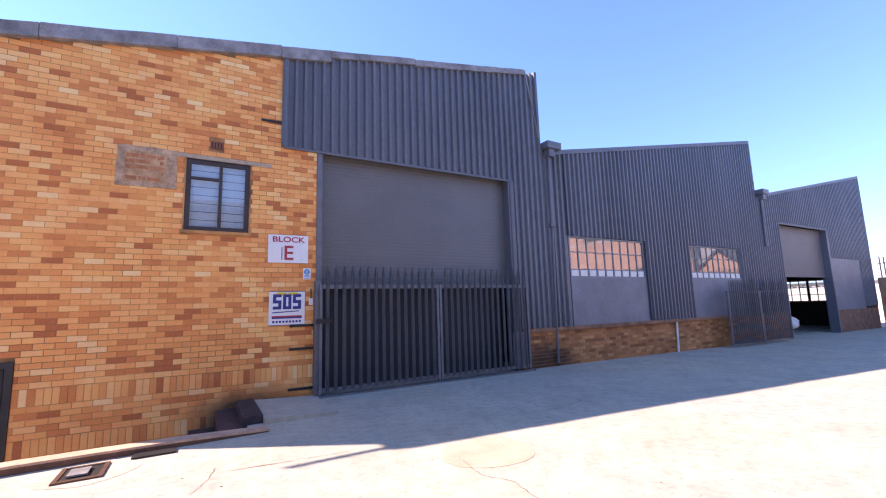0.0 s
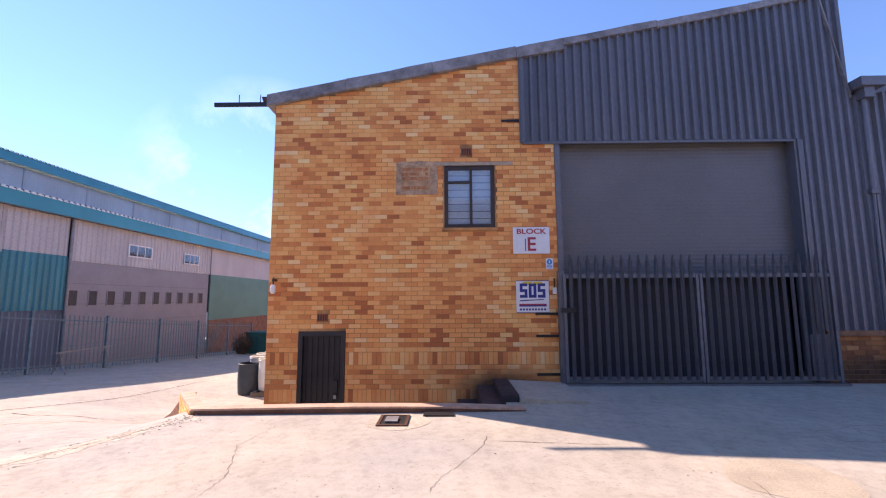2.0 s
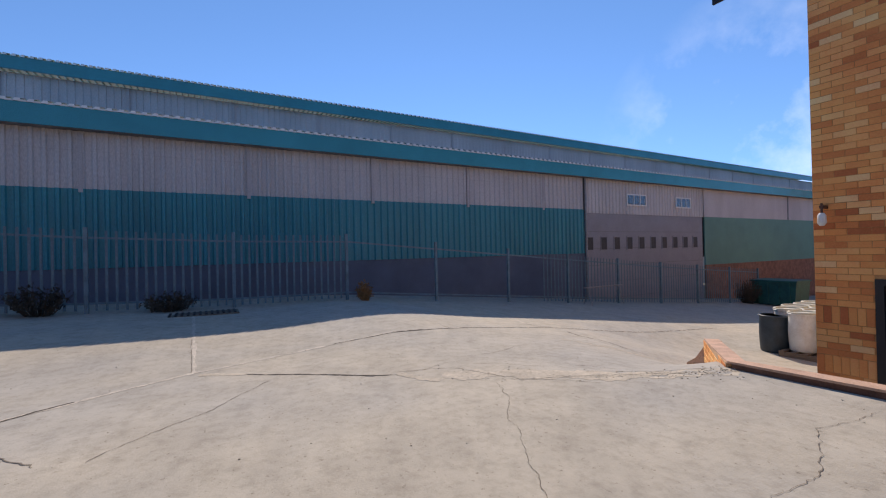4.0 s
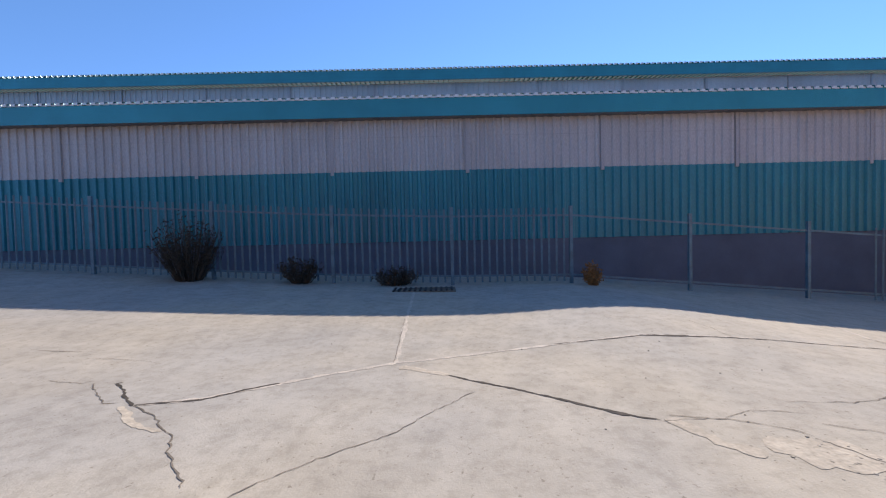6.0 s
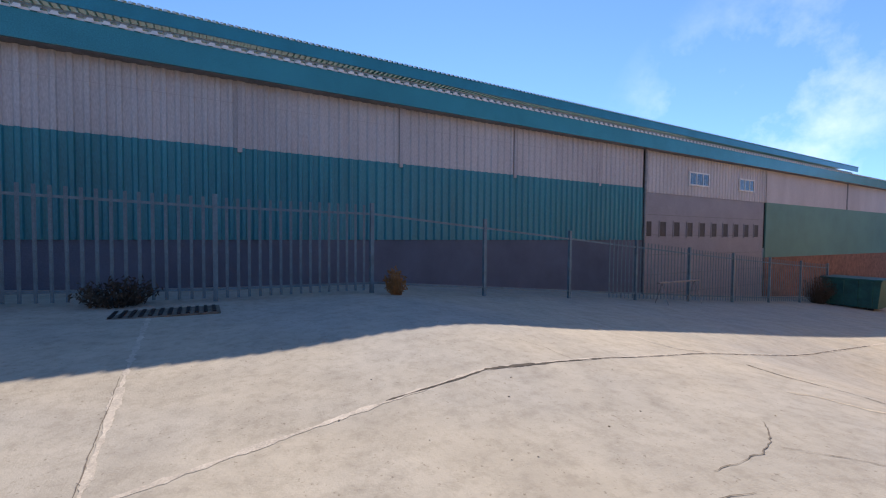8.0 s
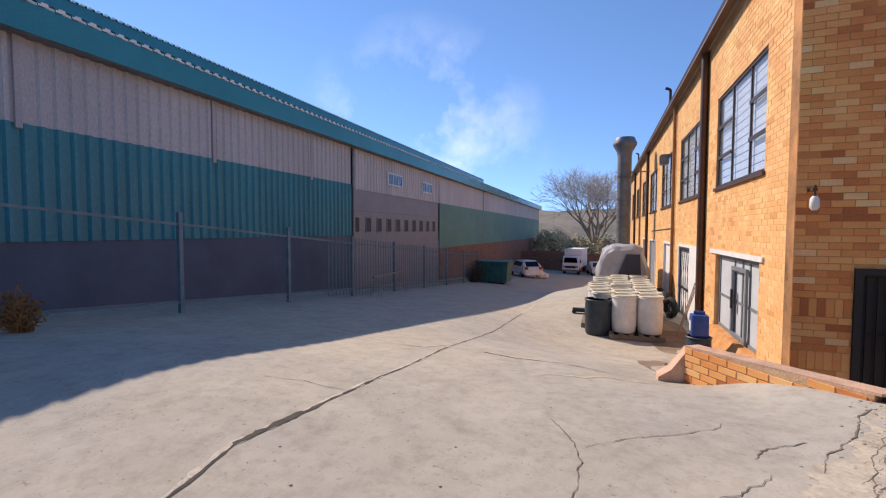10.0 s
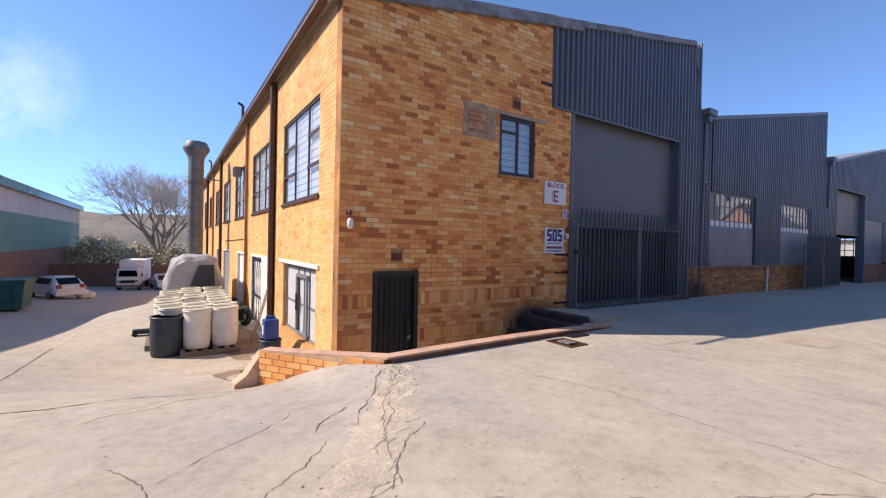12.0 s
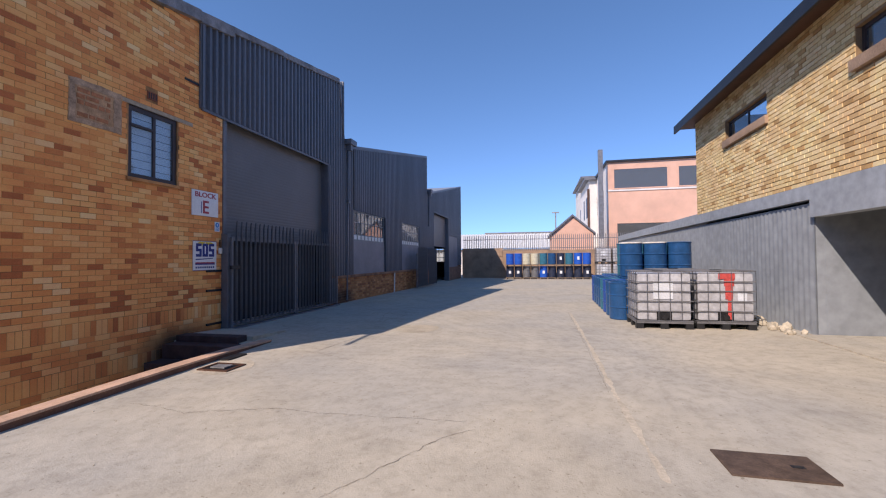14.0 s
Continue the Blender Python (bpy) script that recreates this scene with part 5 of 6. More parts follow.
crack([(-7.21, -2.5), (-7.16, -2.11), (-7.21, -2.02)], 0.016, CRACK, wobble=0.04, seed=42)
crack([(-8.12, -3.45), (-8.12, -3.08), (-8.1, -2.83)], 0.022, CRACK, wobble=0.02, seed=43)
crack([(-7.88, -2.71), (-7.86, -2.03), (-7.76, -1.74)], 0.012, CRACK, wobble=0.05, seed=44)
# cross joint and cracks before the low wall
crack([(-7.72, 7.33), (-7.25, 7.16), (-6.64, 7.21), (-6.15, 7.14)], 0.035, CRACK, wobble=0.02, seed=14)
crack([(-6.2, 7.2), (-5.83, 7.33), (-5.4, 7.5)], 0.014, CRACK, wobble=0.03, seed=63)
crack([(-11.5, 7.9), (-9.7, 7.5), (-8.82, 7.18), (-8.55, 7.19), (-8.3, 7.6)], 0.06, JOINT, "joint", 0.02, 0.005, 15)
crack([(-8.9, 7.2), (-8.55, 7.17), (-8.3, 7.55)], 0.018, CRACK, wobble=0.02, seed=46)
crack([(-9.2, 4.89), (-8.78, 4.94), (-8.29, 4.92)], 0.012, CRACK, wobble=0.03, seed=64)
crack([(-6.62, 5.06), (-6.48, 4.89), (-6.35, 4.7), (-6.3, 4.47), (-6.33, 4.2), (-6.38, 3.97)], 0.016, CRACK, wobble=0.05, seed=16)
crack([(-6.33, 4.7), (-5.98, 4.98), (-5.72, 5.14), (-5.42, 5.34), (-5.33, 5.55)], 0.013, CRACK, wobble=0.05, seed=17)
crack([(-4.88, 5.33), (-5.22, 5.06), (-5.31, 4.91)], 0.018, CRACK, wobble=0.05, seed=65)
crack([(-5.98, 3.9), (-5.85, 4.12), (-5.61, 4.34), (-5.28, 4.72)], 0.012, CRACK, wobble=0.07, seed=45)
crack([(-4.0, 6.12), (-4.42, 5.4), (-4.72, 4.9), (-5.02, 4.42), (-5.25, 4.08), (-5.42, 3.78), (-5.7, 3.3)], 0.42, SAND, "worn_patch", 0.12, 0.004, 18)
crack([(-4.3, 5.65), (-4.75, 5.0), (-5.05, 4.5), (-5.4, 4.0)], 0.2, SAND, "worn_patch", 0.14, 0.0055, 48)
crack([(-4.2, 6.05), (-4.35, 5.87), (-4.56, 5.52), (-4.82, 5.15), (-5.0, 4.85)], 0.024, CRACK, wobble=0.06, seed=19)
crack([(-4.15, 5.9), (-4.5, 5.25), (-4.8, 4.75), (-5.1, 4.3)], 0.014, CRACK, wobble=0.1, seed=32)
crack([(-5.15, 3.86), (-4.99, 4.13), (-4.81, 4.36), (-4.52, 4.58)], 0.014, CRACK, wobble=0.05, seed=20)
# cracks south of the kerb
crack([(-5.18, 3.64), (-4.65, 3.46), (-4.33, 3.18), (-4.05, 3.06), (-3.63, 2.8), (-3.25, 2.63), (-3.08, 2.49), (-2.7, 2.2)], 0.011, CRACK, wobble=0.07, seed=33)
crack([(-2.75, 5.75), (-2.86, 4.97), (-2.64, 4.39), (-2.6, 3.93), (-2.6, 3.44), (-2.6, 2.81), (-2.5, 2.3)], 0.010, CRACK, wobble=0.06, seed=21)
crack([(-0.21, 5.26), (-0.39, 4.78), (-0.65, 4.23), (-0.8, 3.9)], 0.01, CRACK, wobble=0.05, seed=24)
crack([(1.88, 4.2), (1.84, 3.7), (1.96, 3.4), (1.95, 3.08), (2.05, 2.5)], 0.016, CRACK, wobble=0.06, seed=22)
crack([(3.53, 5.44), (4.1, 5.6), (4.79, 5.7), (4.77, 5.2), (4.24, 5.03), (3.56, 5.1), (3.53, 5.44)], 0.018, CRACK, wobble=0.05, seed=23, taper=False)
crack([(3.95, 5.05), (4.1, 5.6)], 0.012, CRACK, wobble=0.05, seed=66)
crack([(1.18, 5.9), (1.85, 5.66), (2.55, 5.4), (3.2, 5.27), (3.55, 5.1)], 0.012, CRACK, wobble=0.04, seed=67)
crack([(0.55, 6.4), (0.94, 7.16), (1.3, 8.0)], 0.014, CRACK, wobble=0.05, seed=34)
crack([(5.5, 0.88), (0.82, 0.86), (-1.45, 0.88), (-3.3, 0.86)], 0.07, SAND, "joint", 0.02, 0.005, 25)
crack([(5.5, 0.93), (0.82, 0.92), (-1.45, 0.94)], 0.008, CRACK, wobble=0.02, seed=26)
# next line only: a thin cast shadow on the slab, drawn in crack colour
crack([(-0.13, 5.12), (0.37, 5.05), (1.04, 4.98)], 0.02, CRACK, wobble=0.012, seed=27)
crack([(-6.9, 6.3), (-5.9, 6.9), (-5.25, 7.5)], 0.09, SAND, "worn_patch", 0.1, 0.004, 30)


def stain(x, y, rx, ry, material, seed):
    b = bmesh.new()
    ring = []
    for i in range(36):
        a = 2 * math.pi * i / 36
        q = 1 + 0.22 * noise.noise((math.cos(a) * 1.5, math.sin(a) * 1.5, seed))
        px, py = x + rx * q * math.cos(a), y + ry * q * math.sin(a)
        ring.append(b.verts.new((px, py, surf_z(px, py) + 0.003)))
    c = b.verts.new((x, y, surf_z(x, y) + 0.004))
    for i in range(36):
        b.faces.new((c, ring[i], ring[(i + 1) % 36]))
    part("stain", b, material, ground)


stain(2.25, 4.15, 0.5, 0.44, STAIN, 1)
stain(-1.3, 5.85, 0.42, 0.36, SAND, 5)
stain(-4.75, 13.2, 0.5, 2.2, DIRT, 2)
stain(-5.3, 9.2, 0.35, 0.9, DIRT, 3)

random.seed(21)
b = bmesh.new()
for i in range(620):
    if i < 480:
        t = random.random()
        px, py = -3.95 - 1.7 * t + random.gauss(0, 0.13), 6.15 - 2.7 * t + random.gauss(0, 0.13)
    else:
        px, py = random.uniform(-8.8, 4), random.uniform(-1.5, 6.0)
    r = random.uniform(0.003, 0.013) if i < 480 else random.uniform(0.004, 0.011)
    q = bmesh.ops.create_icosphere(b, subdivisions=1, radius=r)
    for v in q["verts"]:
        v.co = Vector((v.co.x + px, v.co.y + py, v.co.z * 0.6 + ground_z(px, py) + r * 0.3))
tagged(part("gravel", b, SAND), "loose sandy grit and small stones on concrete", "gravel", kind="stuff")


# ---- drums, pallets, tanks ----
def drum(loc, material, label, group, r=0.29, h=0.86, name="drum", lid=None, rz=0, smooth=False):
    th = thing(name, loc, label, "drum", group, rz=rz)
    prof = [(r * 0.93, 0.0), (r, 0.02), (r, h * 0.31), (r + 0.012, h * 0.325), (r + 0.012, h * 0.345), (r, h * 0.36), (r, h * 0.64),
            (r + 0.012, h * 0.655), (r + 0.012, h * 0.675), (r, h * 0.69), (r, h - 0.02), (r * 0.97, h - 0.012)]
    if smooth:
        prof = [(r * 0.88, 0.0), (r * 0.95, 0.03), (r * 0.99, h * 0.25), (r * 1.02, h * 0.5), (r, h * 0.8), (r * 0.97, h * 0.93), (r * 1.0, h - 0.02), (r * 0.97, h - 0.012)]
    part("body", lathe(prof), material, th)
    part("rim", lathe([(r * 0.9, h - 0.02), (r + 0.012, h - 0.02), (r + 0.016, h), (r + 0.004, h + 0.012), (r * 0.94, h + 0.01), (r * 0.93, h - 0.012)]), lid or material, th)
    part("bung", cyl((r * 0.6, 0, h - 0.014), (r * 0.6, 0, h + 0.004), 0.035, seg=10), lid or material, th)
    return th


def pallet(loc, w, d, rz=0):
    th = thing("pallet", loc, "weathered grey timber pallet under the drums", "pallet", "pallets", rz=rz)
    n = 6
    for i in range(n):
        x0 = -w / 2 + (w - 0.1) * i / (n - 1)
        part("board", box(x0, x0 + 0.1, -d / 2, d / 2, 0.1, 0.122), WOOD, th)
    for y0 in (-d / 2, -0.05, d / 2 - 0.1):
        part("bearer", box(-w / 2, w / 2, y0, y0 + 0.1, 0.0, 0.1), WOOD, th)
    return th


def gz(x, y):
    return ground_z(x, y)


def white_drum(loc, seed):
    th = drum(loc, WHITEPLASTIC, "dirty white plastic drum with open rim", "white drums on pallets", 0.27, 0.82, smooth=True)
    part("stacked_rim", lathe([(0.24, 0.82), (0.278, 0.825), (0.282, 0.85), (0.27, 0.865), (0.245, 0.86), (0.235, 0.83)]), CREAMDRUM, th)
    return th


drum((-6.27, 12.5, gz(-6.27, 12.5)), DARKTEAL, "dark navy plastic drum standing before white ones", "", 0.3, 0.84, smooth=True)
for px, py in ((-5.45, 12.6), (-5.45, 13.75), (-6.1, 13.6), (-6.05, 14.8), (-5.3, 14.9), (-5.4, 16.1), (-6.05, 16.0), (-5.6, 17.1)):
    pallet((px, py, gz(px, py) - 0.0), 1.15, 1.1)
random.seed(8)
for j in range(9):
    for i in range(3):
        px, py = -5.66 + 0.56 * (i - 1) + random.uniform(-0.06, 0.06), 12.35 + 0.57 * j + 0.08 * i + random.uniform(-0.05, 0.05)
        if (i, j) in ((0, 0), (1, 3), (0, 5), (2, 7), (0, 8)):
            continue
        white_drum((px, py, gz(px, py) + 0.125), j * 3 + i)
bd = drum((-4.55, 10.5, gz(-4.55, 10.5)), DARKTEAL, "dark drum with a blue jerrycan on it", "", 0.2, 0.5)
jc = thing("jerrycan", (-4.55, 10.5, gz(-4.55, 10.5) + 0.51), "blue plastic jerrycan standing on a drum", "jerrycan")
part("body", box(-0.14, 0.14, -0.14, 0.14, 0, 0.4, bev=0.055), BLUEPLASTIC, jc)
part("handle", box(-0.09, 0.09, -0.025, 0.025, 0.395, 0.46, bev=0.018), BLUEPLASTIC, jc)
part("cap", cyl((0.07, 0.07, 0.39), (0.07, 0.07, 0.445), 0.03), BLACKSTEEL, jc)
part("label_patch", box(-0.146, -0.1415, -0.07, 0.06, 0.1, 0.28), SIGNWHITE, jc)
pl = thing("leaning_planks", (-4.2, 13.1, gz(-4.2, 13.1)), "pale timber laths leaning on the wall", "planks")
for i in range(3):
    part("lath", cyl((-0.35, -0.25 - 0.1 * i, 0), (0.05, 0.0, 1.25 - 0.1 * i), 0.011, seg=6), SMEAR, pl)
for px, py, rr in ((-4.35, 15.2, 0.3), (-4.4, 16.2, 0.32), (-4.38, 17.3, 0.3)):
    ty = thing("tyre", (px, py, gz(px, py) + rr), "old black tyre leaning near the wall", "tyre", "tyres by the wall", rz=20)
    b = bmesh.new()
    seg = 20
    rings = []
    for i in range(seg):
        a = 2 * math.pi * i / seg
        rings.append([b.verts.new((0.09 * math.cos(q), (rr - 0.08 + 0.08 * math.sin(q)) * math.cos(a), (rr - 0.08 + 0.08 * math.sin(q)) * math.sin(a))) for q in [2 * math.pi * k / 8 for k in range(8)]])
    for i in range(seg):
        for k in range(8):
            b.faces.new((rings[i][k], rings[(i + 1) % seg][k], rings[(i + 1) % seg][(k + 1) % 8], rings[i][(k + 1) % 8])).smooth = True
    part("tread", b, RUBBER, ty)

tj = thing("trolley_jack", (-6.75, 15.0, gz(-6.75, 15.0)), "small dark trolley jack lying on concrete", "jack")
part("frame", box(-0.25, 0.2, -0.1, 0.1, 0.05, 0.16, bev=0.02), BLACKSTEEL, tj)
part("wheel", cyl((-0.2, -0.13, 0.06), (-0.2, 0.13, 0.06), 0.06), RUBBER, tj)
part("wheel", cyl((0.15, -0.13, 0.06), (0.15, 0.13, 0.06), 0.06), RUBBER, tj)

# covered pickup
zc = gz(-5.6, 19.6)
cv = thing("covered_vehicle", (-5.52, 19.6, zc), "vehicle under a grey tarpaulin cover", "vehicle")
b = bmesh.new()
prof = [(-1.05, 0.25), (-1.0, 1.1), (-0.72, 2.02), (-0.4, 2.2), (0.45, 2.22), (0.8, 2.08), (1.0, 1.2), (1.05, 0.25)]
rows = []
for y0, sx, sz in ((-1.9, 0.9, 0.93), (-1.75, 1.0, 1.0), (-0.8, 1.02, 1.02), (0.2, 1.0, 0.98), (1.2, 1.02, 0.97), (2.2, 0.97, 0.93)):
    rows.append([b.verts.new((x0 * sx * 0.84, y0, z0 * sz * 0.88)) for x0, z0 in prof])
for r0, r1 in zip(rows, rows[1:]):
    for i in range(len(prof) - 1):
        b.faces.new((r0[i], r0[i + 1], r1[i + 1], r1[i]))
b.faces.new(rows[0][::-1]), b.faces.new(rows[-1])
bmesh.ops.subdivide_edges(b, edges=b.edges, cuts=5, use_grid_fill=True)
for v in b.verts:
    v.co += 0.07 * Vector(noise.noise_vector(v.co * 1.7)) + 0.045 * Vector(noise.noise_vector(Vector((v.co.x * 5, v.co.y * 5, v.co.z * 1.4))))
bmesh.ops.recalc_face_normals(b, faces=b.faces)
part("cover", b, TARP, cv)
# dark patch on the front of the cover
for i, (xa, xb, zb, zt) in enumerate(((-0.12, 0.6, 0.7, 1.66),)):
    part("cover_patch", prism([(xa - 0.1, zb), (xb, zb), (xb - 0.05, zt), (xa + 0.25, zt)], -1.99, -1.86), DARKTARP, cv)
for sx in (-0.8, 0.8):
    for sy in (-1.5, 1.6):
        part("wheel", cyl((sx - 0.1, sy, 0.33), (sx + 0.1, sy, 0.33), 0.33), RUBBER, cv)

# tall galvanised flue
FLUE = mat("weathered_flue_steel", (0.20, 0.20, 0.195), 0.55, 0.3, 0.35, 2.5, 40, 0.1)
fl = thing("extract_flue", (-5.25, 23.6, gz(-5.25, 23.6)), "tall galvanised extraction flue with flared cowl", "flue")
zt = 6.02 - gz(-5.25, 23.6)
for i in range(6):
    z0, z1 = (zt - 0.7) * i / 6, (zt - 0.7) * (i + 1) / 6
    b = cyl((0, 0, z0), (0, 0, z1 - 0.01), 0.31, seg=24, cap=False)
    part("duct", b, FLUE, fl)
    part("flange", cyl((0, 0, z1 - 0.05), (0, 0, z1), 0.335, seg=24), FLUE, fl)
part("cowl", lathe([(0.32, zt - 0.85), (0.32, zt - 0.7), (0.52, zt - 0.35), (0.53, zt - 0.25), (0.42, zt), (0.36, zt)], 10), FLUE, fl)
part("stay", cyl((0.3, 0, zt - 1.6), (1.1, 0, zt - 1.6), 0.025, seg=6), FLUE, fl)

# green skip
zs = gz(-12.7, 28.4)
sk = thing("rubbish_skip", (-12.7, 28.6, zs), "dark green steel rubbish skip with ribs", "skip")
b = prism([(-0.95, 0.1), (0.95, 0.1), (1.05, 1.35), (-1.05, 1.35)], -0.75, 0.85)
part("body", b, SKIPGREEN, sk)
for i in range(4):
    part("rib", box(-0.8 + i * 0.5, -0.72 + i * 0.5, -0.82, -0.75, 0.15, 1.3), SKIPGREEN, sk)
part("rim", box(-1.1, 1.1, -0.84, 0.9, 1.35, 1.42), SKIPGREEN, sk)
for x0 in (-0.7, 0.7):
    part("foot", box(x0 - 0.1, x0 + 0.1, -0.6, 0.6, 0, 0.1), BLACKSTEEL, sk)


def car_body(b, L, W, prof):
    return prism(prof, -W / 2, W / 2, axis="x", bm=b)


# white hatchback seen from behind
zc = gz(-12.4, 38.5)
hb = thing("hatchback_car", (-12.4, 38.5, zc), "white hatchback car parked in the shade", "car", rz=32)
b = car_body(None, 3.9, 1.68, [(-1.95, 0.3), (1.95, 0.3), (2.0, 0.75), (1.1, 0.92), (0.55, 1.42), (-1.25, 1.46), (-1.8, 1.0), (-1.98, 0.85)])
bmesh.ops.bevel(b, geom=b.edges[:], offset=0.1, segments=3, affect="EDGES")
for v in b.verts:
    if v.co.z > 1.0:
        v.co.x *= 1 - 0.28 * min(1.0, (v.co.z - 1.0) / 0.4)
part("body", b, CARWHITE, hb)
part("rear_window", prism([(-1.83, 1.0), (-1.8, 0.98), (-1.36, 1.36), (-1.39, 1.38)], -0.56, 0.56, axis="x"), GLASS_D, hb)
for sx in (-1, 1):
    part("side_window", prism([(sx * 0.85, 0.99), (sx * 0.83, 0.99), (sx * 0.64, 1.34), (sx * 0.66, 1.34)], -1.2, 0.45), BLACKSTEEL, hb)
    part("tail_lamp", box(sx * 0.62 - 0.12, sx * 0.62 + 0.12, -2.0, -1.9, 0.75, 0.98), TAILRED, hb)
    for sy in (-1.25, 1.2):
        wl = part("wheel", cyl((sx * 0.74 - 0.1, sy, 0.3), (sx * 0.74 + 0.1, sy, 0.3), 0.3), RUBBER, hb)
        part("rim", cyl((sx * 0.85, sy, 0.3), (sx * 0.86, sy, 0.3), 0.19), GALV, wl)
part("bumper", box(-0.8, 0.8, -2.04, -1.9, 0.3, 0.55, bev=0.03), CARWHITE, hb)
part("number_plate", box(-0.24, 0.24, -2.06, -2.045, 0.55, 0.65), SIGNWHITE, hb)
bg = thing("rubbish_bags", (-10.9, 37.6, gz(-10.9, 37.6)), "pale rubbish bags heaped beside the car", "bags")
for i, (x0, y0, r) in enumerate(((0, 0, 0.33), (0.4, 0.1, 0.26), (0.1, 0.4, 0.3))):
    b = bmesh.new()
    bmesh.ops.create_icosphere(b, subdivisions=2, radius=r)
    for v in b.verts:
        v.co = v.co * (1 + 0.2 * noise.noise(v.co * 5 + Vector((i * 9, 0, 0)))) + Vector((x0, y0, r * 0.85))
    part("bag", b, WHITEPLASTIC, bg)

# box truck
zt_ = gz(-9.1, 50.5)
tk = thing("box_truck", (-9.1, 50.5, zt_), "small white box truck facing the yard", "truck", rz=-6)
part("cargo_box", box(-0.95, 0.95, 0.2, 4.2, 0.75, 2.75, bev=0.03), WHITEPAINT, tk)
b = prism([(-1.5, 0.5), (0.1, 0.5), (0.1, 2.0), (-0.95, 2.0), (-1.4, 1.3)], -0.85, 0.85, axis="x")
part("cab", b, CARWHITE, tk)
part("windscreen", prism([(-0.72, 0), (0.72, 0), (0.62, 0.55), (-0.62, 0.55)], -1.36, -1.33), GLASS_D, tk).matrix_local = Matrix.Translation((0, -0.09, 1.33)) @ Matrix.Rotation(radians(-0), 4, "X")
part("grille", box(-0.55, 0.55, -1.53, -1.5, 0.75, 1.0), BLACKSTEEL, tk)
part("bumper", box(-0.85, 0.85, -1.58, -1.45, 0.4, 0.6), DULLSTEEL, tk)
for sx in (-1, 1):
    part("headlamp", box(sx * 0.68 - 0.1, sx * 0.68 + 0.1, -1.53, -1.49, 0.8, 1.0), GALV, tk)
    part("mirror", box(sx * 1.0 - 0.06, sx * 1.0 + 0.06, -1.25, -1.2, 1.3, 1.6), BLACKSTEEL, tk)
    for sy in (-0.8, 3.2):
        part("wheel", cyl((sx * 0.75 - 0.12, sy, 0.36), (sx * 0.75 + 0.12, sy, 0.36), 0.36), RUBBER, tk)
tp = thing("pickup_truck", (-6.6, 52.5, gz(-6.6, 52.5)), "white pickup parked by the far wall", "car", rz=10)
b = car_body(None, 4.6, 1.7, [(-2.3, 0.4), (2.3, 0.4), (2.3, 0.95), (0.2, 1.0), (-0.2, 1.6), (-1.1, 1.62), (-1.5, 1.02), (-2.3, 0.9)])
bmesh.ops.bevel(b, geom=b.edges[:], offset=0.06, segments=2, affect="EDGES")
part("body", b, CARWHITE, tp)
part("windscreen", box(-0.65, 0.65, -1.5, -1.3, 1.08, 1.5), GLASS_D, tp)
for sx in (-1, 1):
    for sy in (-1.4, 1.4):
        part("wheel", cyl((sx * 0.75 - 0.1, sy, 0.34), (sx * 0.75 + 0.1, sy, 0.34), 0.34), RUBBER, tp)

# far boundary wall, trees, hills
fw = thing("far_boundary_wall", (0, 0, 0), "dark red brick boundary wall at the yard's end", "wall")
for i in range(9):
    x0 = -26 + i * 4
    part("wall_panel", box(x0, x0 + 3.9, 58, 58.22, slab_height(x0, 58) - 0.6, slab_height(x0, 58) + 2.3), REDBRICK, fw)
    part("pier", box(x0 + 3.8, x0 + 4.1, 57.9, 58.3, slab_height(x0, 58) - 0.6, slab_height(x0, 58) + 2.45), REDBRICK, fw)


def bare_tree(loc, h, seed, spread=0.5, depth=8):
    random.seed(seed)
    th = thing("bare_tree", loc, "large leafless tree with fine pale twigs", "tree", "bare trees")
    soup = {"trunk": ([], []), "crown": ([], [])}

    def tube(key, p, q, r0, r1, n):
        vs, fs = soup[key]
        o = len(vs)
        d = (q - p).normalized()
        s1 = d.orthogonal().normalized()
        s2 = d.cross(s1)
        for c, r in ((p, r0), (q, r1)):
            for k in range(n):
                a = 2 * math.pi * k / n
                vs.append(c + s1 * (r * math.cos(a)) + s2 * (r * math.sin(a)))
        for k in range(n):
            fs.append((o + k, o + (k + 1) % n, o + n + (k + 1) % n, o + n + k))

    def grow(p, d, ln, r, lev):
        q = p + d * ln
        tube("trunk" if lev < 4 else "crown", p, q, r, r * 0.7, 7 if lev < 3 else 3)
        if lev == depth:
            return
        n = 6 if lev == 0 else (3 if lev < 6 else 2)
        a0 = random.uniform(0, 6.28)
        for k in range(n):
            if lev < 2:
                a = a0 + 2 * math.pi * k / n + random.uniform(-0.3, 0.3)
                out = random.uniform(0.35, 0.75)
                nd = (d + Vector((out * math.cos(a), out * math.sin(a), 0.12))).normalized()
            else:
                nd = (d + Vector((random.gauss(0, spread), random.gauss(0, spread), random.gauss(0.08, spread * 0.7)))).normalized()
            grow(p.lerp(q, random.uniform(0.6, 1.0)), nd, ln * random.uniform(0.66, 0.84), max(0.012, r * 0.58), lev + 1)
    grow(Vector((0, 0, -0.3)), Vector((0.04, 0, 1)), h * 0.24, h * 0.016, 0)
    for key, m in (("trunk", BARK), ("crown", TWIG)):
        me = bpy.data.meshes.new(key)
        me.from_pydata(*[soup[key][0], [], soup[key][1]])
        me.materials.append(m)
        ob = new(key, me)
        ob.parent = th


bare_tree((-7.4, 74, slab_height(-7.4, 74) - 0.3), 24.5, 11)
bare_tree((2.5, 84, slab_height(2, 84)), 15.0, 12)
bare_tree((-16, 98, slab_height(-16, 98)), 12.0, 13)


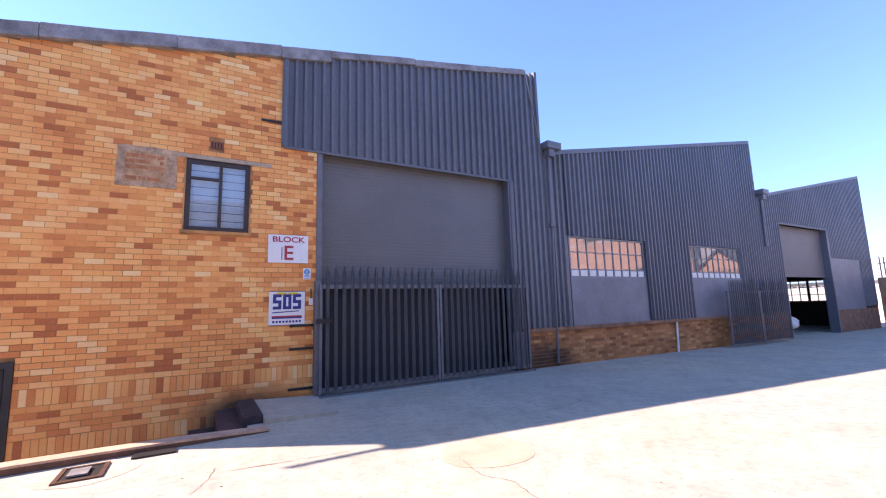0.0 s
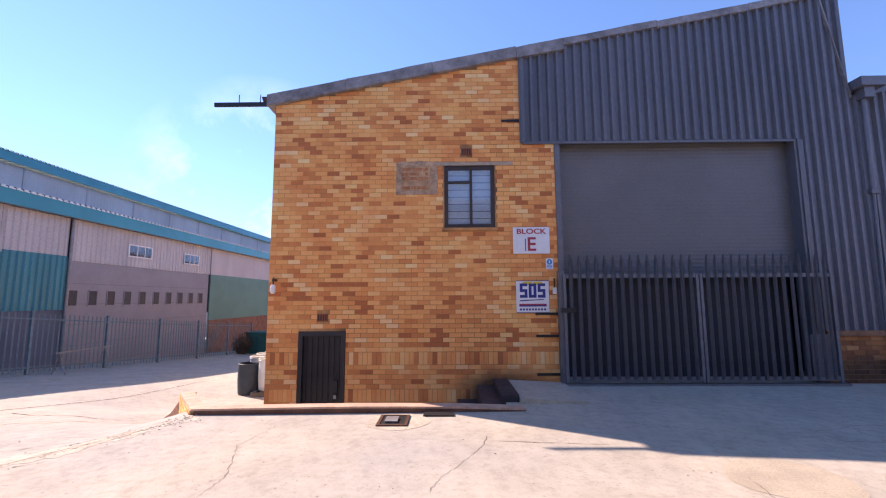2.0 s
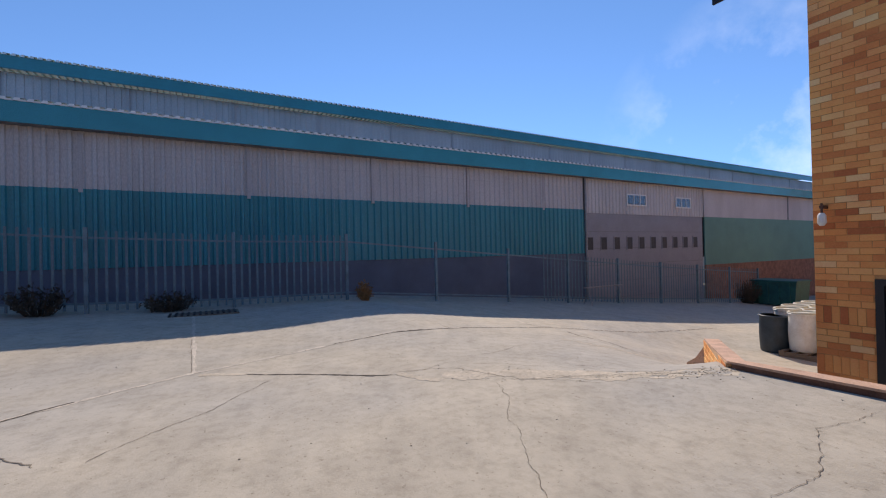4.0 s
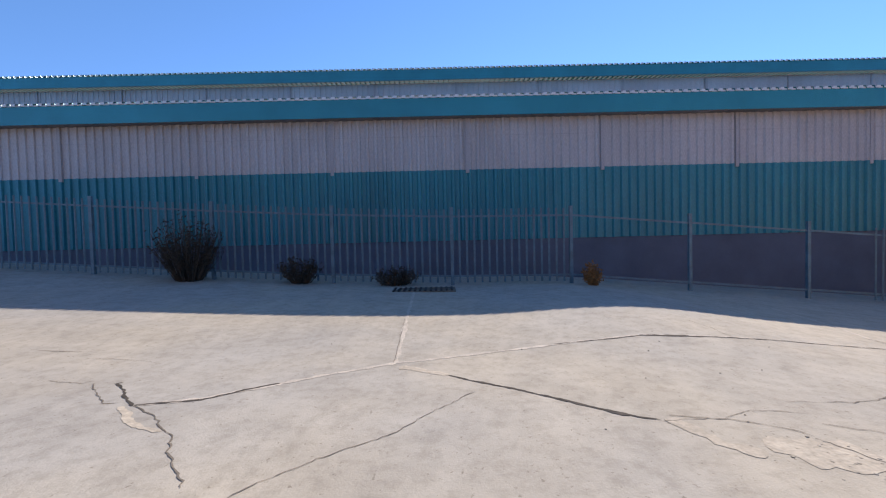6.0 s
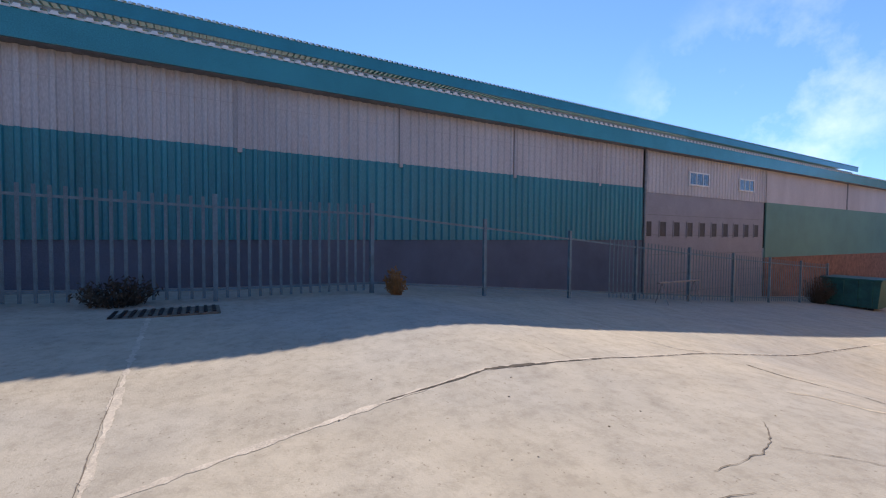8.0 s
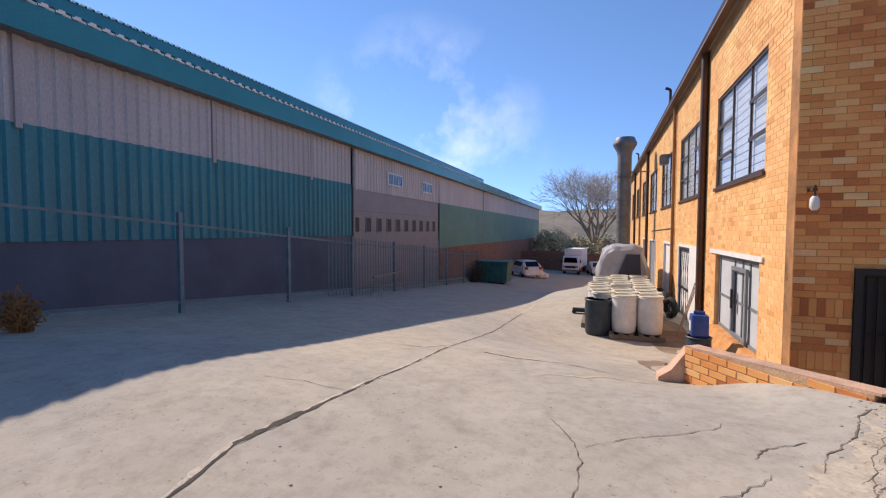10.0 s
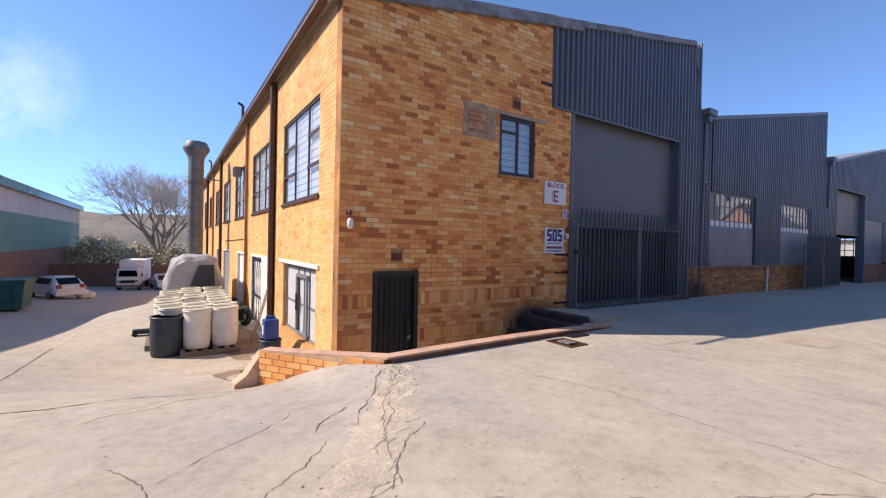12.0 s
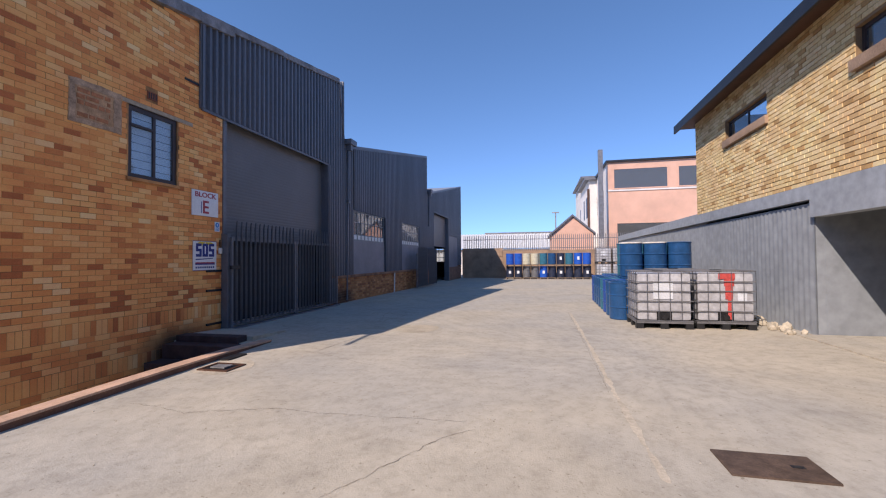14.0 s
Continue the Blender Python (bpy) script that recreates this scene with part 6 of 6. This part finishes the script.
def leafy_bush(loc, r, h, n, seed, material, label):
    random.seed(seed)
    th = thing("bush", loc, label, "bush")
    b = bmesh.new()
    for i in range(n):
        d = Vector((random.gauss(0, 1), random.gauss(0, 1), random.gauss(0, 1))).normalized() * random.uniform(0.55, 1.0)
        k = 0.75 + 0.5 * noise.noise(d * 2.2 + Vector((seed, 0, 0)))
        c = Vector((d.x * r * k, d.y * r * k, h * 0.5 + d.z * h * 0.5 * k))
        s1 = Vector((random.uniform(-1, 1), random.uniform(-1, 1), random.uniform(-1, 1))).normalized() * r * 0.07
        s2 = s1.orthogonal().normalized() * r * 0.05
        b.faces.new([b.verts.new(c + v) for v in (-s1, s2, s1, -s2)])
    part("foliage", b, material, th)
    part("stem", cyl((0, 0, -0.3), (0, 0, h * 0.6), r * 0.06, seg=6), BARK, th)


for i, (px, py, r, h) in enumerate(((-13.5, 66, 3.2, 4.2), (-9.5, 70, 3.5, 3.8), (-5.5, 68, 3.0, 4.0), (-17.5, 92, 4.5, 5.0), (-3, 78, 3.5, 4.0), (-22, 110, 5, 6), (-30, 118, 6, 6))):
    leafy_bush((px, py, slab_height(px, py)), r, h * 1.5, 1500, 30 + i, LEAF, "dry yellowish green bush behind the wall")

b = bmesh.new()
hv = []
for j in range(3):
    row = []
    for i in range(60):
        px = -700 + i * 24
        top = 25 + 6 * noise.noise((px * 0.006, 0, 3)) + 3 * noise.noise((px * 0.03, 0, 5))
        row.append(b.verts.new((px, 230 + j * 130, (-6, top * 0.6, top)[j])))
    hv.append(row)
for r0, r1 in zip(hv, hv[1:]):
    for i in range(59):
        b.faces.new((r0[i], r0[i + 1], r1[i + 1], r1[i])).smooth = True
tagged(part("backdrop", b, HILL), "hazy dry hillside on the horizon", "hill", kind="structure")
random.seed(44)
b = bmesh.new()
for i in range(60):
    px, py = random.uniform(-80, 30), random.uniform(150, 225)
    r = random.uniform(1.2, 3.0)
    for k in range(40):
        c = Vector((px, py, slab_height(px, py) + r)) + Vector((random.gauss(0, r), random.gauss(0, r), random.gauss(0, r * 0.6)))
        d1 = Vector((random.uniform(-1, 1), random.uniform(-1, 1), random.uniform(-1, 1))) * 0.5
        d2 = d1.orthogonal() * 0.7
        b.faces.new([b.verts.new(c + v) for v in (-d1, d2, d1, -d2)])
tagged(part("far_woods", b, LEAF), "scattered far scrub below the hillside", "scrub", kind="stuff")

# ---- brick building with grey ground floor opposite ----
EY = -3.2
brick_hall = thing("brick_building", (0, 0, 0), "yellow brick upper storey over grey sheeted ground floor", "building")
b = bmesh.new()
EW = [(4.15, 6.25), (-0.6, 1.5), (-4.2, -2.9)]
box(-4.8, 8.4, EY - 0.25, EY - 0.006, 3.03, 4.78, b)
box(-4.8, 8.4, EY - 0.25, EY - 0.006, 5.28, 6.0, b)
prev = 8.4
for a, b_ in EW:
    box(b_, prev, EY - 0.25, EY - 0.006, 4.78, 5.28, b)
    prev = a
box(-4.8, prev, EY - 0.25, EY - 0.006, 4.78, 5.28, b)
box(8.15, 8.4, EY - 10, EY - 0.25, 0, 6.0, b)
box(-4.8, -4.55, EY - 10, EY - 0.25, 0, 6.0, b)
box(-4.8, 8.4, EY - 10, EY - 9.75, 0, 6.0, b)
e_wall = part("upper_wall", b, MORTAR_G, brick_hall)
for a, b_ in EW:
    w = grid_window(a, b_, 4.78, 5.28, (0.5,), (), EY - 0.14, "window", DARKFRAME, GLASS, brick_hall, bar=0.04)
    part("brick_sill", box(a - 0.06, b_ + 0.06, EY - 0.1, EY + 0.07, 4.6, 4.78, bev=0.01), TAN, w)
part("room_back", box(-4.5, 8.1, EY - 2.0, EY - 1.95, 3.03, 6), DARKIN, brick_hall)
part("beam", box(-4.8, 22.0, EY - 0.24, EY + 0.02, 2.76, 3.03), EBAND, brick_hall, "light grey painted concrete beam")
part("door_beam", box(-4.8, 2.72, EY - 0.24, EY + 0.022, 2.43, 2.76), EBAND, brick_hall)
part("grey_sheeting", corrugated(2.72, 22.0, lambda u: 0.2, lambda u: 2.7, 0.172, 0.016, lambda u, w, v: (u, EY - 0.06 + w, v)), EGREY, brick_hall, "grey painted corrugated sheeting")
part("sheet_backing", box(2.72, 22.0, EY - 0.2, EY - 0.065, 0.0, 2.7), EGREY, brick_hall)
part("opening_return", box(2.715, 2.9, EY - 7.5, EY - 0.2, 0.0, 3.0), EGREY, brick_hall)
# back and ceiling near black: the opening's deep shade is in the colour
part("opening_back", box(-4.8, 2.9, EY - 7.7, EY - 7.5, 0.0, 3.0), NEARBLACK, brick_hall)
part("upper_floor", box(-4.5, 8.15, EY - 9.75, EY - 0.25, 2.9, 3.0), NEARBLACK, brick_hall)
part("lean_to_roof", prism([(EY - 4, 3.1), (EY + 0.02, 3.03), (EY + 0.02, 3.06), (EY - 4, 3.14)], 8.4, 22, axis="x"), ROOFMETAL, brick_hall)
part("roof", prism([(EY + 0.45, 5.93), (EY + 0.45, 5.99), (EY - 5, 7.6), (EY - 10.4, 5.99), (EY - 10.4, 5.93), (EY - 5, 7.5)], -5.2, 8.95, axis="x"), CHARCOAL_D, brick_hall)
part("eave_board", box(-5.2, 8.95, EY + 0.42, EY + 0.47, 5.78, 6.02), BLACKSTEEL, brick_hall)
part("soffit", box(-5.2, 8.9, EY, EY + 0.42, 5.9, 5.93), BROWNPIPE, brick_hall)
part("soffit_end", box(8.4, 8.9, EY - 10, EY, 5.9, 5.93), BROWNPIPE, brick_hall)
part("floor_strip", box(-4.6, 2.7, EY - 7.5, EY + 0.3, 0.0, 0.3), CONCRETE, brick_hall)
random.seed(3)
rb = thing("rubble_heap", (3.6, -2.95, gz(3.6, -2.95)), "pale rubble and bricks along the wall foot", "rubble")
for i in range(31):
    px, py = random.uniform(-0.9, 1.6), random.uniform(-0.2, 0.18)
    r = random.uniform(0.04, 0.1)
    b = bmesh.new()
    bmesh.ops.create_icosphere(b, subdivisions=1, radius=r)
    for v in b.verts:
        v.co = v.co * (1 + 0.5 * noise.noise(v.co * 12 + Vector((i, 0, 0)))) + Vector((px, py, r * 0.6))
    part("lump", b, SAND, rb)


# ---- caged tanks and blue drums beside it ----
def caged_tank(loc, rz, red, label):
    th = thing("caged_tank", loc, label, "tank", "caged tanks", rz=rz)
    W, D, H = 0.5, 0.53, 1.16
    part("bottle", box(-W + 0.03, W - 0.03, -D + 0.03, D - 0.03, 0.17, H - 0.03, bev=0.06), IBCWHITE, th)
    part("filler_cap", cyl((0, 0, H - 0.03), (0, 0, H + 0.02), 0.11), BLACKSTEEL, th)
    for z0 in (0.16, 0.36, 0.56, 0.76, 0.95, H):
        bb = bmesh.new()
        cyl((-W, -D, z0), (W, -D, z0), 0.010, bb, 8), cyl((-W, D, z0), (W, D, z0), 0.010, bb, 8)
        cyl((-W, -D, z0), (-W, D, z0), 0.010, bb, 8), cyl((W, -D, z0), (W, D, z0), 0.010, bb, 8)
        part("hoop", bb, CAGE, th)
    for k in range(6):
        u = -1 + 2 * k / 5
        for q in ((u * W, -D), (u * W, D), (-W, u * D), (W, u * D)):
            part("upright", cyl((*q, 0.12), (*q, H), 0.006, seg=6), CAGE, th)
    for x0 in (-0.3, 0.3):
        part("top_bar", cyl((x0, -D, H), (x0, D, H), 0.012, seg=8), CAGE, th)
    part("deck", box(-W, W, -D, D, 0.11, 0.15), DULLSTEEL, th)
    for y0 in (-D, -0.07, D - 0.14):
        for x0 in (-W, -0.07, W - 0.14):
            part("foot", box(x0, x0 + 0.14, y0, y0 + 0.14, 0, 0.11), BLACKSTEEL, th)
    part("valve", cyl((-W - 0.02, 0, 0.24), (-W + 0.05, 0, 0.24), 0.06), BLACKSTEEL, th)
    part("valve_recess", box(-W + 0.02, -W + 0.032, -0.14, 0.14, 0.17, 0.34), BLACKSTEEL, th)
    if not red:
        part("paper_label", box(-W + 0.015, -W + 0.028, -0.17, 0.2, 0.6, 0.96), TANKLABEL, th)
    else:
        for i, (y0, y1, z0) in enumerate(((-0.02, 0.16, 0.86), (0.0, 0.13, 0.6), (0.04, 0.1, 0.2), (-0.12, 0.17, 1.0))):
            part("paint_run", box(-W + 0.019 - 0.003 * i, -W + 0.031, -y1, -y0, z0, 1.1 + 0.004 * i, bev=0.003), REDPAINT, th)
        part("paper_label", box(-W + 0.017, -W + 0.028, -0.38, -0.22, 0.55, 0.72), TANKLABEL, th)
    return th


caged_tank((3.55, -0.8, gz(3.55, -0.8)), 0, False, "white caged liquid tank with paper label")
caged_tank((3.66, -1.95, gz(3.66, -1.95)), 0, True, "white caged liquid tank with red paint runs")
caged_tank((4.95, -1.5, gz(4.95, -1.5)), 0, False, "white caged liquid tank behind the front pair")
blues = (BLUEDRUM, BLUEDRUM, BLUEPLASTIC, TEALDRUM, BLUEDRUM)
n = 0
for row, y0 in enumerate((-0.25, -0.85)):
    for k in range(8):
        px = 4.45 + 0.66 * k + (2.0 if row else 0)
        drum((px, y0 - 0.02 * k, gz(px, y0)), blues[(k + row) % 5], "scuffed blue steel drum in a long row", "blue drums in a row")
for px, py in ((6.2, -0.8), (6.25, -1.42), (6.3, -2.04), (6.85, -0.85), (6.9, -1.47), (6.95, -2.09), (7.5, -1.2), (7.5, -1.82)):
    drum((px, py, gz(px, py)), BLUEDRUM, "blue steel drum under a stacked drum", "stacked blue drums", h=0.92)
    drum((px, py, gz(px, py) + 0.933), BLUEDRUM if px < 6.5 else TEALDRUM, "blue steel drum stacked on another", "stacked blue drums", h=0.92, lid=WHITEPLASTIC if px < 6.5 and py > -1.5 else None)
cols = [BRIGHTBLUE, BRIGHTBLUE, CREAMDRUM, CREAMDRUM, TEALDRUM, BLUEDRUM, NAVY, TEALDRUM, BRIGHTBLUE, BRIGHTBLUE]
lows = [NAVY, NAVY, DULLSTEEL, DULLSTEEL, BRIGHTBLUE, NAVY, NAVY, NAVY, NAVY, NAVY]
for k in range(10):
    px, py = 27.6, 3.95 - 0.645 * k
    zz = gz(px, py)
    if k % 2 == 0:
        pallet((px, py - 0.3, zz), 1.1, 1.2)
        pallet((px, py - 0.3, zz + 1.0), 1.1, 1.2)
    lo = drum((px, py, zz + 0.125), lows[k], "dark drum in the bottom row by the wall", "drums by the end wall", 0.305)
    if k in (0, 1, 4, 6, 9):
        part("label_patch", box(-0.325, -0.312, -0.09, 0.08, 0.3, 0.52), SIGNWHITE, lo)
    hi = drum((px, py, zz + 1.125), cols[k], "blue or cream drum in the upper row", "drums by the end wall", 0.305)
    if k in (6, 8):
        part("label_patch", box(-0.325, -0.312, -0.08, 0.08, 0.35, 0.6), SIGNWHITE, hi)
for k in range(2):
    caged_tank((27.2, -2.95 - 1.15 * k, gz(27.2, -3)), 0, False, "white caged tank at the yard's end")
    caged_tank((27.2, -2.95 - 1.15 * k, gz(27.2, -3) + 1.17), 0, False, "white caged tank stacked on another")

# ---- end of the yard: boundary wall with palisade, far buildings ----
bw = thing("boundary_wall", (0, 0, 0), "tan plastered boundary wall topped with palisade spikes", "wall")
part("wall_body", box(29.6, 29.85, -14, 8.15, -0.2, 2.4), TAN, bw)
part("dark_upper", box(29.55, 29.6, 4.7, 8.15, 1.9, 2.6), TAN, bw)
for z0 in (2.55, 3.3):
    part("rail", box(29.68, 29.73, -14, 8.1, z0, z0 + 0.05), DULLSTEEL, bw)
pl = None
for k in range(140):
    yy = 8.0 - k * 0.156
    if pl is None:
        b = box(-0.012, 0.012, -0.026, 0.026, 0, 1.25)
        prism([(-0.026, 1.25), (0.026, 1.25), (0.0, 1.38)], -0.012, 0.012, axis="x", bm=b)
        pl = part("spike", b, DULLSTEEL, bw)
        pl.location = (29.66, yy, 2.35)
    else:
        o = pl.copy()
        scene.collection.objects.link(o)
        o.location = (29.66, yy, 2.35)

pk = thing("salmon_building", (0, 0, 0), "salmon and white flat-roofed industrial building", "building")
part("wall", box(36, 36.3, -24, -4.75, -0.3, 10.7), PINKWALL, pk)
part("side_wall", box(36.3, 60, -5.05, -4.75, -0.3, 10.7), WHITEWALL, pk)
part("roof_edge", box(35.8, 60, -24, -4.55, 10.7, 10.88), BLACKSTEEL, pk)
for a, b_, z0, z1 in ((-9.95, -5.2, 8.15, 10.1), (-16, -10.75, 8.15, 10.1), (-9.95, -5.4, 2.6, 5.0), (-16, -10.75, 2.6, 5.0)):
    w = grid_window(a, b_, z0, z1, (), (), 35.96, "window", PINKWALL, GLASS, pk, axis="x", bar=0.06)
    part("dark_back", box(35.985, 35.99, a, b_, z0, z1), DARKIN, w)
part("flue", box(35.2, 35.6, -4.2, -3.8, 3.5, 11.8), DULLSTEEL, pk)
part("sill_band", box(35.93, 36.0, -24, -4.75, 7.95, 8.1), WHITEWALL, pk)
for i in range(4):
    part("side_window", box(39 + i * 5, 40.5 + i * 5, -4.76, -4.72, 6.5, 8.5), GLASS_D, pk)
wb = thing("white_building", (0, 0, 0), "white plastered block with flat concrete hoods", "building")
part("wall", box(44, 53.9, -6.3, -3.9, -0.3, 10.5), WHITEWALL, wb)
part("roof_hood", box(43.5, 53.4, -6.3, -3.4, 10.5, 10.72), DULLSTEEL, wb)
part("rear_wing", box(54, 68, -6.5, -4.4, -0.3, 12.5), WHITEWALL, wb)
part("wing_hood", box(53.4, 68, -6.5, -3.9, 12.5, 12.72), DULLSTEEL, wb)
for x0 in (46, 49, 56, 59):
    wy = -4.4 if x0 > 52 else -3.9
    part("window", box(x0, x0 + 1.0, wy - 0.01, wy + 0.02, 6.4, 8.8), GLASS_D, wb)
part("rain_pipe", cyl((43.9, -3.8, 0), (43.9, -3.8, 9.5), 0.12, seg=8), BROWNPIPE, wb)
sh = thing("gabled_house", (0, 0, 0), "small salmon gabled house with dark roof edge", "house")
part("gable", prism([(-3.1, -0.3), (0.6, -0.3), (0.6, 3.85), (-1.3, 5.5), (-3.1, 3.95)], 34.0, 40.0, axis="x"), PINKWALL, sh)
part("roof", prism([(-3.3, 3.8), (-1.3, 5.52), (0.8, 3.7), (0.8, 3.9), (-1.3, 5.72), (-3.3, 4.0)], 33.8, 40.2, axis="x"), CHARCOAL_D, sh)
ws = thing("white_shed", (0, 0, 0), "long low shed with white sheet roof", "shed")
part("wall", box(42, 60, -1.5, 40, -0.3, 2.8), WHITEWALL, ws)
part("roof", corrugated(-1.8, 40.3, lambda u: 41.6, lambda u: 60.0, 0.5, 0.06, lambda u, w, v: (v, u, 2.85 + (v - 41.6) * 0.145 + w)), WHITEPAINT, ws)
part("ridge", box(59.6, 61, -2, 10, 5.4, 5.75), DULLSTEEL, ws)
sl = thing("street_lamp", (62, -0.85, 0), "thin grey street lamp behind the wall", "lamp")
part("pole", cyl((0, 0, 0), (0, 0, 8.75), 0.09), GALV, sl)
part("head", box(-0.15, 0.15, -0.55, 0.55, 8.75, 8.93, bev=0.05), GALV, sl)
wp = thing("white_sacks", (21.3, 9.0, 0.16), "pale plastic sacks piled inside the doorway", "sacks")
for i in range(4):
    b = bmesh.new()
    bmesh.ops.create_icosphere(b, subdivisions=2, radius=0.3)
    for v in b.verts:
        v.co = Vector((v.co.x * 1.5, v.co.y, v.co.z * 0.7)) * (1 + 0.2 * noise.noise(v.co * 4 + Vector((i, 0, 0)))) + Vector((-0.4 + 0.3 * i, 0.1 * (i % 2), 0.2 + 0.12 * i))
    part("sack", b, WHITEPLASTIC, wp)


# ---- bricks ----
BL, BH = 0.232, 0.085


def lay(u0, u1, z0, z1, holes, top, soldiers, at, thick=0.008, gap=0.008, pieces=None, seed=1):
    """Bricks in stretcher bond: (corners list of boxes) kept clear of holes; those inside pieces are listed apart."""
    random.seed(seed)
    out, single = [], []

    def put(a, b_, c, d):
        for h0, h1, g0, g1 in holes:
            if a < h1 and b_ > h0 and c < g1 - 0.01 and d > g0 + 0.01:
                if a < h0 and b_ - h0 < 0.2:
                    b_ = h0
                elif b_ > h1 and h1 - a < 0.2:
                    a = h1
                else:
                    if a >= h0 and b_ <= h1:
                        return
                    if a < h0:
                        b_ = h0
                    else:
                        a = h1
        if b_ - a < 0.03 or d > top((a + b_) / 2):
            return
        whole = abs((b_ - a) - BL) < 1e-4 and abs((d - c) - BH) < 1e-4
        if pieces and whole and pieces[0] < a and b_ < pieces[1] and pieces[2] < c and d < pieces[3]:
            single.append((a, c))
        else:
            out.append((a + gap / 2, b_ - gap / 2, c + gap / 2, d - gap / 2))
    z = z0
    k = 0
    while z < z1 - 0.02:
        sol = [s0 for s0 in soldiers if abs(s0 - z) < 0.045]
        if sol:
            u = u0
            while u < u1 - 0.02:
                put(u, min(u + 0.085, u1), z, z + 0.228)
                u += 0.085
            z += 0.23
        else:
            u = u0 - (k % 2) * BL / 2
            while u < u1 - 0.02:
                put(max(u, u0), min(u + BL, u1), z, z + BH)
                u += BL
            z += BH
        k += 1
    verts, faces = [], []
    for a, b_, c, d in out:
        n0 = len(verts)
        t = thick * (0.5 + random.random())
        q = 0.003
        verts += [at(a, 0, c), at(b_, 0, c), at(b_, 0, d), at(a, 0, d), at(a + q, t, c + q), at(b_ - q, t, c + q), at(b_ - q, t, d - q), at(a + q, t, d - q)]
        faces += [(n0 + 4, n0 + 5, n0 + 6, n0 + 7), (n0, n0 + 1, n0 + 5, n0 + 4), (n0 + 1, n0 + 2, n0 + 6, n0 + 5), (n0 + 2, n0 + 3, n0 + 7, n0 + 6), (n0 + 3, n0, n0 + 4, n0 + 7)]
    return verts, faces, single


def joined(name, verts, faces, material, parent, label):
    me = bpy.data.meshes.new(name)
    me.from_pydata(verts, [], faces)
    me.materials.append(material)
    me.update()
    bmx = bmesh.new()
    bmx.from_mesh(me)
    bmesh.ops.recalc_face_normals(bmx, faces=bmx.faces)
    bmx.to_mesh(me)
    bmx.free()
    ob = new(name, me)
    ob.parent = parent
    return tagged(ob, label, kind="stuff")


def single_bricks(cells, at, parent, gap=0.008, thick=0.008, material=None):
    me = bpy.data.meshes.new("brick")
    q, L, H = 0.003, BL - gap, BH - gap
    o = Vector(at(0, 0, 0))
    vs = [Vector(at(*p)) - o for p in ((0, 0, 0), (L, 0, 0), (L, 0, H), (0, 0, H), (q, thick, q), (L - q, thick, q), (L - q, thick, H - q), (q, thick, H - q))]
    me.from_pydata(vs, [], [(4, 5, 6, 7), (0, 1, 5, 4), (1, 2, 6, 5), (2, 3, 7, 6), (3, 0, 4, 7)])
    me.materials.append(material or BRICK_O)
    bmx = bmesh.new()
    bmx.from_mesh(me)
    bmesh.ops.recalc_face_normals(bmx, faces=bmx.faces)
    bmx.to_mesh(me)
    bmx.free()
    for u, z in cells:
        ob = new("brick", me)
        ob.parent = parent
        ob.location = at(u + gap / 2, 0, z + gap / 2)


fa = (lambda u, w, v: (u, FY + 0.006 - w, v))
v, f, cells = lay(-4.0, 1.4, -0.975, 6.7, [(-3.4, -2.54, -1, 1.22), (-0.73, 0.27, 3.08, 4.41), (-0.38, -0.18, 4.54, 4.68), (-3.07, -2.87, 1.4, 1.54), (0.77, 1.5, 4.78, 8)],
                  lambda u: roof_z(u) - 0.14, (0.62, -0.035), fa, thick=0.0045, gap=0.006, pieces=(-2.4, 0.5, 0.85, 2.3), seed=2)
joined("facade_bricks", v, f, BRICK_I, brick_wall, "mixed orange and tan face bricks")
single_bricks(cells[:300], fa, brick_wall, 0.006, 0.0045)
rest = cells[300:]
sa = (lambda u, w, v: (SX + 0.006 - w, u, v))
holes = [(a, b_, 2.5, 4.40) for a, b_ in WIN_Y] + [(a, b_, -3.2, 1.24) for a, b_, _ in DOOR_Y]
v, f, cells = lay(8.2, 34.0, -2.335, 5.6, holes, lambda u: 5.62, (), sa, thick=0.0035, gap=0.0045, pieces=(8.2, 9.3, 0.0, 3.4), seed=4)
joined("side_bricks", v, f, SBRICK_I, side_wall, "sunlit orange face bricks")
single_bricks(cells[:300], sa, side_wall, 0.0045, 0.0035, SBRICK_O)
pa = (lambda u, w, v: (u, FY + 0.002 - w, v))
v, f, cells = lay(6.15, 19.5, -0.09, 1.1, [], lambda u: 1.1, (), pa, seed=6)
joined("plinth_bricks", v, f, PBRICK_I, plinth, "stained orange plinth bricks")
ea = (lambda u, w, v: (u, EY - 0.006 + w, v))
v, f, cells = lay(-4.8, 8.4, 3.03, 5.92, [(a, b_, 4.6, 5.28) for a, b_ in EW], lambda u: 5.95, (), ea, thick=0.012, gap=0.012, seed=7)
joined("upper_bricks", v, f, YBRICK_I, e_wall, "yellow face bricks with raked joints")
d = Vector((-4.05 + 5.15, 6.24 - 7.78, 0))
LWL = d.length
d.normalize()
nn = Vector((d.y, -d.x, 0))
lwo = Vector((-5.15, 7.78, 0)) + nn * 0.095


def la(u, w, v):
    p = lwo + d * u + nn * w
    return (p.x, p.y, v)


v, f, cells = lay(0.0, LWL, -0.46, 0.3, [], lambda u: 0.2 + 0.12 * u / LWL + 0.02, (), la, thick=0.012, gap=0.012, pieces=(-1, 9, -1, 9), seed=8)
joined("wall_bricks", v, f, BRICK_I, lw_core, "orange bricks of the low wall")
single_bricks(cells, la, lw_core, 0.012, 0.012)
